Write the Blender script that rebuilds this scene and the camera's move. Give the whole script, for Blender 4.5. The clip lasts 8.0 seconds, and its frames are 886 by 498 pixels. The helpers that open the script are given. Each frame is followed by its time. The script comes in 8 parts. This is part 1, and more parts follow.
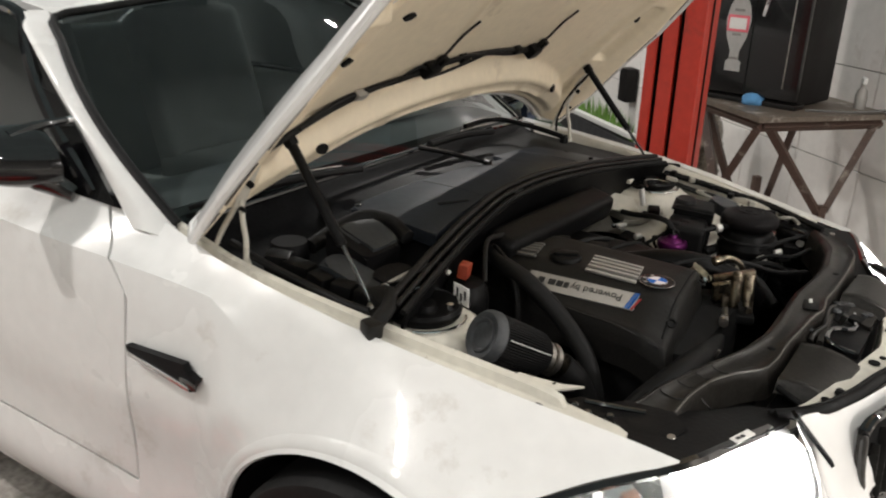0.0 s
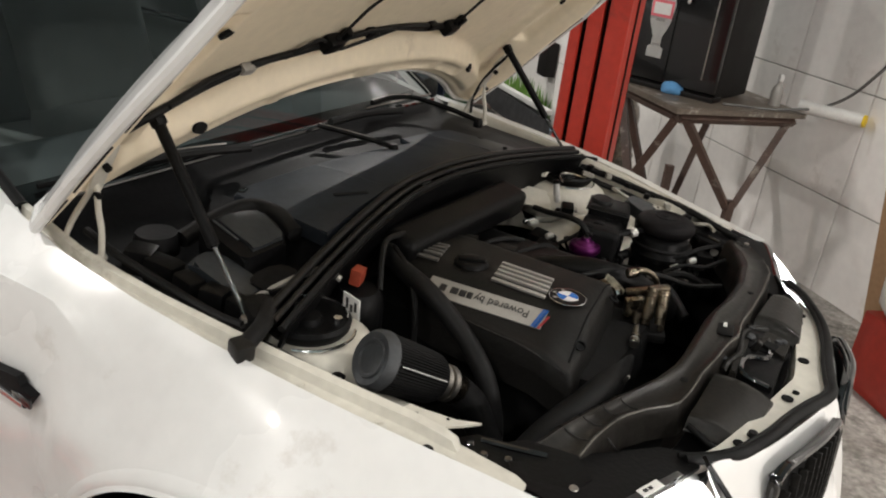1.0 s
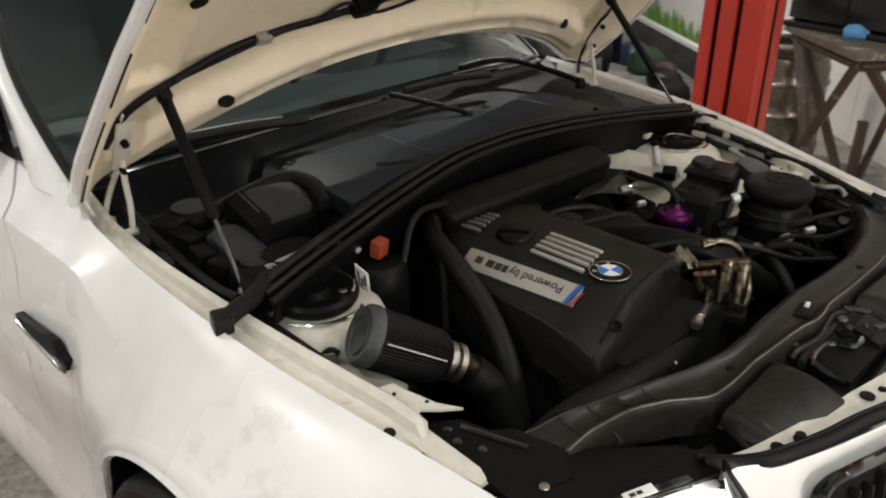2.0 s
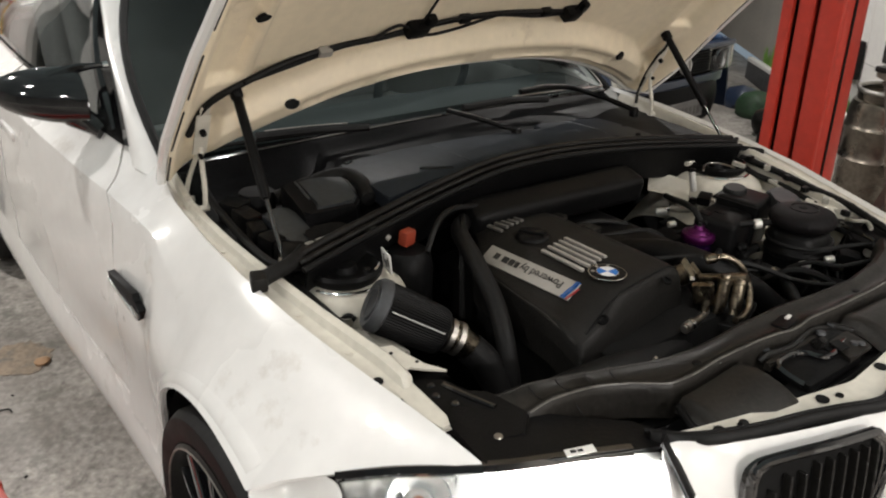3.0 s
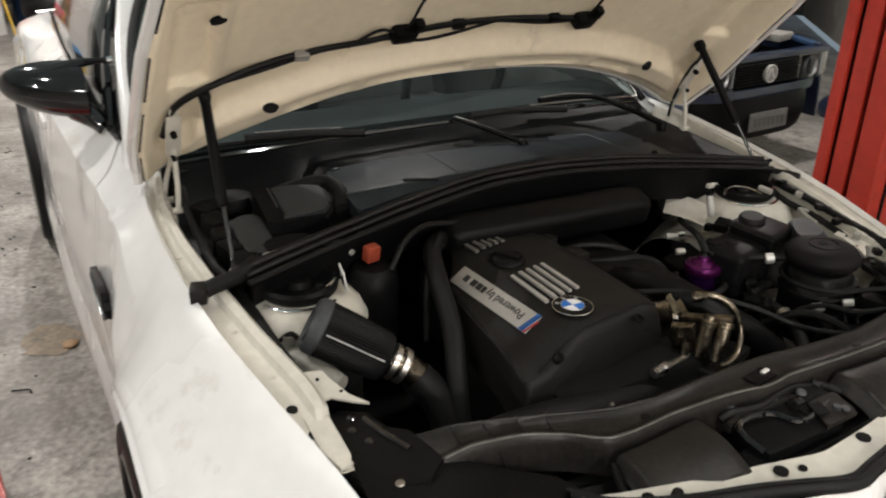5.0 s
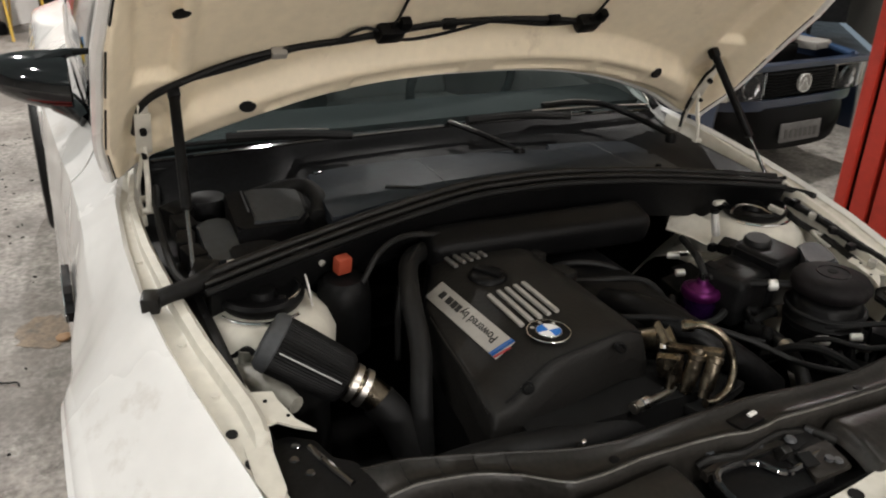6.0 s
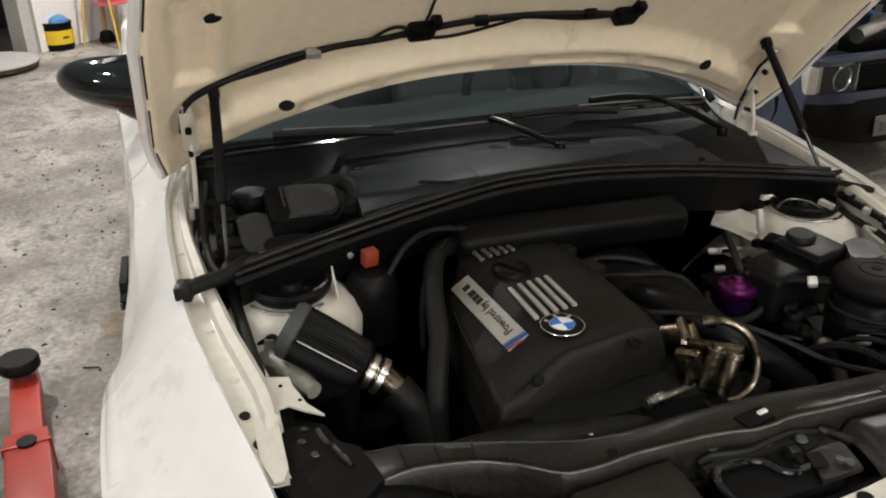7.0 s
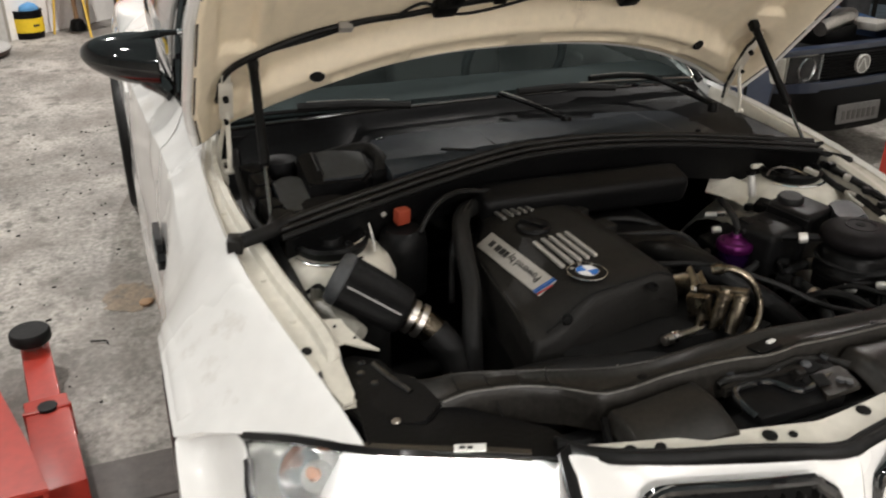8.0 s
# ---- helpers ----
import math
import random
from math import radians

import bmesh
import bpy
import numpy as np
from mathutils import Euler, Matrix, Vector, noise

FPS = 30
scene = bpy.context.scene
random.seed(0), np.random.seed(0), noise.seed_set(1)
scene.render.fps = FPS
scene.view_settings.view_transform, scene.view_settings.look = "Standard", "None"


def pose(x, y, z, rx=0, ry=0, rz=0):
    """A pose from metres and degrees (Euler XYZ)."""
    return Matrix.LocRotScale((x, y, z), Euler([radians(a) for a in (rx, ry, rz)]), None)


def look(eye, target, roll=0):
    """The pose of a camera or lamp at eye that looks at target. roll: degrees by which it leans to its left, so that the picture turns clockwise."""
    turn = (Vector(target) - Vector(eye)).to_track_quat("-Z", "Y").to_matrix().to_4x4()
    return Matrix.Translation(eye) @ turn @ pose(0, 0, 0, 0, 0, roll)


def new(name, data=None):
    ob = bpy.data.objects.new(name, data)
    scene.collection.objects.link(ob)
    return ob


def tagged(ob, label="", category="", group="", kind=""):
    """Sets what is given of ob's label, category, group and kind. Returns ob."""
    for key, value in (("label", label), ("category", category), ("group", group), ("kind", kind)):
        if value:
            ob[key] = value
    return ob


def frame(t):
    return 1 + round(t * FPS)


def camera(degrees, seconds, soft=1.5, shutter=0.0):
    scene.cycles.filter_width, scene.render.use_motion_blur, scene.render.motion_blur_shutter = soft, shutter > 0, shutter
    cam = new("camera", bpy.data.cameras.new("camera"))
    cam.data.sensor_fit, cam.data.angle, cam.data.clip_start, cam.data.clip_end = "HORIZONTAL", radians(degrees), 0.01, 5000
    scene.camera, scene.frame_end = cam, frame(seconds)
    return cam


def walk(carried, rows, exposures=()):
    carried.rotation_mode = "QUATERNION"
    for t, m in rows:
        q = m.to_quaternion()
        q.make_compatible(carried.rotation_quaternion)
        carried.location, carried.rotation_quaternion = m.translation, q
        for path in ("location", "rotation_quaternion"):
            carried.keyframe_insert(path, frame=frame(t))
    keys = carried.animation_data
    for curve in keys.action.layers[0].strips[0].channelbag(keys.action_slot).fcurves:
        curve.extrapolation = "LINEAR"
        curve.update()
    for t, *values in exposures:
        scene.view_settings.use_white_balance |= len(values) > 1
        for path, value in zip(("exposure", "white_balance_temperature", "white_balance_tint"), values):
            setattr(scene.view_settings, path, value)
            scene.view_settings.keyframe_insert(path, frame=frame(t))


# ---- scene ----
import functools

cam = camera(57.5, 8.0, soft=2.0, shutter=0.4)
PATH = [
    (0, (0.767, -1.688, 1.492), (-0.297, -0.154, 0.775), 1.7),
    (0.5, (0.696, -1.572, 1.476), (-0.259, 0.009, 0.708), 5.4),
    (1, (0.68, -1.51, 1.508), (-0.173, 0.115, 0.713), 7.4),
    (1.5, (0.759, -1.396, 1.491), (-0.248, 0.129, 0.679), 3.7),
    (2, (0.904, -1.23, 1.482), (-0.358, 0.045, 0.598), -0.2),
    (2.2, (0.951, -1.218, 1.486), (-0.376, 0.007, 0.625), -1.6),
    (3.3, (1.238, -1.232, 1.495), (-0.27, -0.194, 0.692), 1.6),
    (3.5, (1.273, -1.166, 1.5), (-0.258, -0.164, 0.691), 1.4),
    (4, (1.364, -1.015, 1.509), (-0.241, -0.133, 0.705), 1.5),
    (4.5, (1.349, -0.975, 1.501), (-0.322, -0.225, 0.699), -0.9),
    (5, (1.221, -0.963, 1.505), (-0.374, -0.084, 0.678), 0.9),
    (5.2, (1.17, -0.961, 1.5), (-0.394, -0.039, 0.661), 1.2),
    (6.3, (1.199, -0.765, 1.495), (-0.467, -0.053, 0.65), 1.5),
    (6.5, (1.224, -0.735, 1.493), (-0.466, -0.091, 0.639), 0.5),
    (7, (1.256, -0.717, 1.502), (-0.461, -0.131, 0.66), -0.8),
    (7.5, (1.29, -0.759, 1.5), (-0.405, -0.099, 0.668), -0.8),
    (8, (1.344, -0.887, 1.486), (-0.336, -0.212, 0.636), 0.3),
]
walk(cam, [(t, look(eye, target, roll)) for t, eye, target, roll in PATH])

# ---- light ----
world = bpy.data.worlds.new("garage_world")
scene.world = world
world.use_nodes = True
world.node_tree.nodes["Background"].inputs[0].default_value = (0.70, 0.86, 1.0, 1)
world.node_tree.nodes["Background"].inputs[1].default_value = 0.25
scene.view_settings.exposure = 0.10

LAMP_POWER = 36.5
# Low lamps in front and those by the wall are added fill.
LAMPS = [(3.1, -0.5, 1.95, 1.70), (4.9, -2.2, 1.90, 4.8), (2.0, -3.4, 3.3, 0.75), (0.95, 0.35, 3.4, 0.18), (1.95, 0.70, 3.1, 0.62), (-0.6, -2.6, 3.5, 0.52), (-2.7, -2.0, 3.5, 2.3), (-3.4, 1.2, 3.5, 0.9), (-6.2, -0.4, 3.5, 3.4), (-2.6, 3.6, 3.5, 1.6), (0.5, -4.8, 3.5, 1.0)]
CEILING = 3.9


# ---- materials ----
def mat(name, colour, rough=0.5, metal=0.0, vary=0.12, big=2.0, fine=60.0, bump=0.0, coat=0.0, stain=None, stain_amount=0.0, stain_scale=3.0, random_tint=0.0, spec=0.5):
    """A surface with broad and fine variation of colour and gloss, optional stains and fine relief."""
    m = bpy.data.materials.new(name)
    m.use_nodes = True
    nt = m.node_tree
    n, l = nt.nodes, nt.links
    b = n["Principled BSDF"]
    co = n.new("ShaderNodeTexCoord")
    a = n.new("ShaderNodeTexNoise")
    a.inputs["Scale"].default_value, a.inputs["Detail"].default_value = big, 5
    f = n.new("ShaderNodeTexNoise")
    f.inputs["Scale"].default_value, f.inputs["Detail"].default_value = fine, 4
    l.new(co.outputs["Object"], a.inputs["Vector"])
    l.new(co.outputs["Object"], f.inputs["Vector"])
    add = n.new("ShaderNodeMath")
    add.operation = "ADD"
    l.new(a.outputs["Fac"], add.inputs[0])
    l.new(f.outputs["Fac"], add.inputs[1])
    mr = n.new("ShaderNodeMapRange")
    mr.inputs["From Min"].default_value, mr.inputs["From Max"].default_value = 0.7, 1.3
    mr.inputs["To Min"].default_value, mr.inputs["To Max"].default_value = 1 - vary, 1 + vary
    l.new(add.outputs[0], mr.inputs["Value"])
    base = n.new("ShaderNodeRGB")
    base.outputs[0].default_value = (*colour, 1)
    mul = n.new("ShaderNodeVectorMath")
    mul.operation = "MULTIPLY"
    l.new(base.outputs[0], mul.inputs[0])
    l.new(mr.outputs[0], mul.inputs[1])
    out = mul.outputs[0]
    if random_tint:
        info = n.new("ShaderNodeObjectInfo")
        rr = n.new("ShaderNodeMapRange")
        rr.inputs["To Min"].default_value, rr.inputs["To Max"].default_value = 1 - random_tint, 1 + random_tint
        l.new(info.outputs["Random"], rr.inputs["Value"])
        m2 = n.new("ShaderNodeVectorMath")
        m2.operation = "MULTIPLY"
        l.new(out, m2.inputs[0])
        l.new(rr.outputs[0], m2.inputs[1])
        out = m2.outputs[0]
    if stain:
        s = n.new("ShaderNodeTexNoise")
        s.inputs["Scale"].default_value, s.inputs["Detail"].default_value, s.inputs["Roughness"].default_value = stain_scale, 9, 0.68
        l.new(co.outputs["Object"], s.inputs["Vector"])
        r = n.new("ShaderNodeMapRange")
        r.inputs["From Min"].default_value, r.inputs["From Max"].default_value = 0.62 - 0.2 * stain_amount, 0.74 - 0.2 * stain_amount
        l.new(s.outputs["Fac"], r.inputs["Value"])
        mx = n.new("ShaderNodeMix")
        mx.data_type = "RGBA"
        l.new(r.outputs[0], mx.inputs["Factor"])
        l.new(out, mx.inputs["A"])
        mx.inputs["B"].default_value = (*stain, 1)
        out = mx.outputs["Result"]
    l.new(out, b.inputs["Base Color"])
    rg = n.new("ShaderNodeMapRange")
    rg.inputs["From Min"].default_value, rg.inputs["From Max"].default_value = 0.3, 0.7
    rg.inputs["To Min"].default_value, rg.inputs["To Max"].default_value = max(0.02, rough * 0.8), min(1, rough * 1.2)
    l.new(a.outputs["Fac"], rg.inputs["Value"])
    l.new(rg.outputs[0], b.inputs["Roughness"])
    b.inputs["Metallic"].default_value, b.inputs["Specular IOR Level"].default_value = metal, spec
    if coat:
        b.inputs["Coat Weight"].default_value, b.inputs["Coat Roughness"].default_value = coat, 0.04
    if bump:
        bp = n.new("ShaderNodeBump")
        bp.inputs["Strength"].default_value, bp.inputs["Distance"].default_value = bump, 0.004
        l.new(f.outputs["Fac"], bp.inputs["Height"])
        l.new(bp.outputs[0], b.inputs["Normal"])
    return m


def glow(name, colour, strength):
    m = bpy.data.materials.new(name)
    m.use_nodes = True
    b = m.node_tree.nodes["Principled BSDF"]
    b.inputs["Base Color"].default_value = (*colour, 1)
    b.inputs["Emission Color"].default_value, b.inputs["Emission Strength"].default_value = (*colour, 1), strength
    return m


def clear(name, tint, rough=0.02, ior=1.5):
    """Thin glass: a mirror-like sheet over a tinted see-through one."""
    m = bpy.data.materials.new(name)
    m.use_nodes = True
    n, l = m.node_tree.nodes, m.node_tree.links
    n.remove(n["Principled BSDF"])
    t = n.new("ShaderNodeBsdfTransparent")
    t.inputs[0].default_value = (*tint, 1)
    g = n.new("ShaderNodeBsdfGlossy")
    g.inputs["Roughness"].default_value = rough
    fr = n.new("ShaderNodeFresnel")
    fr.inputs[0].default_value = ior
    mx = n.new("ShaderNodeMixShader")
    l.new(fr.outputs[0], mx.inputs[0])
    l.new(t.outputs[0], mx.inputs[1])
    l.new(g.outputs[0], mx.inputs[2])
    l.new(mx.outputs[0], n["Material Output"].inputs[0])
    return m


WHITE = mat("white_paint", (0.79, 0.782, 0.765), 0.27, 0, 0.04, 1.5, 25, 0, 0.8, (0.60, 0.565, 0.52), 0.05, 4.0)
# Body white again, with warm light under the bonnet put into the colour.
CREAM = mat("warm_lit_white", (0.87, 0.765, 0.585), 0.46, 0, 0.06, 3, 40, 0.03, 0.0, (0.62, 0.52, 0.38), 0.05, 7)
# Same white, dimmer: the bay's weaker warm light is put into the colour.
INNER = mat("dimmer_warm_white", (0.60, 0.575, 0.505), 0.40, 0, 0.10, 4, 50, 0.05, 0.1, (0.36, 0.32, 0.26), 0.10, 9)
BLACKP = mat("black_plastic", (0.0040, 0.0040, 0.0042), 0.42, 0, 0.5, 5, 120, 0.14, spec=0.12)
STRUT = mat("dark_polished_rod", (0.10, 0.10, 0.10), 0.2, 0.9, 0.1)
ROOFING = mat("blue_grey_unseen_roof", (0.42, 0.56, 0.60), 0.6, 0.0, 0.2, 0.8, 12, 0.1)
CAPGREY = mat("grey_rubber_cap", (0.042, 0.045, 0.049), 0.5, 0, 0.25, 20, 120, 0.15)
GREYP = mat("dark_grey_plastic", (0.0105, 0.0100, 0.0093), 0.38, 0, 0.45, 4, 140, 0.14, spec=0.22)
COVERP = mat("engine_cover_plastic", (0.0085, 0.0080, 0.0073), 0.52, 0, 0.35, 6, 160, 0.18, spec=0.20)
SEALM = mat("bulkhead_seal_rubber", (0.0075, 0.0070, 0.0068), 0.36, 0, 0.4, 8, 90, 0.08, spec=0.25)
TRAYM = mat("dull_black_plastic", (0.0050, 0.0050, 0.0054), 0.48, 0, 0.5, 6, 110, 0.12, spec=0.10)
CAPDARK = mat("dull_grey_cap", (0.0085, 0.0075, 0.0080), 0.62, 0, 0.4, 12, 90, 0.1, spec=0.10)
CLOUDY = mat("cloudy_plastic", (0.27, 0.26, 0.225), 0.45, 0, 0.2, 14, 70, 0.1)
# Bluish base colour stands in for a cool reflection on black plastic.
SATIN = mat("satin_black_blue_sheen", (0.017, 0.021, 0.027), 0.42, 0, 0.4, 5, 60, 0.05, spec=0.28)
GLOSSB = mat("gloss_black", (0.006, 0.006, 0.007), 0.07, 0, 0.1, 3, 60, 0, 1.0)
RUBBER = mat("rubber", (0.0065, 0.0065, 0.0066), 0.58, 0, 0.45, 6, 90, 0.12, spec=0.22)
# Near-black puts the shade of holes, slots and the bay into colour.
DARK = mat("cavity_shade_black", (0.005, 0.005, 0.005), 0.8, 0, 0.3, 5, 60, 0.1, spec=0.2)
CHROME = mat("chrome", (0.75, 0.75, 0.76), 0.12, 1, 0.05)
# Light half-metal grey puts the bright reflections of chrome into colour.
BRIGHTM = mat("bright_rough_metal", (0.62, 0.61, 0.58), 0.45, 0.4, 0.1, 20, 80)
STEEL = mat("worn_steel", (0.42, 0.40, 0.37), 0.34, 1, 0.25, 8, 70, 0.1)
BRASSY = mat("oily_metal", (0.13, 0.112, 0.085), 0.30, 1, 0.35, 14, 80, 0.15, 0, (0.05, 0.04, 0.03), 0.4, 25)
OILY = mat("oil_stained_alloy", (0.24, 0.205, 0.155), 0.30, 1, 0.45, 22, 110, 0.25, 0, (0.06, 0.045, 0.03), 0.45, 38)
SILVER = mat("silver_strip", (0.33, 0.315, 0.29), 0.45, 0.1, 0.06, 6, 90)
BADGEW = mat("badge_white", (0.75, 0.76, 0.78), 0.2, 0, 0.03)
BADGEB = mat("badge_blue", (0.03, 0.16, 0.52), 0.2, 0, 0.05)
STRIPEB = mat("stripe_blue", (0.08, 0.22, 0.60), 0.3, 0, 0.05)
STRIPER = mat("stripe_red", (0.55, 0.05, 0.06), 0.3, 0, 0.05)
ORANGE = mat("orange_cap", (0.27, 0.045, 0.022), 0.4, 0, 0.12, 20, 90)
PURPLE = mat("purple_anodised", (0.085, 0.006, 0.075), 0.36, 0.7, 0.25, 30, 120, 0.05)
VIOLET = mat("violet_anodised", (0.022, 0.004, 0.045), 0.3, 0.6, 0.1)
REDP = mat("red_lift_paint", (0.41, 0.031, 0.017), 0.42, 0, 0.14, 2.5, 40, 0.06, 0.1, (0.16, 0.03, 0.02), 0.12, 6)
LABELW = mat("paper_white", (0.72, 0.71, 0.68), 0.6, 0, 0.06, 20, 90)
INK = mat("ink_black", (0.015, 0.015, 0.015), 0.6)
FLOORM = mat("stained_concrete", (0.335, 0.311, 0.283), 0.60, 0, 0.55, 1.6, 42, 0.9, 0, (0.15, 0.145, 0.126), 0.52, 10.0)


def trodden(m, colour, size, low, high, amount):
    """Broad, ragged dirt over a finished material."""
    n, l = m.node_tree.nodes, m.node_tree.links
    base = n["Principled BSDF"].inputs["Base Color"]
    old = base.links[0].from_socket
    co = n.new("ShaderNodeNewGeometry")
    no = n.new("ShaderNodeTexNoise")
    no.inputs["Scale"].default_value, no.inputs["Detail"].default_value, no.inputs["Roughness"].default_value = size, 8, 0.68
    rp = n.new("ShaderNodeMapRange")
    rp.inputs["From Min"].default_value, rp.inputs["From Max"].default_value = low, high
    rp.inputs["To Max"].default_value = amount
    mx = n.new("ShaderNodeMix")
    mx.data_type = "RGBA"
    mx.inputs[7].default_value = (*colour, 1)
    l.new(co.outputs["Position"], no.inputs["Vector"])
    l.new(no.outputs["Fac"], rp.inputs["Value"])
    l.new(rp.outputs["Result"], mx.inputs[0])
    l.new(old, mx.inputs[6])
    l.new(mx.outputs[2], base)


trodden(FLOORM, (0.125, 0.110, 0.094), 2.3, 0.43, 0.62, 0.66)
trodden(FLOORM, (0.055, 0.050, 0.045), 17.0, 0.60, 0.70, 0.50)
SLABM = mat("dark_paving", (0.10, 0.085, 0.078), 0.6, 0, 0.25, 3, 40, 0.4, 0, None, 0, 3, 0.12)
TILEM = mat("white_wall_tile", (0.84, 0.815, 0.78), 0.16, 0, 0.05, 1.2, 20, 0.02, 0, (0.62, 0.58, 0.53), 0.02, 2.2, 0.03)
GROUT = mat("tile_grout", (0.30, 0.28, 0.25), 0.8, 0, 0.15, 4, 60, 0.2)
PLASTER = mat("grey_plaster", (0.46, 0.45, 0.43), 0.8, 0, 0.12, 1, 30, 0.2)
# Near-black for the back walls, the kerb foot and some crates.
DARKWALL = mat("near_black_matt", (0.05, 0.05, 0.052), 0.8, 0, 0.4, 1, 20, 0.2)
BLUEP = mat("faded_blue_paint", (0.020, 0.031, 0.060), 0.3, 0, 0.15, 2, 40, 0, 0.6)
BLUEB = mat("worn_blue_metal", (0.030, 0.065, 0.14), 0.35, 0.2, 0.15)
BLUERAG = mat("blue_cloth", (0.10, 0.28, 0.52), 0.85, 0, 0.2, 20, 120, 0.3)
YELLOW = mat("yellow_plastic", (0.75, 0.52, 0.02), 0.4, 0, 0.08)
YELLOWP = mat("yellow_painted_steel", (0.72, 0.47, 0.08), 0.45, 0, 0.1)
PINK = mat("pink_packaging", (0.72, 0.16, 0.20), 0.5, 0, 0.12, 20, 80)
GREENP = mat("green_sacking", (0.02, 0.05, 0.022), 0.6, 0, 0.4, 15, 60, 0.2)
GREENL = mat("fresh_leaves", (0.13, 0.26, 0.045), 0.55, 0, 0.4, 8, 40, 0.1)
PLATEG = mat("dirty_plate", (0.16, 0.155, 0.15), 0.5, 0, 0.25, 12, 60, 0.1)
BARGREY = mat("dull_grey_bar", (0.10, 0.095, 0.088), 0.45, 0, 0.1, 6, 90)
KEGM = mat("tarnished_keg", (0.20, 0.175, 0.145), 0.28, 1, 0.3, 6, 50, 0.1)
WOOD = mat("rusty_brown_frame", (0.075, 0.045, 0.034), 0.55, 0, 0.3, 9, 90, 0.25, 0, (0.28, 0.24, 0.2), 0.15, 12)
TABLETOP = mat("worn_table_top", (0.13, 0.105, 0.082), 0.5, 0, 0.3, 7, 70, 0.25, 0, (0.5, 0.47, 0.42), 0.25, 9)
FRIDGE = mat("black_enamel", (0.006, 0.006, 0.0065), 0.2, 0, 0.3, 3, 40, 0, 0.4)
FRIDGES = mat("dull_black_side", (0.010, 0.009, 0.0085), 0.6, 0, 0.3, 3, 40, 0.05, spec=0.2)
CARDBOARD = mat("brown_cardboard", (0.36, 0.22, 0.12), 0.7, 0, 0.12)
GLASS = clear("tinted_glass", (0.46, 0.54, 0.53), 0.02, 1.62)
SIDEGLASS = clear("side_window_glass", (0.74, 0.80, 0.79), 0.02, 1.6)
LENS = clear("lamp_lens", (0.92, 0.95, 0.97))


def hazy(name, haze):
    """Clear plastic, partly see-through, partly scattering to stand in for the lamp's glare."""
    m = clear(name, (0.95, 0.97, 0.98))
    n, l = m.node_tree.nodes, m.node_tree.links
    t = n.new("ShaderNodeBsdfTranslucent")
    t.inputs[0].default_value = (0.95, 0.95, 0.95, 1)
    mx = n.new("ShaderNodeMixShader")
    mx.inputs[0].default_value = haze
    old = n["Material Output"].inputs[0].links[0].from_socket
    l.new(old, mx.inputs[1])
    l.new(t.outputs[0], mx.inputs[2])
    l.new(mx.outputs[0], n["Material Output"].inputs[0])
    return m


HAZE = hazy("glare_haze_lens", 0.30)
HAZE2 = hazy("lightly_hazed_lens", 0.14)
LAMPON = glow("headlamp_beam", (1.0, 0.98, 0.95), 48)
TUBEON = glow("unseen_lamp_glow", (1.0, 0.95, 0.88), 14)
LAMPPALE = mat("pale_lamp_glass", (0.52, 0.50, 0.44), 0.15, 0, 0.15, 14, 80, 0.05, 0.5)
AMBER = mat("amber_bulb", (0.33, 0.16, 0.10), 0.2, 0, 0.05)
# Bluish sheen on the black housing lids is put into this colour.
LIDGREY = mat("blue_sheen_lid", (0.022, 0.026, 0.030), 0.45, 0, 0.3, 10, 90, 0.1)
# Pale colour holds both wear and the lamp's highlight on the edge.
EDGEM = mat("worn_lit_edge", (0.10, 0.095, 0.085), 0.35, 0, 0.5, 30, 90, 0.1)
SHROUD = mat("radiator_shroud_plastic", (0.0150, 0.0136, 0.0118), 0.34, 0, 0.5, 5, 120, 0.14, spec=0.22)
INTERIOR = mat("car_interior", (0.055, 0.062, 0.064), 0.7, 0, 0.3, 5, 80, 0.2)
BOWL = mat("frosted_lamp_bowl", (0.36, 0.36, 0.34), 0.3, 0.3, 0.1)
SEATM = mat("grey_seat_cloth", (0.17, 0.17, 0.165), 0.8, 0, 0.2, 8, 120, 0.3)


# ---- mesh helpers ----
def part(name, bm, material, parent=None, label="", smooth=True, angle=40):
    me = bpy.data.meshes.new(name)
    bmesh.ops.recalc_face_normals(bm, faces=bm.faces[:])
    bm.to_mesh(me)
    bm.free()
    if smooth:
        me.polygons.foreach_set("use_smooth", [True] * len(me.polygons))
        me.set_sharp_from_angle(angle=radians(angle))
    me.materials.append(material)
    ob = new(name, me)
    if parent:
        ob.parent = parent
        ob.matrix_parent_inverse = Matrix.Translation(-parent.location)
    if label:
        ob["label"] = label
    return ob


def thing(name, place, label, category, group="", kind=""):
    ob = new(name)
    ob.location = place
    ob.empty_display_size = 0.1
    bpy.context.view_layer.update()
    return tagged(ob, label, category, group, kind)


def mesh(bm=None):
    return bm or bmesh.new()


def box(centre, size, rot=(0, 0, 0), bevel=0.004, bm=None, seg=2):
    bm = mesh(bm)
    m = pose(*centre, *rot) @ Matrix.Diagonal((*size, 1))
    made = bmesh.ops.create_cube(bm, size=1, matrix=m)
    if bevel:
        edges = list({e for v in made["verts"] for e in v.link_edges})
        bmesh.ops.bevel(bm, geom=edges, offset=min(bevel, 0.45 * min(size)), segments=seg, affect="EDGES", profile=0.6)
    return bm


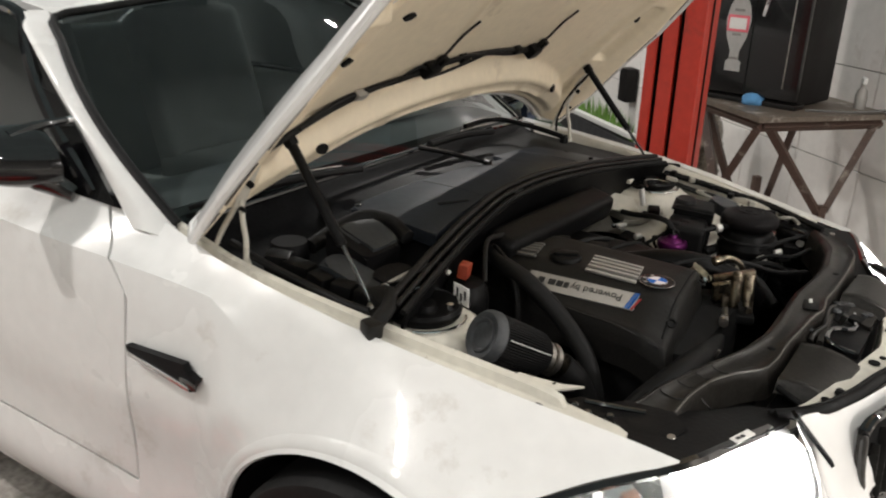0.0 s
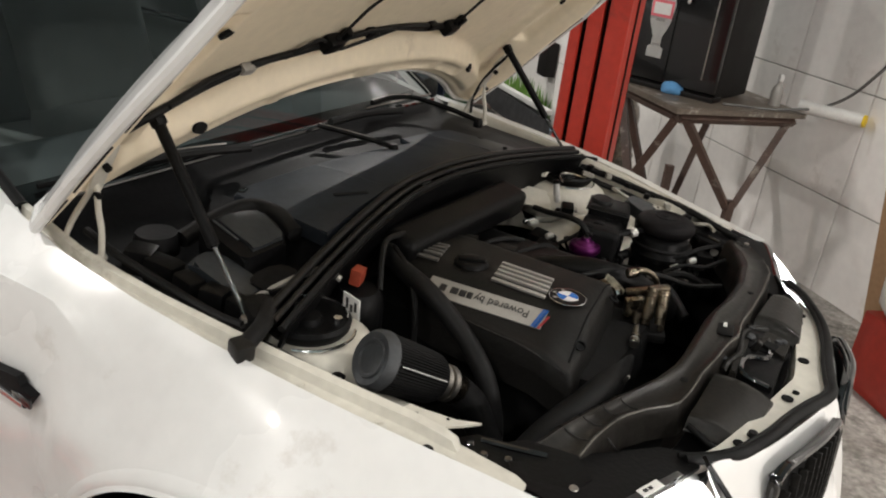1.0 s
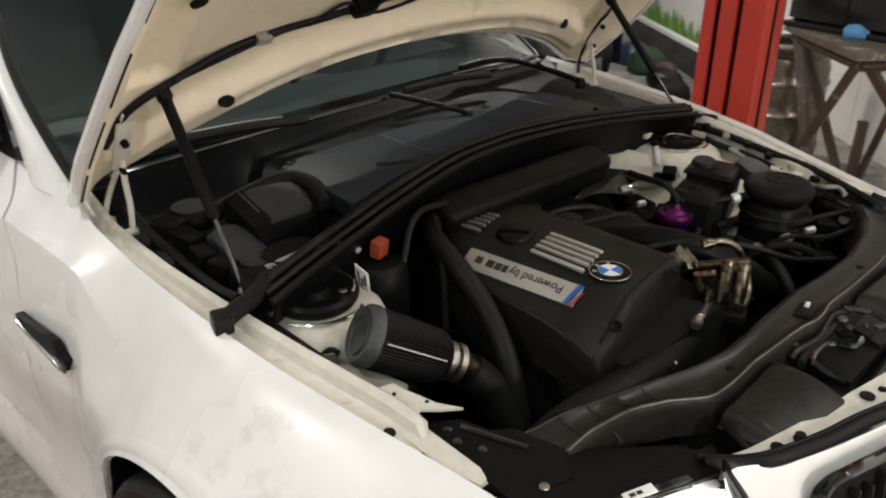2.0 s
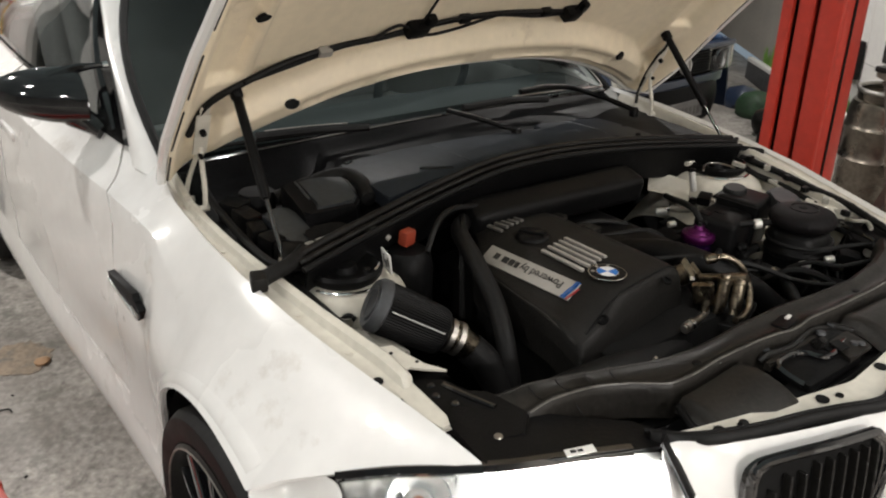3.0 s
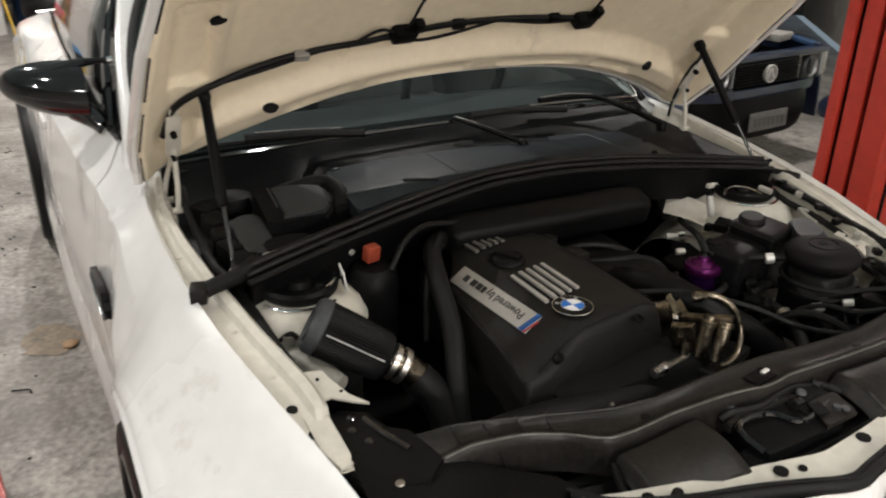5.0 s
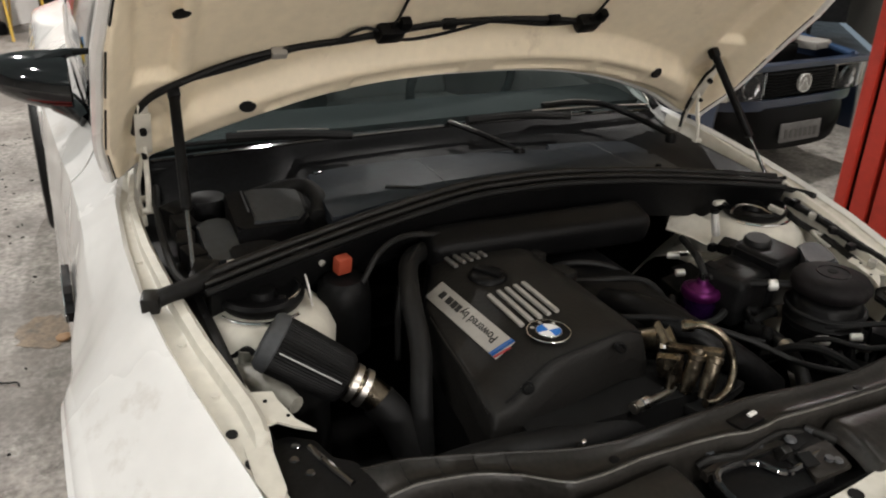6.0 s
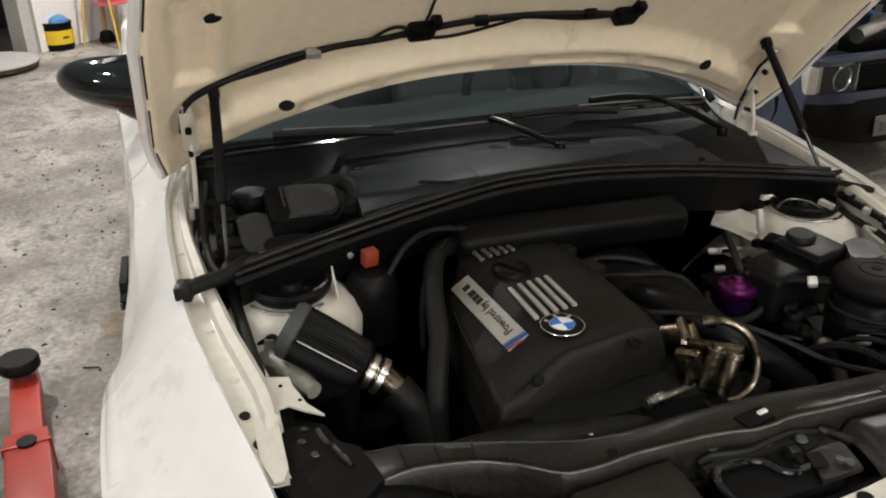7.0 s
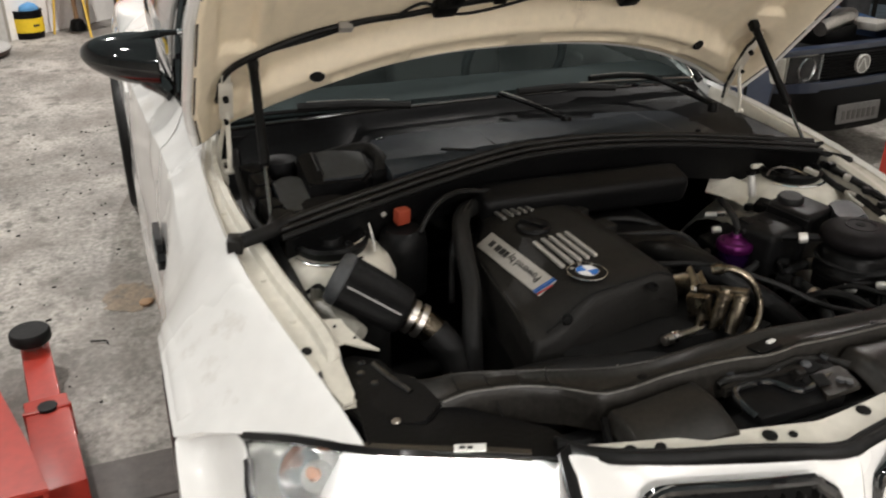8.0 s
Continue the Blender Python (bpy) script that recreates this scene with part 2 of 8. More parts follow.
def cyl(a, b, r, r2=None, seg=24, bm=None, caps=True, bevel=0.0):
    bm = mesh(bm)
    a, b = Vector(a), Vector(b)
    d = b - a
    m = Matrix.Translation((a + b) / 2) @ d.to_track_quat("Z", "Y").to_matrix().to_4x4()
    made = bmesh.ops.create_cone(bm, cap_ends=caps, segments=seg, radius1=r, radius2=r if r2 is None else r2, depth=d.length, matrix=m)
    if bevel and caps:
        edges = [e for e in {e for v in made["verts"] for e in v.link_edges} if any(len(f.verts) > 4 for f in e.link_faces)]
        bmesh.ops.bevel(bm, geom=edges, offset=bevel, segments=2, affect="EDGES")
    return bm


def smooth_line(points, n=8):
    """A Catmull-Rom line through points."""
    p = [Vector(q) for q in points]
    p = [2 * p[0] - p[1]] + p + [2 * p[-1] - p[-2]]
    out = []
    for i in range(1, len(p) - 2):
        for k in range(n):
            t = k / n
            a, b, c, d = p[i - 1], p[i], p[i + 1], p[i + 2]
            out.append(0.5 * ((2 * b) + (c - a) * t + (2 * a - 5 * b + 4 * c - d) * t * t + (3 * b - a - 3 * c + d) * t ** 3))
    return out + [p[-2]]


def tube(points, r, n=6, seg=10, bm=None, ribs=0.0, radii=None):
    """A bent pipe, with closed ends; ribs: relative depth of corrugation."""
    bm = mesh(bm)
    line = smooth_line(points, n) if n > 1 else [Vector(q) for q in points]
    rings = []
    up = Vector((0.13, 0.21, 0.97))
    for i, q in enumerate(line):
        d = (line[min(i + 1, len(line) - 1)] - line[max(i - 1, 0)]).normalized()
        s = d.cross(up)
        s = (s if s.length > 0.05 else d.cross(Vector((1, 0, 0)))).normalized()
        u = s.cross(d)
        rr = r if radii is None else radii(i / (len(line) - 1))
        rr *= 1 + (ribs if i % 2 else 0)
        rings.append([bm.verts.new(q + rr * (math.cos(a) * s + math.sin(a) * u)) for a in [2 * math.pi * k / seg for k in range(seg)]])
    for a, b in zip(rings, rings[1:]):
        for k in range(seg):
            bm.faces.new((a[k], a[(k + 1) % seg], b[(k + 1) % seg], b[k]))
    bm.faces.new(rings[0])
    bm.faces.new(rings[-1])
    return bm


def grid(f, us, vs, bm=None, thick=0.0):
    """A sheet f(u, v); thick: how far a second skin lies along the normal."""
    bm = mesh(bm)
    rows = [[bm.verts.new(f(u, v)) for v in vs] for u in us]
    for a, b in zip(rows, rows[1:]):
        for k in range(len(vs) - 1):
            try:
                bm.faces.new((a[k], a[k + 1], b[k + 1], b[k]))
            except ValueError:
                pass
    if thick:
        bmesh.ops.recalc_face_normals(bm, faces=bm.faces[:])
        bmesh.ops.solidify(bm, geom=bm.faces[:], thickness=thick)
    return bm


def plate(outline, z0, z1, bm=None, bevel=0.0):
    """A plate with that outline in plan."""
    bm = mesh(bm)
    low = [bm.verts.new((x, y, z0)) for x, y in outline]
    f = bm.faces.new(low)
    up = bmesh.ops.extrude_face_region(bm, geom=[f])
    vs = [v for v in up["geom"] if isinstance(v, bmesh.types.BMVert)]
    bmesh.ops.translate(bm, vec=(0, 0, z1 - z0), verts=vs)
    if bevel:
        edges = list({e for v in vs for e in v.link_edges})
        bmesh.ops.bevel(bm, geom=edges, offset=bevel, segments=2, affect="EDGES")
    return bm


def slab(f, us, vs, depth, bevel=0.0, bm=None):
    """A solid whose top is the sheet f(u, v) and whose foot lies depth metres lower."""
    bm = mesh(bm)
    top = [[bm.verts.new(f(u, v)) for v in vs] for u in us]
    low = [[bm.verts.new(q.co - Vector((0, 0, depth))) for q in row] for row in top]
    for a, flip in ((top, False), (low, True)):
        for p, q in zip(a, a[1:]):
            for k in range(len(vs) - 1):
                bm.faces.new((p[k + 1], p[k], q[k], q[k + 1]) if flip else (p[k], p[k + 1], q[k + 1], q[k]))
    ring = [(i, 0) for i in range(len(us))] + [(len(us) - 1, k) for k in range(1, len(vs))]
    ring += [(i, len(vs) - 1) for i in range(len(us) - 2, -1, -1)] + [(0, k) for k in range(len(vs) - 2, 0, -1)]
    rim = []
    for (a, b), (c, d) in zip(ring, ring[1:] + ring[:1]):
        bm.faces.new((top[a][b], top[c][d], low[c][d], low[a][b]))
        rim.append(bm.edges.get((top[a][b], top[c][d])))
    if bevel:
        bmesh.ops.bevel(bm, geom=rim, offset=bevel, segments=2, affect="EDGES")
    return bm


def shifted(bm, m):
    bmesh.ops.transform(bm, matrix=m, verts=bm.verts[:])
    return bm


def lathe(profile, m=None, seg=28, bm=None, caps=True):
    """A turned shape from (radius, height) pairs about z."""
    bm = mesh(bm)
    rings = [[bm.verts.new((r * math.cos(a), r * math.sin(a), z)) for a in [2 * math.pi * k / seg for k in range(seg)]] for r, z in profile]
    for a, b in zip(rings, rings[1:]):
        for k in range(seg):
            bm.faces.new((a[k], a[(k + 1) % seg], b[(k + 1) % seg], b[k]))
    if caps:
        bm.faces.new(rings[0])
        bm.faces.new(rings[-1])
    bmesh.ops.remove_doubles(bm, verts=bm.verts[:], dist=1e-6)
    if m is not None:
        shifted(bm, m)
    return bm


def span(a, b, n):
    return [a + (b - a) * i / (n - 1) for i in range(n)]


def at(x, xs, ys):
    return float(np.interp(x, xs, ys))


def ease(a, b, x):
    t = min(1, max(0, (x - a) / (b - a)))
    return t * t * (3 - 2 * t)


# ---- the room ----
# Its walls run at an angle to the car: along w, with n across.
WX, WY = -0.75, 0.66
NX, NY = 0.66, 0.75
WALL0 = (0.74, 2.34)


def room(s, d, z=0.0):
    """A place s metres along the tiled wall and d metres out from it into the garage."""
    k = math.hypot(WX, WY)
    return Vector((WALL0[0] + (WX * s - NX * d) / k, WALL0[1] + (WY * s - NY * d) / k, z))


TURNW = math.degrees(math.atan2(WY, WX))


def f_floor(u, v):
    p = room(u, v)
    # the next bay lies a little lower
    return (p.x, p.y, -0.17 * ease(-0.7, -1.7, p.x) * ease(1.2, 2.6, p.y))


floor = tagged(part("floor", grid(f_floor, span(-9, 13, 90), span(-0.15, 10.2, 50)), FLOORM), "worn grey concrete workshop floor with dark oil stains", "floor", kind="structure")
slab_bm = grid(lambda u, v: (*room(u, v)[:2], -0.32), span(-9, 13, 2), span(-0.15, 10.2, 2))
part("floor_base", slab_bm, PLASTER, floor)


def wall(name, s0, s1, d0, d1, label, material, h=CEILING):
    a, b = room(s0, d0), room(s1, d1)
    c = (a + b) / 2
    size = (abs(s1 - s0), abs(d1 - d0), h)
    return tagged(part(name, box((c.x, c.y, h / 2), size, (0, 0, TURNW), 0), material, smooth=False), label, "wall", kind="structure")


wall_tiled = wall("wall_north", -9, 9, -0.12, -0.008, "wall of large white glazed tiles with grey joints", GROUT)
wall_far = wall("wall_south", 3.3, 4.6, 8.46, 8.6, "white tiled workshop wall beside a doorway", GROUT)
wall_side = wall("wall_southeast", -9, 2.3, 8.45, 8.6, "pale plastered workshop wall", PLASTER)
wall_dark = wall("wall_west", 9.0, 9.2, -0.12, 10.2, "near-black end wall of the workshop", DARKWALL)
wall_back = wall("wall_east", -9.2, -9.0, -0.12, 10.2, "pale plastered workshop wall", PLASTER)
# The recess's darkness is put into this wall's near-black colour.
wall_low = wall("wall_recess", -9, 9.0, 10.0, 10.2, "near-black wall standing in for the dark space behind the tyre store", DARKWALL)
jamb = wall("door_1", 3.18, 3.30, 8.44, 8.62, "grey painted door jamb", PLASTER, 2.2)
lintel = wall("wall_lintel", 2.3, 3.3, 8.46, 8.6, "plastered wall over the doorway", PLASTER, 1.0)
lintel.location.z = 2.2
c = room(2, 5)
# Unseen roof; its blue-grey is added to cool the reflections in the glass.
ceiling = tagged(part("ceiling", box((c.x, c.y, CEILING + 0.06), (23, 10.8, 0.12), (0, 0, TURNW), 0), ROOFING, smooth=False), "unseen workshop roof, blue-grey to tint reflections", "ceiling", kind="structure")

# unseen lamps, inferred and added fill: the only lights besides the car's headlamp
for x, y, h, k in LAMPS:
    lamp = thing("pendant_lamp", (x, y, h), "unseen round white pendant lamp, lit; low ones are added fill", "lamp", "ceiling lamps")
    part("housing", lathe([(0.0, 0.0), (0.10, 0.0), (0.11, -0.05), (0.09, -0.055), (0.085, -0.03), (0.0, -0.03)], pose(x, y, h)), BADGEW, lamp)
    part("diffuser", lathe([(0.0, -0.031), (0.082, -0.031), (0.08, -0.05), (0.0, -0.056)], pose(x, y, h)), TUBEON, lamp, "glowing diffuser")
    part("lamp_rod", cyl((x, y, h), (x, y, CEILING), 0.008, None, 8), BADGEW, lamp)
    data = bpy.data.lights.new("ceiling_light", "AREA")
    data.shape, data.size, data.energy, data.color = "DISK", 0.16, LAMP_POWER * k, (1.0, 0.952, 0.912)
    lo = new("ceiling_light", data)
    lo.matrix_world = look((x, y, h - 0.07), (x, y, 0))


# ---- the white car: body ----
# Nose along +x, front axle at x = 0, its right side at -y.
car = thing("car", (0, 0, 0), "white two-door coupe with its bonnet propped open", "car")
AXLE, REAR, ARCH_R, ARCH_Z = 0.060, -2.62, 0.376, 0.334
EDGE_X = [-0.586, -0.405, -0.228, -0.085, 0.08, 0.182, 0.268, 0.347, 0.425, 0.492]
EDGE_Y = [0.725, 0.755, 0.760, 0.754, 0.735, 0.716, 0.699, 0.682, 0.668, 0.659]
EDGE_Z = [0.928, 0.906, 0.885, 0.868, 0.846, 0.829, 0.816, 0.804, 0.793, 0.783]
SEAM_X = [0.228, 0.270, 0.327, 0.41, 0.492]
SEAM_Y = [0.897, 0.863, 0.803, 0.730, 0.660]
SEAM_Z = [0.668, 0.700, 0.722, 0.753, 0.782]


def half_width(x, z):
    """The flank's distance from the middle plane: a flared arch, a pinched waist and a proud sill."""
    flare = 0.032 * (1 - ease(0.20, 0.47, abs(x - AXLE))) + 0.018 * math.exp(-((x - REAR) / 0.42) ** 2)
    w = at(z, [0.18, 0.24, 0.30, 0.36, 0.46, 0.60, 0.70, 0.78, 0.86], [0.845, 0.878, 0.880, 0.864, 0.860, 0.864, 0.866, 0.862, 0.838])
    w += 0.024 * ease(-0.55, -1.5, x)
    return w + flare * ease(0.2, 0.45, z) * (1 - 0.5 * ease(0.74, 0.9, z))


def arch_z(x, centre):
    d = ARCH_R ** 2 - (x - centre) ** 2
    return ARCH_Z + math.sqrt(d) if d > 0 else 0.0


def wing_foot(x):
    """The wing's lower edge: the wheel arch, then the seam along the lamp."""
    if x > SEAM_X[0]:
        return at(x, SEAM_X, SEAM_Y), at(x, SEAM_X, SEAM_Z)
    z = max(arch_z(x, AXLE), 0.27)
    return half_width(x, z), z


def fender_section(x):
    """Points from the bonnet gap down to the lower edge of the front wing."""
    ye, ze = at(x, EDGE_X, EDGE_Y), at(x, EDGE_X, EDGE_Z)
    if x > SEAM_X[0]:
        yb, zb = at(x, SEAM_X, SEAM_Y), at(x, SEAM_X, SEAM_Z)
    else:
        zb = max(arch_z(x, AXLE), 0.27)
        yb = half_width(x, zb)
    yc, zc = crease_y(x), min(crease_z(x), ze - 0.006)
    pts = [(ye + (yc - ye) * q, ze + (zc - ze) * q - 0.004 * math.sin(math.pi * q)) for q in (0, 0.36, 0.70, 1.0)]
    pts.append((yc + 0.5 * (half_width(x, 0.795) - yc), 0.805))
    for q in (0.33, 0.67, 1.0):
        z = 0.795 - (0.795 - zb) * q
        pts.append((half_width(min(x, 0.2), z), z))
    # over the wheel and towards the lamp the wing becomes one gently rounded slope
    m = fade(x)
    a, b = at(x, [0.0, 0.25], [0.88, 0.95]), at(x, [0.0, 0.25], [1.18, 1.09])
    near = [wing_foot(min(0.49, x + d)) for d in span(-0.14 * (1 - ease(0.22, 0.40, x)), 0.14 * (1 - ease(0.22, 0.40, x)), 9)]
    sy, sz = sum(p[0] for p in near) / 9, sum(p[1] for p in near) / 9
    aim = [(sy + (yb - sy) * ease(0.45, 1, q), sz + (zb - sz) * ease(0.45, 1, q)) for q in (0.0, 0.14, 0.30, 0.46, 0.60, 0.74, 0.88, 1.0)]
    slope = [(ye + (ty - ye) * q ** a, ze - (ze - tz) * q ** b) for q, (ty, tz) in zip((0.0, 0.14, 0.30, 0.46, 0.60, 0.74, 0.88, 1.0), aim)]
    return [(a + (c - a) * m, b + (d - b) * m) for (a, b), (c, d) in zip(pts, slope)]


def crease_z(x):
    """Height of the shoulder line along the flank."""
    return 0.866 + 0.020 * ease(-0.6, -1.5, x)


def crease_y(x):
    return at(x, [-1.8, -1.5, -1.2, -0.9, -0.7, -0.5, -0.3, -0.1], [0.872, 0.868, 0.858, 0.842, 0.830, 0.821, 0.821, 0.826])


def fade(x):
    """How far the shoulder line has died away over the front wheel."""
    return ease(-0.36, -0.10, x)


def creased(pts, x, n):
    """The section resampled, with a hard break at its fourth point where the shoulder line runs."""
    m, k = fade(x), n // 3
    plain = resample(pts, n)
    upper, lower = resample(pts[:4], k), resample(pts[3:], n - k + 1)
    lower[1] = tuple(a + 0.25 * (b - a) for a, b in zip(lower[0], lower[1]))
    upper[-2] = tuple(a + 0.25 * (b - a) for a, b in zip(upper[-1], upper[-2]))
    hard = upper + lower[1:]
    return [(a + (c - a) * m, b + (d - b) * m) for (a, b), (c, d) in zip(hard, plain)]


def resample(pts, n):
    line = smooth_line([(y, z, 0) for y, z in pts], 10)
    d = [0.0]
    for a, b in zip(line, line[1:]):
        d.append(d[-1] + (b - a).length)
    return [(at(q * d[-1], d, [p.x for p in line]), at(q * d[-1], d, [p.y for p in line])) for q in span(0, 1, n)]


def seam_shift(x, z):
    """The seam between wing and door leans back towards the pillar's foot."""
    return -0.172 * ease(0.80, 0.95, z) * math.exp(-((x + 0.59) / 0.30) ** 2)


@functools.lru_cache(None)
def flank_node(i, n):
    x = 0.01 * i
    return creased((fender_section if x > -0.59 else door_section)(max(x, -0.586) if x > -0.59 else x), x, n)


def flank_at(x, k, n):
    """The flank's section at any place along wing and door."""
    i = math.floor(x / 0.01)
    q = x / 0.01 - i
    a, b = flank_node(i, n)[k], flank_node(i + 1, n)[k]
    return a[0] + (b[0] - a[0]) * q, a[1] + (b[1] - a[1]) * q


def flank_sheet(xs, section, side, n=18, thick=0.012, shoulder=False):
    rows = {x: creased(section(x), x, n) if shoulder else resample(section(x), n) for x in xs}

    def flank_point(x, k):
        y, z = rows[x][k]
        move = seam_shift(x, z) if shoulder else 0.0
        if move < -0.003:
            y, z = flank_at(x + move, k, n)
        return (x + move, side * y, z)
    return grid(flank_point, xs, list(range(n)), None, thick)


def skin_y(x, z):
    """Distance of the front wing's skin from the middle plane."""
    row = resample(fender_section(x), 40)[::-1]
    return at(z, [q[1] for q in row], [q[0] for q in row])


def door_section(x):
    zt, yt = at(x, [-1.80, -1.1, -0.86, -0.72, -0.6], [0.962, 0.958, 0.952, 0.940, 0.930]), at(x, [-1.80, -1.1, -0.86, -0.72, -0.6], [0.770, 0.770, 0.768, 0.750, 0.732])
    yc, zc = crease_y(x), crease_z(x)
    pts = [(yt, zt), (yt + 0.35 * (yc - yt), zt - 0.40 * (zt - zc)), (yt + 0.70 * (yc - yt), zt - 0.77 * (zt - zc)), (yc, zc), (yc + 0.5 * (max(half_width(x, 0.795), yc + 0.012) - yc), 0.805)]
    k = ease(-0.80, -0.60, x)
    ends = fender_section(-0.586)
    pts = [(a + (c - a) * k, b + (d - b) * k) for (a, b), (c, d) in zip(pts, ends)]
    return pts + [(half_width(x, z), z) for z in (0.60, 0.46, 0.38)]


FENDER_XS = sorted(set(span(-0.586, 0.228, 48) + span(0.228, 0.490, 18)))
for side in (-1, 1):
    fender = part("front_wing", flank_sheet(FENDER_XS, fender_section, side, 27, 0.012, True), WHITE, car, "glossy white front wing", True, 24)
    # flat band round the wheel arch, turned a little inwards below a hard edge
    def band_point(a, k, side=side):
        x, z = AXLE + (ARCH_R - 0.003 + 0.043 * k) * math.cos(a), ARCH_Z + (ARCH_R - 0.003 + 0.043 * k) * math.sin(a)
        y = skin_y(min(x, 0.487), z)
        return (x, side * (y + 0.0045 * math.sin(math.pi * min(1, 1.25 * k)) ** 0.6 - 0.006 * (1 - k) ** 2 - 0.002 * k), z)
    part("arch_lip", grid(band_point, span(2.88, 1.16, 40), [0, 0.25, 0.5, 0.68, 0.8, 0.9, 1.0], None, 0.004), WHITE, fender, "white wheel-arch band")
    # side gill
    y = side * 0.862
    gill = bmesh.new()
    low = [gill.verts.new((x, y - side * 0.004, z)) for x, z in ((-0.562, 0.719), (-0.381, 0.737), (-0.374, 0.722), (-0.345, 0.713), (-0.367, 0.682), (-0.468, 0.691), (-0.555, 0.700))]
    gill.faces.new(low)
    out = bmesh.ops.extrude_face_region(gill, geom=gill.faces[:])
    bmesh.ops.translate(gill, vec=(0, side * 0.015, 0), verts=[v for v in out["geom"] if isinstance(v, bmesh.types.BMVert)])
    gill = part("side_gill", gill, TRAYM, fender, "black side gill with a slim chrome blade")
    part("chrome_blade", box((-0.462, y + side * 0.0125, 0.6975), (0.185, 0.005, 0.010), (0, 5, 0), 0.0015), CHROME, gill)
    part("repeater", box((-0.372, y + side * 0.011, 0.699), (0.045, 0.006, 0.018), (0, 4, 0), 0.003), GLOSSB, gill)


def sill_section(x):
    return [(half_width(x, z), z) for z in (0.374, 0.33, 0.29, 0.25, 0.20)] + [(0.76, 0.17)]


def quarter_section(x):
    zt = at(x, [-3.62, -3.3, -2.9, -1.8], [0.80, 0.90, 0.960, 0.962])
    yt = at(x, [-3.62, -3.3, -2.9, -2.2, -1.8], [0.60, 0.66, 0.725, 0.758, 0.770])
    zb = max(arch_z(x, REAR), 0.25)
    s = at(x, [-3.62, -3.4, -3.1], [0.80, 0.93, 1.0])
    h = zt - zb
    return [(yt, zt), (yt + 0.05, zt - 0.045 * h), (s * half_width(x, zt - 0.2 * h) - 0.01, zt - 0.14 * h)] + [(s * half_width(x, zt - q * h), zt - q * h) for q in (0.35, 0.6, 0.85, 1.0)]


for side in (-1, 1):
    door = part("door", flank_sheet(span(-1.775, -0.594, 40), door_section, side, 27, 0.012, True), WHITE, car, "white car door with a worn swage line", True, 24)
    part("door_handle", box((-1.60, side * 0.872, 0.80), (0.20, 0.026, 0.034), (0, 0, 0), 0.012), WHITE, door)
    part("sill", flank_sheet(span(-2.24, -0.352, 20), sill_section, side, 10), WHITE, car)
    part("rear_quarter", flank_sheet(span(-3.62, -1.783, 60), quarter_section, side, 18), WHITE, car)

# bonnet opening to windscreen: pillars, roof and glass


def roof_point(u, v):
    x = -1.22 - 1.06 * u
    edge = at(x, [-2.3, -1.9, -1.45, -1.24], [0.54, 0.55, 0.545, 0.53])
    z = at(x, [-2.3, -1.9, -1.45, -1.22], [1.285, 1.335, 1.325, 1.285])
    return (x + 0.06 * (1 - v * v) * (1 - u), edge * v, z + 0.055 * (1 - v * v))


part("roof", grid(roof_point, span(0, 1, 14), span(-1, 1, 15), None, 0.02), WHITE, car, "white roof panel")


def screen_point(u, v):
    """u: from the scuttle up to the roof, v: across."""
    a = Vector((-0.585 + 0.06 * (1 - v * v), 0.70 * v, 0.925 + 0.035 * (1 - v * v)))
    b = Vector((-1.205 + 0.06 * (1 - v * v), 0.550 * v, 1.285 + 0.05 * (1 - v * v)))
    p = a.lerp(b, u)
    p.y += 0.045 * v * math.sin(math.pi * min(1, max(0, u)))
    p.z += 0.03 * math.sin(math.pi * u) * (1 - 0.7 * v * v)
    return p


screen = part("windscreen", grid(screen_point, span(0, 1, 12), span(-1, 1, 17)), GLASS, car, "tinted windscreen")
screen.visible_shadow = False
part("screen_seal", tube([screen_point(u, -1.01) for u in span(0, 1, 8)] + [screen_point(1, v) for v in span(-0.8, 0.8, 7)] + [screen_point(u, 1.01) for u in span(1, 0, 8)], 0.011, 3, 8), RUBBER, screen)
PILLAR_X = [-1.30, -1.2, -1.1, -1.0, -0.9, -0.8, -0.706, -0.60]
PILLAR_Y = [0.600, 0.640, 0.668, 0.692, 0.712, 0.732, 0.751, 0.775]
PILLAR_Z = [1.300, 1.262, 1.204, 1.143, 1.082, 1.016, 0.943, 0.86]
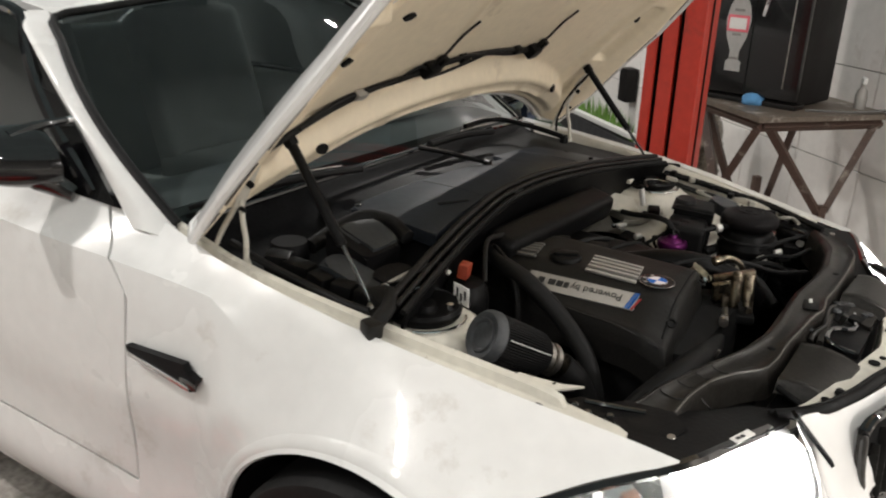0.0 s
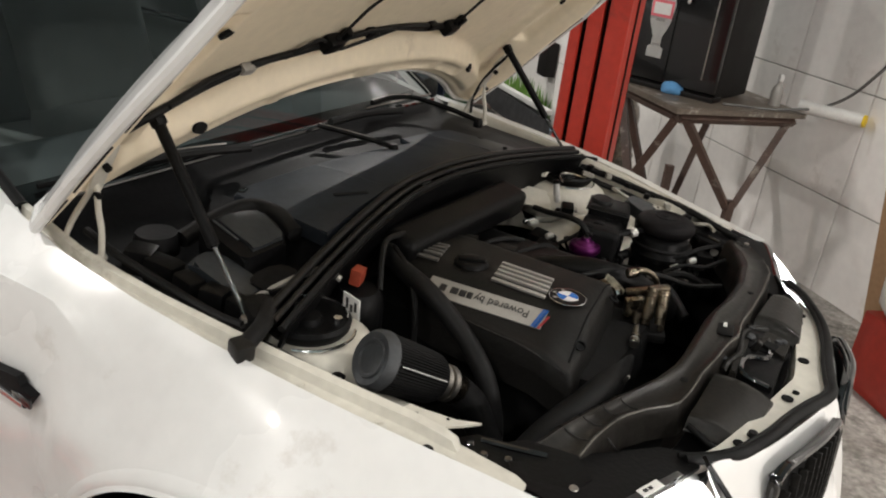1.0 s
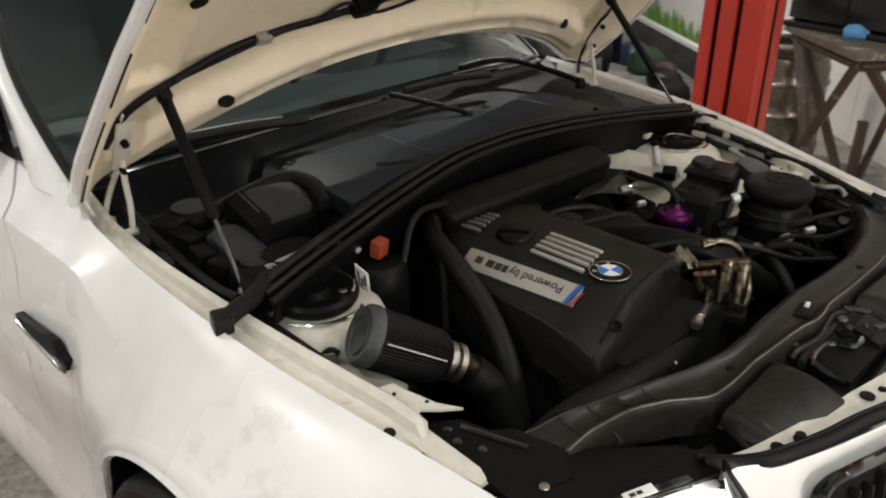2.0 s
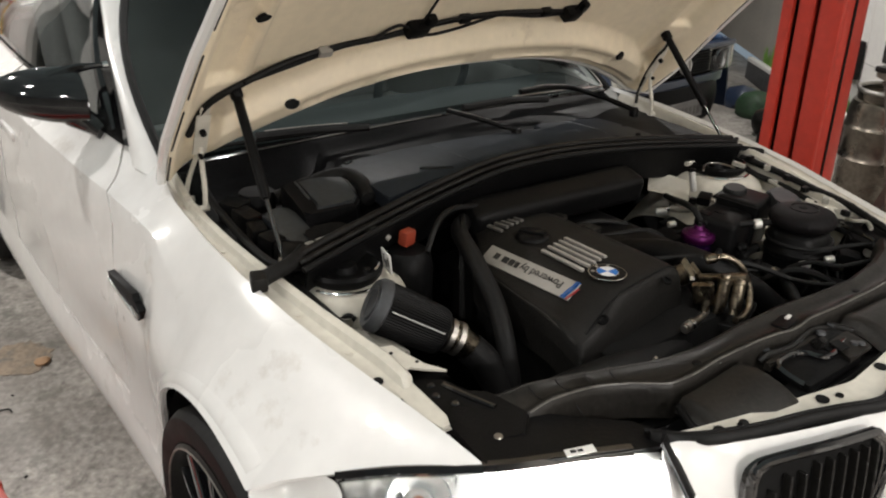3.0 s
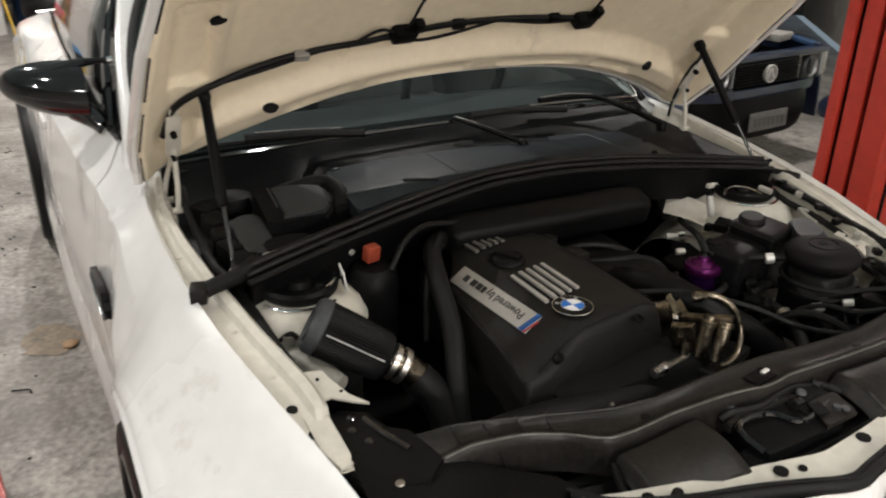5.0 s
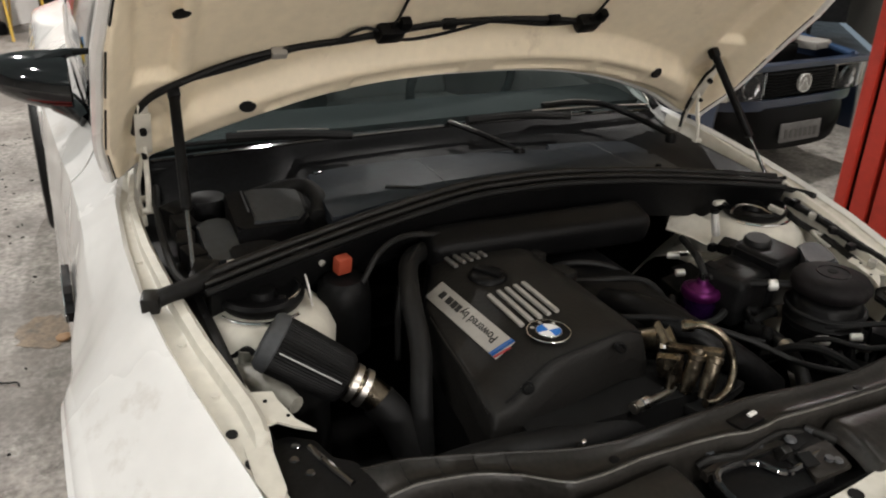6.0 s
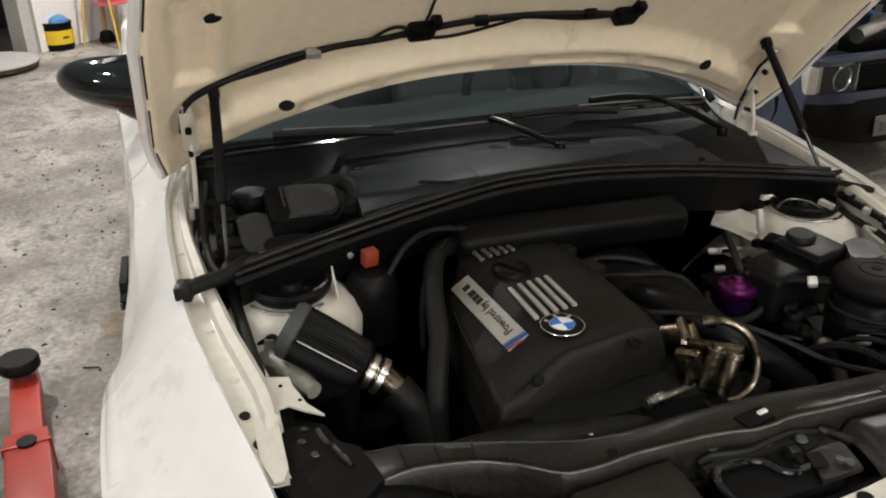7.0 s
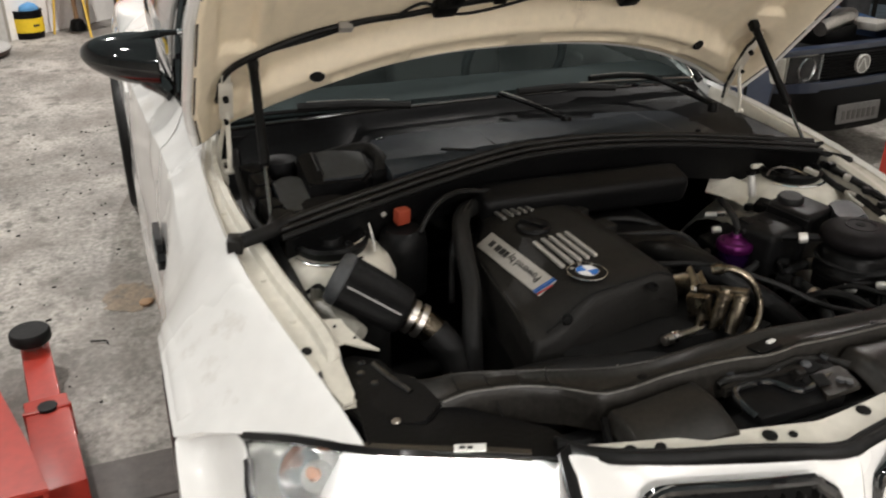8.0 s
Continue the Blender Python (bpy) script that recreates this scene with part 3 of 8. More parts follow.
for side in (-1, 1):
    def pillar_point(u, v, side=side):
        a = screen_point(u, 1.02)
        x = -0.700 - 0.54 * u
        b = Vector((x, at(x, PILLAR_X, PILLAR_Y), at(x, PILLAR_X, PILLAR_Z)))
        p = a.lerp(b, v)
        return (p.x, side * (p.y + 0.014 * math.sin(math.pi * v)), p.z + 0.006 * math.sin(math.pi * v))
    part("windscreen_pillar", grid(pillar_point, span(-0.06, 1.05, 20), span(0, 1, 6), None, 0.02), WHITE, car)

    def glass_point(u, v, side=side):
        """Side window: u along the belt from the pillar to the rear, v up."""
        xb = -0.80 - 1.83 * u
        low = Vector((xb, at(xb, [-2.7, -2.2, -1.8, -0.9, -0.8], [0.728, 0.748, 0.760, 0.760, 0.752]), 0.958 + 0.004 * u))
        xt = -1.275 - 1.0 * u
        high = Vector((xt, 0.602 - 0.02 * u, at(xt, [-2.3, -1.88, -1.45, -1.3], [1.27, 1.325, 1.315, 1.29])))
        p = low.lerp(high, v)
        return (p.x, side * (p.y + 0.03 * math.sin(math.pi * v)), p.z)
    pane = part("side_window", grid(glass_point, span(0, 1, 10), span(0, 1, 8)), SIDEGLASS, car, "tinted side window")
    pane.visible_shadow = False
    part("window_frame", tube([glass_point(0, v) for v in span(0, 1, 6)] + [glass_point(u, 1) for u in span(0.15, 1, 6)], 0.016, 3, 8), GLOSSB, pane)
    part("belt_strip", tube([glass_point(u, 0) for u in span(0, 1, 6)], 0.012, 3, 8), GLOSSB, pane)
    # black corner panel in front of the window
    tri = bmesh.new()
    vs = [tri.verts.new((x, side * y, z)) for x, y, z in [(-0.720, 0.757, 0.945), (-0.885, 0.774, 0.955), (-0.915, 0.757, 1.01), (-0.955, 0.730, 1.08), (-1.05, 0.700, 1.150), (-1.01, 0.692, 1.138), (-0.90, 0.716, 1.084)]]
    tri.faces.new(vs)
    bmesh.ops.solidify(tri, geom=tri.faces[:], thickness=0.018)
    part("mirror_corner", tri, GLOSSB, car)

    def mirror_point(u, v, side=side):
        a = 2 * math.pi * v
        # fullest near the door and drawn out to a blunt point
        r = math.sqrt(max(0.0, 1 - u ** 2.1)) if u > 0 else at(u, [-0.10, -0.05, 0.0], [0.0, 0.9, 1.0])
        y = 0.795 + 0.184 * max(u, 0) + at(u, [-0.10, -0.05, 0.0], [0.020, -0.004, 0.0])
        x = -0.918 - 0.075 * u + (0.080 if math.cos(a) > 0 else 0.045) * r * math.cos(a)
        z = 1.032 + 0.012 * u + 0.066 * r * math.sin(a) - 0.016 * math.cos(a) * r
        return (x, side * y, z)
    mirror = part("door_mirror", grid(mirror_point, [-0.10, -0.05, 0.0] + [1 - (1 - q) ** 2 for q in span(0.04, 0.985, 24)], span(0, 1, 29)), GLOSSB, car, "gloss black door mirror with two-pronged foot", True, 60)
    part("mirror_foot", tube([(-0.845, side * 0.768, 0.952), (-0.872, side * 0.785, 0.968), (-0.895, side * 0.818, 0.992), (-0.915, side * 0.870, 1.025)], 0.03, 5, 12, None, 0.0, lambda q: at(q, [0, 0.33, 0.66, 1], [0.021, 0.026, 0.032, 0.020])), GLOSSB, mirror)
    part("mirror_prong", tube([(-0.905, side * 0.728, 1.100), (-0.908, side * 0.76, 1.099), (-0.915, side * 0.80, 1.094), (-0.925, side * 0.85, 1.075)], 0.012, 4, 8, None, 0.0, lambda q: at(q, [0, 0.33, 0.66, 1], [0.007, 0.008, 0.013, 0.022])), GLOSSB, mirror)
    part("mirror_bolt", cyl((-0.902, side * 0.722, 1.101), (-0.902, side * 0.734, 1.100), 0.008, None, 12), CHROME, mirror)

# rear deck and tail, mostly hidden
part("rear_window", grid(lambda u, v: (-2.26 - 0.52 * u, (0.53 + 0.05 * u) * v, 1.30 - 0.27 * u + 0.05 * (1 - v * v)), span(0, 1, 8), span(-1, 1, 11)), GLASS, car)
for side in (-1, 1):
    def rear_pillar_point(u, v, side=side):
        """u: from the window's rear edge to the rear screen, v: from the roof down to the shoulder."""
        a = Vector((-2.265 - 0.02 * u, 0.582 - 0.045 * u, 1.272 + 0.02 * u))
        b = Vector((-2.60 - 0.30 * u, 0.734 - 0.14 * u, 0.955 + 0.03 * u))
        p = a.lerp(b, v)
        return (p.x, side * (p.y + 0.022 * math.sin(math.pi * v)), p.z)
    part("rear_pillar", grid(rear_pillar_point, span(0, 1, 6), span(0, 1, 10), None, 0.02), WHITE, car)
part("boot_lid", grid(lambda u, v: (-2.76 - 0.84 * u, (0.70 - 0.05 * u) * v, 1.02 - 0.06 * u - 0.10 * u ** 4 + 0.02 * (1 - v * v)), span(0, 1, 10), span(-1, 1, 11), None, 0.02), WHITE, car)
part("rear_bumper", grid(lambda u, v: (-3.60 - 0.07 * math.sin(math.pi * u) + 0.10 * v * v, 0.75 * v, 0.88 - 0.62 * u), span(0, 1, 10), span(-1, 1, 15), None, 0.02), WHITE, car)
part("underbody", box((-1.72, 0, 0.23), (3.4, 1.5, 0.08), (0, 0, 0), 0.02), DARK, car)
part("cabin_floor", box((-1.75, 0, 0.55), (2.1, 1.48, 0.06)), INTERIOR, car)


# cabin
def seat(x, y):
    s = part("car_seat", box((x, y, 0.66), (0.52, 0.50, 0.16), (0, -6, 0), 0.06, None, 4), SEATM, car, "grey cloth car seat")
    part("seat_back", box((x - 0.28, y, 0.94), (0.15, 0.48, 0.58), (0, -18, 0), 0.06, None, 4), SEATM, s)
    part("head_rest", box((x - 0.40, y, 1.27), (0.10, 0.26, 0.16), (0, -14, 0), 0.04, None, 4), SEATM, s)


seat(-1.55, -0.36)
seat(-1.55, 0.36)
part("dashboard", grid(lambda u, v: (-0.66 - 0.42 * u, 0.70 * v, 0.93 + 0.02 * math.sin(3 * u) - 0.16 * u ** 3), span(0, 1, 8), span(-1, 1, 11), None, 0.05), INTERIOR, car)
ring = [(-1.12 + 0.06 * math.sin(a), 0.36 + 0.18 * math.cos(a), 0.90 + 0.17 * math.sin(a)) for a in span(0, 2 * math.pi, 25)]
part("steering_wheel", tube(ring, 0.015, 1, 8), INTERIOR, car)
part("rear_bench", box((-2.25, 0, 0.82), (0.3, 1.2, 0.62), (0, -16, 0), 0.06, None, 4), SEATM, car)
part("bulkhead", box((-0.60, 0, 0.62), (0.03, 1.40, 0.56)), DARK, car)

# ---- wheels ----


def wheel(x, side, yc):
    hub = pose(x, side * yc, 0.334, -90 * side)
    w = part("wheel", lathe([(0.250, -0.10), (0.315, -0.105), (0.330, -0.085), (0.334, -0.03), (0.334, 0.03), (0.330, 0.085), (0.318, 0.103), (0.300, 0.108), (0.272, 0.102), (0.256, 0.06), (0.246, -0.06), (0.250, -0.10)], hub, 56, None, False), RUBBER, car, "black low-profile tyre on a dark alloy rim")
    rim = part("rim", lathe([(0.270, 0.103), (0.262, 0.108), (0.250, 0.098), (0.236, 0.02), (0.21, -0.07), (0.20, -0.08), (0.0, -0.08)], hub, 48, None, False), GREYP, w, "dark grey alloy rim")
    part("rim_edge", tube([hub @ Vector((0.261 * math.cos(a), 0.261 * math.sin(a), 0.1075)) for a in span(0, 2 * math.pi, 49)], 0.0022, 1, 6), STEEL, rim)
    for k in range(7):
        for off in (-8, 8):
            a = radians(360 / 7 * k + off + 12)
            lean = radians(6 if off > 0 else -6)
            m = hub @ pose(0, 0, 0, 0, 0, math.degrees(a)) @ pose(0.045, 0, 0.098, 0, 3, math.degrees(lean))
            part("spoke", shifted(box((0.105, 0, -0.012), (0.215, 0.016, 0.030), (0, 0, 0), 0.005), m), GLOSSB, rim)
            part("spoke_edge", shifted(box((0.105, 0.0075 if off > 0 else -0.0075, 0.0035), (0.200, 0.0045, 0.0030), (0, 0, 0), 0.0008, None, 1), m), CHROME, rim, "bright machined spoke edge")
    part("hub_cap", lathe([(0.0, 0.112), (0.03, 0.110), (0.05, 0.100), (0.055, 0.05), (0.0, 0.05)], hub), GLOSSB, rim)
    part("brake_disc", lathe([(0.0, -0.02), (0.16, -0.02), (0.16, 0.0), (0.0, 0.0)], hub), STEEL, w)
    # dark liner inside the arch
    liner = grid(lambda a, v: (x + 0.372 * math.cos(a), side * (0.60 + 0.265 * v), 0.330 + 0.372 * math.sin(a)), span(-0.1, math.pi + 0.1, 20), span(0, 1, 3))
    part("wheel_arch_liner", liner, DARK, car)


for x in (AXLE, REAR):
    for side in (-1, 1):
        wheel(x, side, 0.794 if x > 0 else 0.828)

# ---- nose ----
# Upper outline of the bumper skin from the arch, under the lamp and over the nose to the middle.
TOP_LINE = smooth_line([(0.232, 0.896, 0.667), (0.30, 0.832, 0.706), (0.338, 0.800, 0.708), (0.395, 0.804, 0.645), (0.53, 0.735, 0.605), (0.625, 0.600, 0.610), (0.660, 0.470, 0.650), (0.612, 0.408, 0.712), (0.574, 0.374, 0.748), (0.630, 0.290, 0.750), (0.682, 0.130, 0.745), (0.715, 0.0, 0.742)], 5)
LOW_LINE = smooth_line([(0.365, 0.885, 0.22), (0.45, 0.865, 0.20), (0.60, 0.78, 0.20), (0.70, 0.66, 0.20), (0.765, 0.50, 0.20), (0.795, 0.30, 0.20), (0.81, 0.12, 0.20), (0.815, 0.0, 0.20)], 8)


NOSE_Y = -0.034


def nose_lead(side, y):
    """The nose stands a little further forward on its left half."""
    return 0.022 * ease(0.02, 0.22, y) if side > 0 else 0.0


def bumper_point(u, v, side):
    a = TOP_LINE[round(u * (len(TOP_LINE) - 1))]
    i = u * (len(LOW_LINE) - 1)
    b = LOW_LINE[int(i)].lerp(LOW_LINE[min(int(i) + 1, len(LOW_LINE) - 1)], i % 1)
    out = Vector((0.10 + 0.9 * u, 1 - 0.9 * u, 0)).normalized()
    p = a.lerp(b, v)
    grow = math.sin(math.pi * min(1, v * 1.0)) ** 0.7 * (0.045 - 0.010 * u) * (0.30 + 0.70 * ease(0.10, 0.40, u))
    p = p + out * grow
    # hollow behind the grilles
    p.x -= 0.075 * ease(0.060, 0.080, p.y) * (1 - ease(0.245, 0.270, p.y)) * ease(0.558, 0.580, p.z) * (1 - ease(0.690, 0.708, p.z))
    # the outer end follows the wheel arch
    arch = AXLE + math.sqrt(max(0.0, ARCH_R ** 2 - (p.z - ARCH_Z) ** 2))
    p.x += (arch - p.x) * (1 - ease(0, 0.16, u))
    p.y += (0.899 - p.y) * (1 - ease(0, 0.10, u)) * ease(0, 0.1, v)
    k = ease(0.50, 0.38, p.y)
    return (p.x + 0.028 * k + nose_lead(side, p.y) * k, side * p.y + NOSE_Y * k, p.z + 0.024 * k * (1 - ease(0.1, 0.6, v)))


us = [i / (len(TOP_LINE) - 1) for i in range(len(TOP_LINE))]
for side in (-1, 1):
    part("bumper_half", grid(lambda u, v: bumper_point(u, v, side), us, [q ** 1.6 for q in span(0, 1, 18)], None, 0.003), WHITE, car, "white bumper skin")

# lamps
HL_TOP = smooth_line([(0.335, 0.797, 0.716), (0.41, 0.732, 0.745), (0.495, 0.655, 0.768), (0.535, 0.560, 0.765), (0.565, 0.470, 0.757), (0.585, 0.400, 0.744)], 6)
HL_LOW = smooth_line([(0.350, 0.798, 0.690), (0.41, 0.800, 0.640), (0.53, 0.735, 0.607), (0.625, 0.600, 0.612), (0.658, 0.470, 0.652), (0.624, 0.405, 0.717)], 6)
for side in (-1, 1):
    def lens_point(u, v, side=side):
        a, b = HL_TOP[round(u * (len(HL_TOP) - 1))], HL_LOW[round(u * (len(HL_LOW) - 1))]
        p = a.lerp(b, v)
        k = math.sin(math.pi * v) * math.sin(math.pi * min(1, max(0, u))) ** 0.5
        return (p.x + 0.030 * k, side * (p.y + 0.018 * k), p.z + 0.012 * k)

    def bowl_point(u, v, side=side):
        a, b = HL_TOP[round(u * (len(HL_TOP) - 1))], HL_LOW[round(u * (len(HL_LOW) - 1))]
        p = a.lerp(b, v)
        k = math.sin(math.pi * v) ** 0.6 * math.sin(math.pi * u) ** 0.6
        return (p.x - 0.004 - 0.085 * k, side * (p.y - 0.002 - 0.05 * k), p.z - 0.004 - 0.012 * k)
    hu = [i / (len(HL_TOP) - 1) for i in range(len(HL_TOP))]
    lamp = part("headlamp", grid(bowl_point, hu, span(0, 1, 10)), BOWL, car, "clear headlamp, lit, with frosted bowl")
    cutline = round(0.34 * (len(hu) - 1))
    for name, us_, glassy in (("headlamp_lens", hu[cutline:], HAZE), ("corner_lens", hu[:cutline + 1], HAZE2)):
        pane = part(name, grid(lens_point, us_, span(0, 1, 10)), glassy, lamp)
        pane.visible_shadow = False
    part("corner_reflector", grid(lambda u, v: Vector(bowl_point(u, v)) + Vector((0.012, 0, 0.004)), hu[:cutline], span(0.15, 0.85, 6)), BOWL, lamp, "pale reflector in the lamp's corner")
    part("turn_bowl", lathe([(0.026, -0.034), (0.040, -0.020), (0.048, 0.0), (0.046, 0.0), (0.037, -0.021), (0.024, -0.036)], pose(0.430, side * 0.722, 0.705, 40, 0, 60), 28, None, False), CHROME, lamp)
    # black rubber strip between the lamp's inner end and the nose
    part("lamp_end_strip", grid(lambda u, v: (0.596 + 0.068 * u - 0.012 * (v - 0.5), side * (0.374 + 0.008 * u - 0.022 * (v - 0.5)) + NOSE_Y, 0.782 - 0.060 * u - 0.006 * abs(v - 0.5)), span(0, 1, 10), span(0, 1, 4), None, 0.006), BLACKP, lamp)
    part("lamp_surround", tube([(q.x - 0.006, side * (q.y - 0.002), q.z + 0.001) for q in HL_TOP[:-4]], 0.010, 1, 6), GLOSSB, lamp)
    part("lamp_surround", tube([(q.x, side * q.y, q.z) for q in HL_LOW], 0.008, 1, 6), GLOSSB, lamp)
    for (x, y, z), r in (((0.572, 0.500, 0.700), 0.056), ((0.530, 0.605, 0.690), 0.054)):
        bulb = part("beam", lathe([(0.0, 0.0), (r * 0.7, -0.002), (r, -0.012), (r, -0.03), (0.0, -0.035)], pose(x, side * y, z, 38, 0, 90 - side * 22)), LAMPON, lamp, "glaring white beam")
        part("beam_ring", lathe([(r * 1.02, -0.02), (r * 1.16, -0.01), (r * 1.16, -0.035), (r * 1.02, -0.04)], pose(x, side * y, z, 38, 0, 90 - side * 22), 28, None, False), CHROME, lamp)
    part("turn_bulb", lathe([(0.0, 0.0), (0.009, -0.004), (0.011, -0.02), (0.0, -0.03)], pose(0.430, side * 0.722, 0.705, 40, 0, 60)), AMBER, lamp, "amber indicator bulb")


# kidney grilles: nose face runs from y0 to y1 below the lip
def kidney(side):
    def face(y, z, lift=0.0):
        v = (0.752 - z) / 0.24
        x = 0.729 + 0.016 * math.sin(min(1, max(0, v)) * math.pi / 2) ** 0.8 - 0.80 * y * y + lift
        return Vector((x + 0.026 + nose_lead(side, y), side * y + NOSE_Y - 0.011, z + 0.024))
    outline = [(0.075, 0.740), (0.16, 0.744), (0.245, 0.742), (0.278, 0.734), (0.292, 0.708), (0.288, 0.63), (0.258, 0.575), (0.16, 0.555), (0.078, 0.565), (0.045, 0.62), (0.036, 0.70)]
    ring = smooth_line([face(y, z, 0.004) for y, z in outline] + [face(*outline[0], 0.004)], 5)
    mid = sum(ring, Vector()) / len(ring)
    g = part("kidney_grille", tube(ring + ring[:2], 0.0075, 1, 8), GLOSSB, car, "gloss black grille with upright slats")
    frame_bm = bmesh.new()
    loops = [[frame_bm.verts.new(mid + (q - mid) * k + Vector((dx, 0, 0))) for q in ring] for k, dx in ((1.045, -0.010), (1.03, 0.002), (0.90, 0.002), (0.87, -0.012))]
    for p, q in zip(loops, loops[1:]):
        for k in range(len(ring) - 1):
            frame_bm.faces.new((p[k], p[k + 1], q[k + 1], q[k]))
    part("grille_frame", frame_bm, GLOSSB, g)
    fan_bm = bmesh.new()
    rim_v = [fan_bm.verts.new(mid + (q - mid) * 0.98 + Vector((-0.004, 0, 0))) for q in ring[:-1]]
    hub_v = fan_bm.verts.new(mid + Vector((-0.002, 0, 0)))
    for k in range(len(rim_v)):
        fan_bm.faces.new((hub_v, rim_v[k], rim_v[(k + 1) % len(rim_v)]))
    part("grille_mesh", fan_bm, DARK, g)
    for y in span(0.072, 0.258, 9):
        bm = bmesh.new()
        zs = span(0.722 - 0.012 * (y > 0.20) - 0.022 * (y > 0.24), 0.575, 7)
        for z0, z1 in zip(zs, zs[1:]):
            a, b = face(y, z0, 0.003), face(y, z1, 0.003)
            box(((a + b) / 2), (0.014, 0.0042, (a - b).length * 1.06), (0, math.degrees(math.atan2(a.x - b.x, a.z - b.z)), 0), 0.001, bm, 1)
        part("slat", bm, GREYP, g)


kidney(-1)
kidney(1)


# ---- bonnet ----
# v runs from the hinge edge to the front edge along a gently bent line, u across.
HOOD_L, HOOD_Z0 = 1.16, 0.925


def hood_line(v):
    """Place and slope of the open bonnet's middle line at v metres from its rear corners."""
    x, z, k = -0.552, HOOD_Z0, 60
    for i in range(k):
        q = v * (i + 0.5) / k
        a = radians(at(q, [0, 0.35, 0.7, 1.16], [48, 45, 40, 28]))
        x, z = x + v / k * math.cos(a), z + v / k * math.sin(a)
    a = radians(at(v, [0, 0.35, 0.7, 1.16], [48, 45, 40, 28]))
    return x, z, a


HOOD_TABLE = [hood_line(v) for v in span(0, HOOD_L, 60)]


def hood_place(u, v, off):
    """u in metres across, off: metres below the outer skin."""
    k = [q for q in span(0, HOOD_L, 60)]
    x, z, a = (at(v, k, [t[i] for t in HOOD_TABLE]) for i in range(3))
    crown = 0.045 * (1 - (u / 0.74) ** 2)
    # the sides turn down towards the wings
    h = off - crown + 0.055 * ease(0.655, 0.735, abs(u))
    wide = ease(0.42, 0.64, abs(u))
    return Vector((x + h * math.sin(a), u * (1.045 + 0.020 * wide if u > 0 else 1.0 + 0.050 * wide), z - h * math.cos(a)))


def hood_rear(u):
    """Where the rear edge lies: it follows the windscreen's foot."""
    return 0.215 * (1 - min(1, abs(u) / 0.70) ** 2.6) + 0.060 * ease(0.66, 0.73, abs(u))


def hood_half(v):
    return at(v, [0, 0.2, 0.5, 0.8, 1.0, 1.1, 1.16], [0.715, 0.735, 0.725, 0.685, 0.63, 0.56, 0.44])


def hood_uv(s, t):
    """s in -1..1 across, t in 0..1 from the rear edge to the front."""
    v = t * HOOD_L
    for _ in range(3):
        u = s * hood_half(v)
        v = hood_rear(u) + t * (HOOD_L - 0.03 * (u / 0.6) ** 2 - hood_rear(u))
    return s * hood_half(v), v


def underside(s, t):
    """Depth of the pressed inner panel under the skin."""
    u, v = hood_uv(s, t)
    rear = v - hood_rear(u)
    rim = min((1 - abs(s)) * 0.7, rear, (1 - t) * 0.9)
    d = 0.004 + 0.024 * ease(0.0, 0.02, rim)
    # rear box section: a fat beam with a step, then the flat middle panel
    d += 0.022 * ease(0.03, 0.055, rear) * (1 - ease(0.10, 0.135, rear)) * (1 - ease(0.84, 0.95, abs(s)))
    d -= 0.020 * ease(0.105, 0.15, rear) * (1 - ease(0.565, 0.588, abs(u) + 0.10 * ease(0.55, 0.95, t))) * (1 - ease(0.88, 0.93, t))
    # pockets along the sides
    for v0, v1, u0, u1 in ((0.335, 0.575, 0.600, 0.672), (0.635, 0.86, 0.560, 0.640)):
        e = min(v - v0, v1 - v, abs(u) - u0, u1 - abs(u))
        d -= 0.019 * ease(-0.003, 0.008, e)
    # long shallow dashes pressed into the rear beam
    for u0, u1 in ((0.035, 0.285), (0.31, 0.46)):
        e = min(abs(u) - u0, u1 - abs(u), rear - 0.052, 0.088 - rear)
        d -= 0.008 * ease(-0.002, 0.008, e)
    # shallow embossed lines in the middle panel
    d += 0.006 * math.exp(-((abs(u) - 0.20 - 0.25 * (t - 0.3)) / 0.012) ** 2) * ease(0.30, 0.36, t) * (1 - ease(0.8, 0.86, t))
    # recess behind the hinges
    d -= 0.014 * (1 - ease(0.055, 0.075, math.hypot((abs(u) - 0.650) * 1.6, v - 0.20)))
    return d


ss, ts = span(-1, 1, 231), span(0, 1, 161)
hood = part("bonnet", grid(lambda s, t: hood_place(*hood_uv(s, t), 0.0), span(-1, 1, 41), span(0, 1, 31)), WHITE, car, "open white bonnet, cream underside towards the engine")
part("bonnet_inner_panel", grid(lambda s, t: hood_place(*hood_uv(s, t), underside(s, t)), ss, ts), CREAM, hood, "cream pressed inner panel with ribs and holes", True, 60)
rim = [hood_place(*hood_uv(-1, t), 0.006) for t in span(1, 0, 20)] + [hood_place(*hood_uv(s, 0), 0.006) for s in span(-0.95, 0.95, 30)] + [hood_place(*hood_uv(1, t), 0.006) for t in span(0, 1, 20)]
part("folded_hem", tube(rim, 0.0105, 1, 8), WHITE, hood)


def hood_st(u, v):
    """s, t of a place on the bonnet."""
    s = u / hood_half(v)
    return s, (v - hood_rear(u)) / (HOOD_L - 0.03 * (u / 0.6) ** 2 - hood_rear(u))


def on_hood(u, v, lift=0.0):
    return hood_place(u, v, underside(*hood_st(u, v)) + lift)


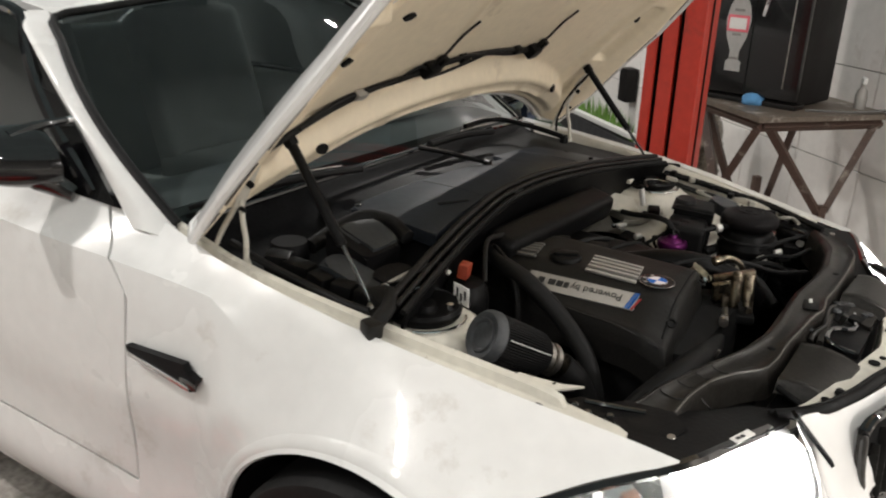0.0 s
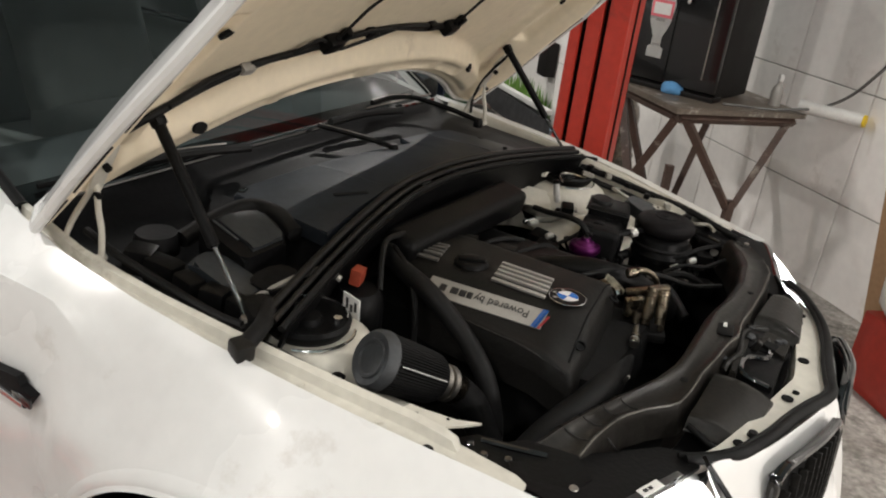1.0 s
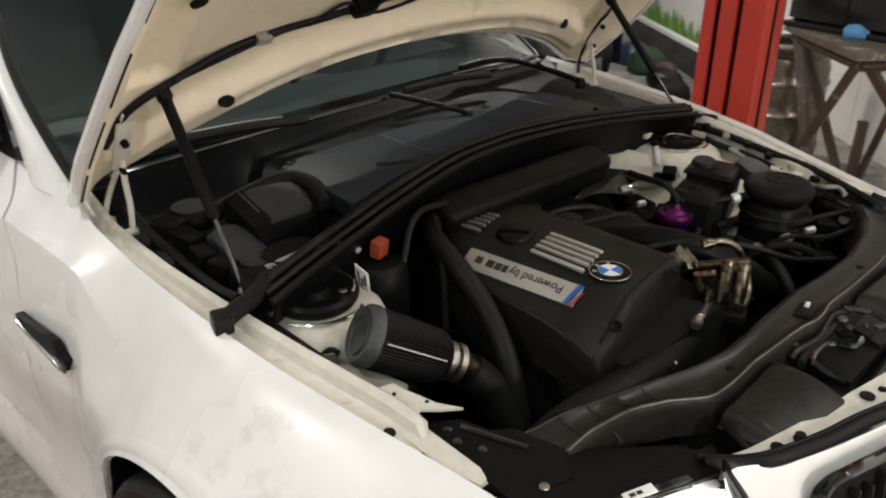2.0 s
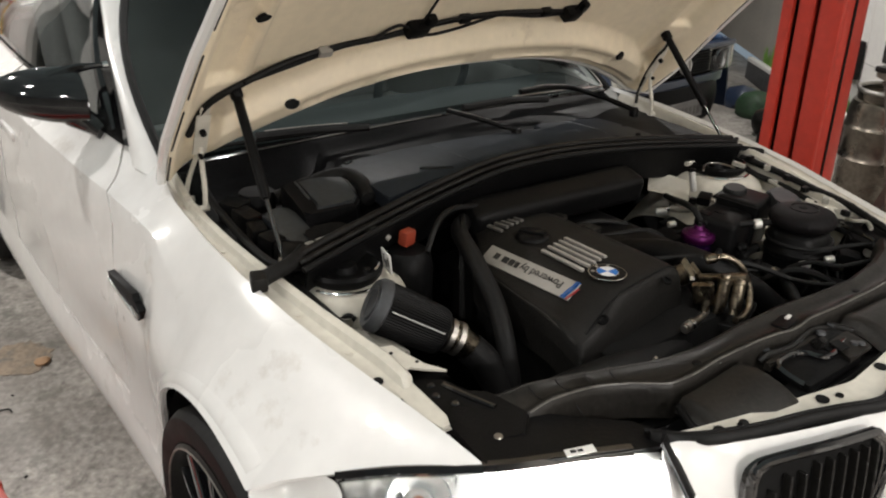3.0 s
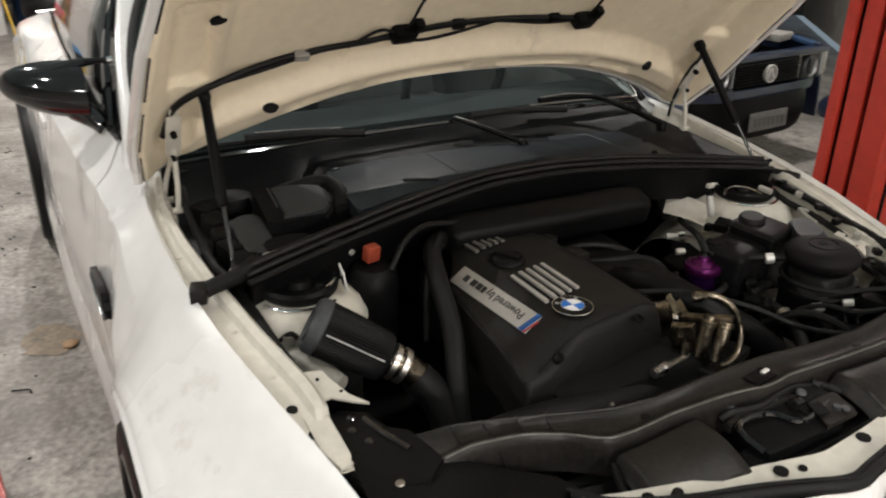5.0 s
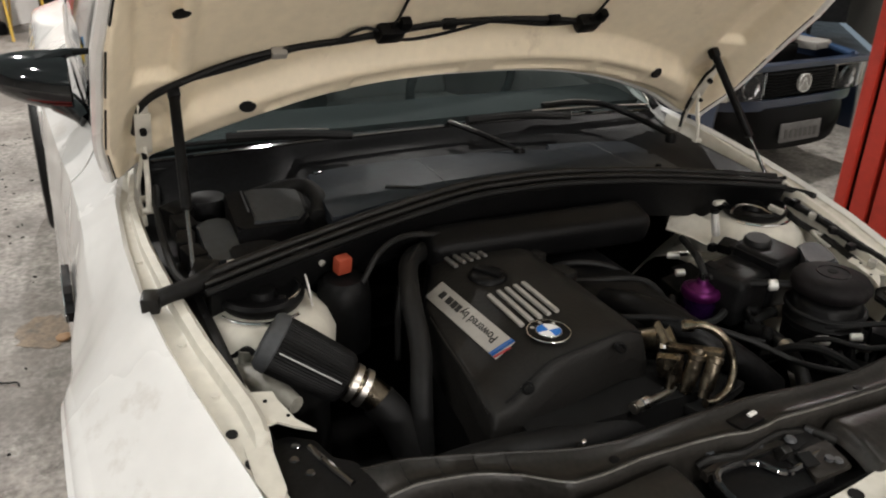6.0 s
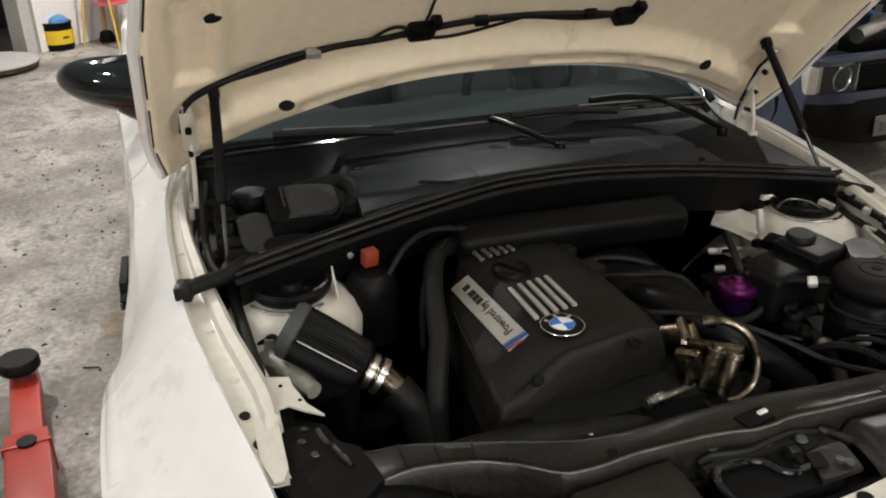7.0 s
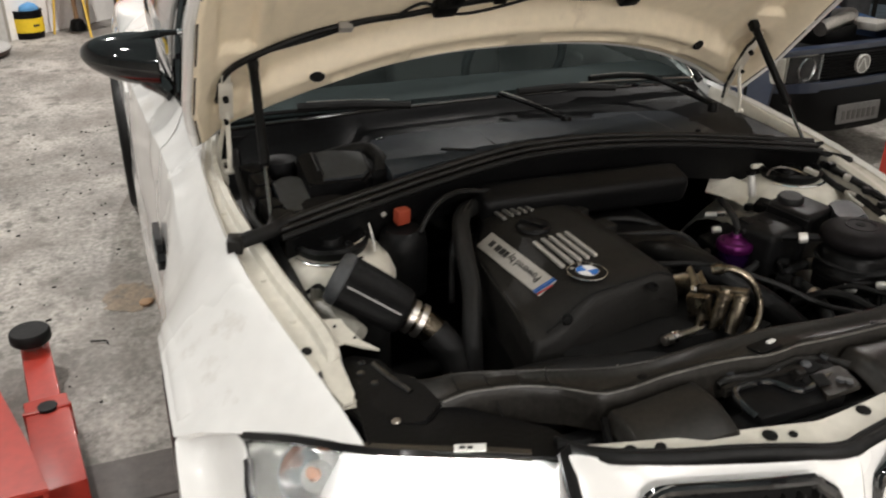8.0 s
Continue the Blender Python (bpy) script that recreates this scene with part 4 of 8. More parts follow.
def hood_disc(u, v, r, material, name, lift=0.0015, long=1.5):
    p, q, w = on_hood(u, v, lift), on_hood(u + 0.02, v, lift), on_hood(u, v + 0.02, lift)
    e1, e2 = (q - p).normalized(), (w - p).normalized()
    n = e1.cross(e2).normalized()
    m = Matrix.Translation(p) @ Matrix((e1, e2, n)).transposed().to_4x4() @ Matrix.Diagonal((long, 1, 1, 1))
    part(name, lathe([(0.0, -0.003), (r, -0.003), (r, 0.003), (0.0, 0.003)], m, 16), material, hood)


for side in (-1, 1):
    hood_disc(side * 0.487, 0.235, 0.011, DARK, "hole")
    hood_disc(side * 0.60, 0.52, 0.010, DARK, "hole")
    hood_disc(side * 0.50, 0.60, 0.010, DARK, "hole", 0.0015, 1.8)
    # Dark strips stand in for the shaded slots along the bonnet's edge.
    for v0, v1 in ((0.06, 0.17), (0.20, 0.33), (0.37, 0.50), (0.56, 0.72)):
        part("edge_strip", tube([on_hood(side * (hood_half(v) - 0.012), v, 0.001) for v in span(v0, v1, 8)], 0.0018, 1, 6), RUBBER, hood)
hood_disc(0.0, 0.250, 0.005, DARK, "hole")

# washer hose and wiring under the bonnet
HOSE = [(-0.668, 0.16), (-0.655, 0.27), (-0.60, 0.325), (-0.50, 0.345), (-0.40, 0.365), (-0.30, 0.372), (-0.228, 0.385), (-0.12, 0.40), (0.0, 0.405), (0.12, 0.40), (0.221, 0.39)]
washer = part("washer_hose", tube([on_hood(u, v, 0.008) for u, v in HOSE], 0.0068, 5, 8), RUBBER, hood, "black washer hose clipped across the underside")
part("washer_wire", tube([on_hood(u + 0.004, v + 0.012 * math.sin(40 * u), 0.012) for u, v in HOSE[2:]], 0.004, 5, 6), RUBBER, washer)
for u in (-0.228, 0.221):
    p = on_hood(u, 0.392, 0.014)
    part("washer_jet", box(p, (0.030, 0.055, 0.034), (0, 45, 8), 0.008), BLACKP, washer)
    part("jet_clip", box(p + Vector((0.012, 0.028, 0.016)), (0.02, 0.022, 0.03), (0, 45, 0), 0.005), BLACKP, washer)
    part("loose_wire", tube([p, on_hood(u + 0.006, 0.44, 0.014), on_hood(u + 0.012, 0.50, 0.010), on_hood(u + 0.03, 0.545, 0.008)], 0.0032, 6, 6), RUBBER, washer)
part("loose_wire", tube([on_hood(-0.345, 0.366, 0.012), on_hood(-0.29, 0.41, 0.012), on_hood(-0.25, 0.40, 0.014), on_hood(-0.20, 0.375, 0.02), on_hood(-0.12, 0.372, 0.014), on_hood(0.0, 0.41, 0.012)], 0.0035, 6, 6), RUBBER, washer)
for u, v in ((-0.44, 0.357), (-0.10, 0.402), (0.14, 0.40)):
    part("hose_clip", box(on_hood(u, v, 0.010), (0.018, 0.030, 0.018), (0, 45, 0), 0.004), SILVER if u < -0.4 else BLACKP, washer)

# gas struts and hinges
for side in (-1, 1):
    low, high = Vector((-0.095, side * 0.662, 0.862)), Vector((-0.32, side * 0.635, 1.13))
    mid = low.lerp(high, 0.36)
    strut = part("gas_strut", cyl(mid, high, 0.0098, None, 14, None, True, 0.003), BLACKP, car, "black gas strut holding the bonnet")
    part("rod", cyl(low, mid, 0.0042, None, 10), STRUT, strut)
    part("ball_joint", lathe([(0.0, 0.012), (0.010, 0.008), (0.013, 0.0), (0.010, -0.008), (0.0, -0.012)], Matrix.Translation(low), 14), STEEL, strut)
    part("ball_joint", box(high, (0.026, 0.022, 0.022), (0, 50, 0), 0.006), BLACKP, strut)
    hinge = part("hinge", tube([(-0.482, side * 0.709, 0.872), (-0.458, side * 0.702, 0.93), (-0.425, side * 0.692, 0.985), (-0.405, side * 0.689, 1.015)], 0.0052, 5, 8), INNER, car, "steel bonnet hinge")
    part("hinge_arm", tube([(-0.393, side * 0.696, 0.882), (-0.394, side * 0.692, 0.93), (-0.402, side * 0.690, 0.965), (-0.405, side * 0.688, 1.01)], 0.0055, 5, 8), INNER, hinge)
    if side > 0:
        part("hinge_cable", tube([(-0.318, 0.648, 1.118), (-0.352, 0.672, 1.085), (-0.372, 0.668, 1.062), (-0.412, 0.680, 1.010), (-0.430, 0.672, 0.955), (-0.425, 0.660, 0.915)], 0.0042, 6, 8), RUBBER, hinge)
    part("hinge_plate", box((-0.388, side * 0.689, 1.040), (0.105, 0.030, 0.006), (0, -60, 0), 0.003), INNER, hinge)
    part("hinge_plate", box((-0.365, side * 0.688, 1.085), (0.05, 0.020, 0.006), (0, -50, 0), 0.003), INNER, hinge)
    part("hinge_hole", cyl((-0.379, side * 0.690, 1.049), (-0.370, side * 0.690, 1.044), 0.0065, None, 12), DARK, hinge)
    part("hinge_hole", cyl((-0.405, side * 0.691, 0.995), (-0.394, side * 0.691, 0.990), 0.0050, None, 12), DARK, hinge)
    if side < 0:
        part("hinge_foot", box((-0.44, side * 0.708, 0.868), (0.13, 0.012, 0.022), (0, 0, 0), 0.003), INNER, hinge)
    for k in (0, 1):
        part("hinge_bolt", cyl((-0.484 + 0.090 * k, side * 0.709, 0.874 + 0.008 * k), (-0.484 + 0.090 * k, side * 0.688, 0.874 + 0.008 * k), 0.0075, None, 8), INNER, hinge)

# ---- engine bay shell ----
# Near-black tub, with the bay's deep shade put into its colour.
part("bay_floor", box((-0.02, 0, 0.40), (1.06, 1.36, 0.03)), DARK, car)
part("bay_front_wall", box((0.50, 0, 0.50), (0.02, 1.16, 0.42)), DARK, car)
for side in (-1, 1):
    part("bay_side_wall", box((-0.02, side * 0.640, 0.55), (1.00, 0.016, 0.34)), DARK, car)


def gutter(x, k):
    """Channel between the wing's edge and the bay: flange, groove, rib and the drop inside."""
    ye, ze = at(x, EDGE_X, EDGE_Y), at(x, EDGE_X, EDGE_Z)
    w = at(x, [-0.586, -0.315, -0.055, 0.142, 0.225, 0.36], [0.030, 0.040, 0.058, 0.066, 0.068, 0.05])
    y = [0.004, 0.006, 0.20, 0.55, 0.64, 0.72, 0.90, 1.0, 1.06, 1.10]
    z = [0.004, 0.016, 0.020, 0.022, 0.020, 0.006, 0.004, 0.010, 0.050, 0.12]
    f = ease(0.280, 0.296, x) if k > 3 else 0.0
    yk, zk = y[k] + (0.55 + 0.03 * (k - 3) - y[k]) * f, z[k] + (0.023 - z[k]) * f
    return (ye - w * yk if k else ye + 0.002, ze - zk)


for side in (-1, 1):
    g = part("wing_gutter", grid(lambda x, k: (x, side * gutter(x, k)[0], gutter(x, k)[1]), span(-0.586 if side < 0 else -0.53, 0.40, 60), list(range(10)), None, 0.003), INNER, car, "cream-toned wing gutter with bolts")
    for x in (-0.20, 0.055, 0.18):
        y, z = gutter(x, 3)
        part("gutter_bolt", cyl((x, side * (y + 0.008), z - 0.004), (x, side * (y + 0.008), z + 0.006), 0.0085, None, 8, None, True, 0.002), INNER, g)
    for x, r in ((0.262, 0.0085), (0.322, 0.0095)):
        part("gutter_hole", lathe([(0.0, 0.0015), (r, 0.0015), (r, -0.002), (0.0, -0.002)], pose(x, side * (at(x, EDGE_X, EDGE_Y) - 0.018), at(x, EDGE_X, EDGE_Z) - 0.017, 0, 8, 0), 14), DARK, g)
    # three-cornered closing plate at the front end
    outline = [(0.168, 0.658), (0.185, 0.606), (0.210, 0.604), (0.232, 0.598), (0.258, 0.592), (0.291, 0.572), (0.274, 0.596), (0.254, 0.618), (0.258, 0.637), (0.384, 0.640), (0.402, 0.648), (0.404, 0.662), (0.360, 0.674), (0.280, 0.672)]
    bm = plate([(x, side * y) for x, y in outline], 0.0, 0.004)
    for v in bm.verts:
        v.co.z += 0.797 - 0.06 * max(0, v.co.x - 0.205)
    pl = part("closing_plate", bm, INNER, g)
    for x, y in ((0.205, 0.622), (0.248, 0.600)):
        part("plate_hole", cyl((x, side * y, 0.794 - 0.06 * (x - 0.205)), (x, side * y, 0.802 - 0.06 * (x - 0.205)), 0.0030, None, 10), DARK, pl)

# strut towers
for side in (-1, 1):
    c = (-0.055, 0.575) if side > 0 else (-0.055, -0.560)
    tower = part("strut_tower", lathe([(0.0, 0.820), (0.066, 0.820), (0.090, 0.815), (0.112, 0.800), (0.126, 0.770), (0.124, 0.735), (0.0, 0.734)], pose(c[0], c[1], 0), 36), INNER, car, "cream-toned strut tower with black top mount")
    # Near-black colour stands in for the shade low in the bay.
    part("tower_leg", lathe([(0.0, 0.733), (0.112, 0.733), (0.112, 0.50), (0.0, 0.50)], pose(c[0], c[1], 0), 28), DARK, tower, "lower part, the bay's shade put into its colour")
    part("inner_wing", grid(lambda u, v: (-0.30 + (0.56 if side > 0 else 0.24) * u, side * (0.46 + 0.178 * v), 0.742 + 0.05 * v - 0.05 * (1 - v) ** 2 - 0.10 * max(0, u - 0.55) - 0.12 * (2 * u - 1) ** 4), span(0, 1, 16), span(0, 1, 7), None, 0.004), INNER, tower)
    mount = part("top_mount", lathe([(0.030, 0.821), (0.066, 0.822), (0.072, 0.830), (0.074, 0.840), (0.068, 0.846), (0.060, 0.842), (0.050, 0.834), (0.026, 0.834), (0.022, 0.846), (0.0, 0.848)], pose(c[0], c[1], 0), 32), BLACKP, tower)
    for k in range(3):
        a = radians(30 + 120 * k)
        part("mount_nut", cyl((c[0] + 0.05 * math.cos(a), c[1] + 0.05 * math.sin(a), 0.830), (c[0] + 0.05 * math.cos(a), c[1] + 0.05 * math.sin(a), 0.847), 0.008, None, 6), CHROME, mount)
    part("mount_ring", tube([(c[0] + 0.066 * math.cos(a), c[1] + 0.066 * math.sin(a), 0.847) for a in span(0.5, 2.6, 12)], 0.0025, 1, 6), CHROME, mount)
    part("mount_ring", tube([(c[0] + 0.080 * math.cos(a), c[1] + 0.080 * math.sin(a), 0.822) for a in span(-1.2, 0.6, 12)], 0.003, 1, 6), CHROME, mount)
    # rubber-clad arm that reaches over the gutter
    if side < 0:
        arm = part("bracket_arm", tube([(-0.034, -0.738, 0.868), (-0.040, -0.712, 0.873), (-0.055, -0.67, 0.875), (-0.085, -0.625, 0.880)], 0.0145, 6, 10), RUBBER, car, "black rubber-clad bracket arm")
        part("bracket_end", box((-0.034, -0.740, 0.868), (0.034, 0.030, 0.030), (0, 8, -18), 0.006), GREYP, arm)
    else:
        arm = part("bracket_arm", slab(lambda u, v: (-0.105 + 0.078 * u - 0.010 * (v - 0.5), 0.642 + 0.096 * u + (0.010 + 0.018 * u) * (v - 0.5), 0.876 - 0.020 * u - 0.016 * (v - 0.5) * u), span(0, 1, 8), span(0, 1, 3), 0.014, 0.004), RUBBER, car, "flat black bracket arm reaching over the wing gutter")
        part("bracket_foot", box((-0.10, 0.632, 0.866), (0.050, 0.040, 0.045), (0, 10, 25), 0.010), BLACKP, arm)
        part("tower_strip", box((-0.094, 0.538, 0.845), (0.012, 0.098, 0.012), (2, 0, 3), 0.003), INNER, tower, "cream strip behind the top mount")
        part("mount_ring", tube([(-0.030, 0.482, 0.844), (-0.050, 0.510, 0.846), (-0.056, 0.545, 0.846), (-0.030, 0.566, 0.845), (0.004, 0.570, 0.842)], 0.0026, 6, 6), STEEL, mount)
        # Pale tab carries a bluish reflection in its colour.
        part("mount_tab", box((0.006, 0.577, 0.852), (0.034, 0.016, 0.012), (0, 12, 30), 0.004), CLOUDY, mount, "pale tab, its reflection put into the colour")
    if side < 0:
        part("bracket_block", box((-0.088, -0.645, 0.872), (0.060, 0.046, 0.034), (0, 10, -25), 0.010), BLACKP, arm)

# ---- scuttle between engine and windscreen ----
SEAL = [(-0.066, -0.655, 0.878), (-0.090, -0.56, 0.889), (-0.117, -0.45, 0.900), (-0.150, -0.29, 0.917), (-0.176, -0.12, 0.932), (-0.182, 0.0, 0.934), (-0.178, 0.12, 0.932), (-0.160, 0.29, 0.922), (-0.132, 0.45, 0.908), (-0.105, 0.56, 0.898), (-0.080, 0.655, 0.888)]
SEAL_Y = [q[1] for q in SEAL]


def seal_x(y):
    return at(y, SEAL_Y, [q[0] for q in SEAL])


def seal_z(y):
    return at(y, SEAL_Y, [q[2] for q in SEAL])


scuttle = part("scuttle_seal", tube([(x, y, z + 0.003) for x, y, z in SEAL], 0.0078, 6, 12), SEALM, car, "long black rubber bulkhead seal")
part("seal_lip", tube([(x + 0.018, y, z - 0.003) for x, y, z in SEAL], 0.0058, 6, 10), SEALM, scuttle)
part("seal_lip", tube([(x + 0.034, y, z - 0.011) for x, y, z in SEAL], 0.0062, 6, 8), RUBBER, scuttle)
part("seal_carrier", grid(lambda y, v: (seal_x(y) + 0.036 - 0.030 * v, y, seal_z(y) - 0.014 - 0.085 * v), span(-0.65, 0.65, 40), span(0, 1, 5), None, 0.006), BLACKP, scuttle)


def scuttle_point(y, v):
    xs, zs = seal_x(y), seal_z(y)
    w = abs(y) / 0.70
    xb, zb = -0.62 + 0.08 * (1 - w * w), 0.925 + 0.03 * (1 - w * w)
    dip = 0.060 * math.sin(math.pi * v) ** 0.6 * ease(-0.36, -0.42, y)
    return (xs - 0.01 + (xb - xs) * v, y, zs + (zb - zs) * v - 0.004 - dip - 0.026 * ease(0.0, 0.06, v) * (1 - ease(0.80, 1.0, v)))


part("scuttle_tray", grid(scuttle_point, span(-0.70, 0.70, 60), span(0, 1, 24), None, 0.008), TRAYM, car, "black plastic scuttle tray")


# long flat intake cover, with a step in its rear edge
def intake_top(y, v):
    xf = seal_x(y) - 0.018
    xr = at(y, [-0.40, -0.365, -0.20, 0.0, 0.205, 0.222, 0.46], [-0.405, -0.417, -0.405, -0.385, -0.356, -0.394, -0.392])
    x = xf + (xr - xf) * v
    y = y + 0.030 * v * ease(-0.30, -0.40, y) - 0.03 * (1 - v) * ease(0.38, 0.46, y)
    return Vector((x, y, 0.912 + 0.020 * (1 - (y / 0.46) ** 2) - 0.006 * v + 0.003 * math.sin(math.pi * v)))


IY = sorted(set(span(-0.40, 0.46, 30) + [0.205, 0.222]))
intake = part("scuttle_cover", slab(intake_top, IY, span(0, 1, 8), 0.030, 0.003), SATIN, car, "long satin black air intake cover, bluish sheen put into its colour", True, 30)
for y in (-0.135, 0.325):
    a, b = intake_top(y, 0.06), intake_top(y + 0.012, 0.94)
    part("cover_joint", tube([a + Vector((0, 0, 0.0006)), a.lerp(b, 0.5) + Vector((0, 0, 0.0022)), b + Vector((0, 0, 0.0006))], 0.0016, 4, 6), CAPGREY, intake)
a, b = intake_top(-0.255, 0.30), intake_top(-0.19, 0.10)
part("cover_slot", box((a + b) / 2 + Vector((0, 0, 0.001)), (0.012, (a - b).length, 0.003), (0, 0, math.degrees(math.atan2(b.y - a.y, b.x - a.x)) - 90), 0.001, None, 1), DARK, intake)
part("cover_clip", box(intake_top(-0.37, 0.96) + Vector((0.002, 0.0, -0.002)), (0.014, 0.022, 0.012), (0, 0, 20), 0.003), GLOSSB, intake)

# flat lid at the cover's far end
lid2 = part("filter_housing_lid", slab(lambda u, v: (-0.285 + 0.135 * u, 0.432 - 0.035 * u + (0.135 - 0.02 * u) * v, 0.917 - 0.012 * u - 0.012 * v), span(0, 1, 6), span(0, 1, 5), 0.022, 0.006), TRAYM, car, "flat black plastic lid beside the intake cover")
part("lid_knob", lathe([(0.0, 0.008), (0.006, 0.007), (0.007, 0.0), (0.0, 0.0)], pose(-0.165, 0.375, 0.921), 12), BLACKP, lid2)

# stepped filter housing in the deep part of the tray
HX0, HX1 = -0.300, -0.192


def housing_top(u, v):
    """u from the rear to the front, v towards the middle."""
    x = HX0 + (HX1 - HX0) * u + 0.022 * v * (1 - u) * ease(0.7, 1, v)
    y = -0.566 + (0.148 - 0.022 * ease(0.72, 1, u)) * v
    return Vector((x - 0.016 * v, y, 0.936 - 0.034 * u - 0.010 * v))


hs = part("filter_housing", slab(housing_top, span(0, 1, 9), span(0, 1, 9), 0.085, 0.006), TRAYM, car, "stepped black plastic cabin filter housing", True, 30)
part("housing_lid", slab(lambda u, v: housing_top(0.06 + 0.86 * u, 0.26 + 0.68 * v) + Vector((0, 0, 0.005)), span(0, 1, 6), span(0, 1, 6), 0.006, 0.003), LIDGREY, hs, "flat satin lid", True, 30)
part("housing_rib", tube([housing_top(u, 0.22) + Vector((0, 0, 0.002)) for u in span(0.04, 0.6, 6)], 0.0022, 2, 6), CAPGREY, hs)
part("housing_step", slab(lambda u, v: (-0.262 + 0.125 * u, -0.628 + 0.060 * v, 0.899 - 0.028 * u + 0.004 * v), span(0, 1, 5), span(0, 1, 4), 0.06, 0.008), LIDGREY, hs, "lower step, bluish sheen put into its colour")
part("housing_step", slab(lambda u, v: (-0.172 + 0.062 * u, -0.590 + 0.095 * v, 0.884 - 0.010 * u), span(0, 1, 4), span(0, 1, 4), 0.05, 0.008), TRAYM, hs)
part("housing_pipe", tube([(-0.215, -0.405, 0.895), (-0.275, -0.388, 0.912), (-0.330, -0.405, 0.918), (-0.352, -0.470, 0.905), (-0.355, -0.555, 0.885)], 0.017, 6, 10), RUBBER, hs, "black air duct bent round the housing")
part("round_cap", lathe([(0.0, 0.010), (0.036, 0.008), (0.040, 0.0), (0.040, -0.03), (0.0, -0.03)], pose(-0.385, -0.585, 0.892)), TRAYM, hs)
for x, y, z, sx, sy, rz in ((-0.300, -0.645, 0.872, 0.060, 0.040, 10), (-0.235, -0.652, 0.866, 0.050, 0.034, -8), (-0.180, -0.648, 0.862, 0.045, 0.038, 15), (-0.125, -0.642, 0.858, 0.050, 0.034, 4), (-0.350, -0.650, 0.880, 0.050, 0.05, 30)):
    part("clutter_block", box((x, y, z), (sx, sy, 0.045), (0, 6, rz), 0.007), BLACKP, hs)
part("gutter_cable", tube([(-0.46, -0.672, 0.905), (-0.38, -0.682, 0.893), (-0.26, -0.690, 0.882), (-0.14, -0.690, 0.868), (-0.09, -0.680, 0.862)], 0.0075, 5, 8), RUBBER, hs)

# wipers parked at the foot of the windscreen
wp = part("wiper", tube([(-0.588, -0.672, 0.950), (-0.548, -0.45, 0.958), (-0.498, -0.235, 0.962)], 0.0055, 6, 8), BLACKP, car, "black windscreen wiper parked along the scuttle")
part("wiper_arm", tube([(-0.555, -0.505, 0.967), (-0.525, -0.37, 0.968), (-0.488, -0.238, 0.964)], 0.0105, 5, 8), RUBBER, wp)
part("blade_edge", tube([(-0.556, -0.480, 0.9772), (-0.532, -0.37, 0.9782), (-0.510, -0.285, 0.9765)], 0.0014, 4, 6), STEEL, wp)
wp = part("wiper", tube([(-0.500, 0.060, 0.968), (-0.492, 0.20, 0.970), (-0.470, 0.335, 0.962)], 0.0100, 6, 8), RUBBER, car, "black windscreen wiper with a bent arm")
part("wiper_arm", tube([(-0.352, 0.118, 0.932), (-0.430, 0.055, 0.955), (-0.500, 0.008, 0.968)], 0.0060, 5, 8), BLACKP, wp)
part("blade_edge", tube([(-0.360, 0.113, 0.9385), (-0.430, 0.057, 0.9605), (-0.498, 0.012, 0.9735)], 0.0013, 4, 6), STEEL, wp)
part("wiper_arm", tube([(-0.545, 0.300, 0.972), (-0.548, 0.400, 0.972), (-0.520, 0.480, 0.966), (-0.430, 0.525, 0.948), (-0.350, 0.562, 0.925)], 0.0078, 6, 8), BLACKP, wp)
part("blade_edge", tube([(-0.545, 0.300, 0.9795), (-0.548, 0.400, 0.9795), (-0.530, 0.470, 0.975)], 0.0013, 4, 6), STEEL, wp)
for x, y, z in ((-0.350, 0.120, 0.928), (-0.348, 0.565, 0.921)):
    part("wiper_pivot", lathe([(0.0, 0.012), (0.010, 0.010), (0.014, 0.0), (0.014, -0.015), (0.0, -0.015)], pose(x, y, z), 16), BLACKP, wp)
part("screen_bead", tube([screen_point(0.012, v) + Vector((0.004, 0, 0.004)) for v in span(0.38, 0.97, 14)] + [screen_point(u, 0.985) + Vector((0.004, 0, 0.003)) for u in span(0.04, 0.22, 5)], 0.0022, 1, 6), STEEL, screen, "bright bead along the glass")
part("screen_trim", tube([screen_point(-0.015, v) + Vector((0.004, 0, 0.004)) for v in span(-0.95, 0.95, 24)], 0.0060, 1, 8), GLOSSB, screen)


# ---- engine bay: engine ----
# Dark filler mass; shade below the engine cover is put into colour.
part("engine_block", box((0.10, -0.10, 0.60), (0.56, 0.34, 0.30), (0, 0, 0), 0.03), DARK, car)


def cover_z(x, y):
    z = 0.842 - 0.05 * ease(-0.19, -0.30, y) - 0.022 * ease(-0.06, 0.01, y)
    return z - 0.030 * ease(0.27, 0.36, x) - 0.012 * ease(-0.02, -0.14, x)


def cover_point(u, v):
    """u from the rear to the front, v from the right to the left."""
    x0 = -0.145 + 0.490 * u
    yr = at(x0, [-0.145, -0.05, 0.02, 0.30, 0.38], [-0.205, -0.25, -0.295, -0.325, -0.315])
    yl = at(x0, [-0.145, -0.06, 0.08, 0.30, 0.38], [-0.090, -0.020, 0.004, 0.004, -0.014])
    y = yr + (yl - yr) * v
    x = x0 - 0.042 * u * v
    e = min(u * 0.52, (1 - u) * 0.52, v * 0.3, (1 - v) * 0.3)
    return Vector((x, y, cover_z(x, y) - 0.045 * (1 - ease(-0.004, 0.016, e)) ** 2))


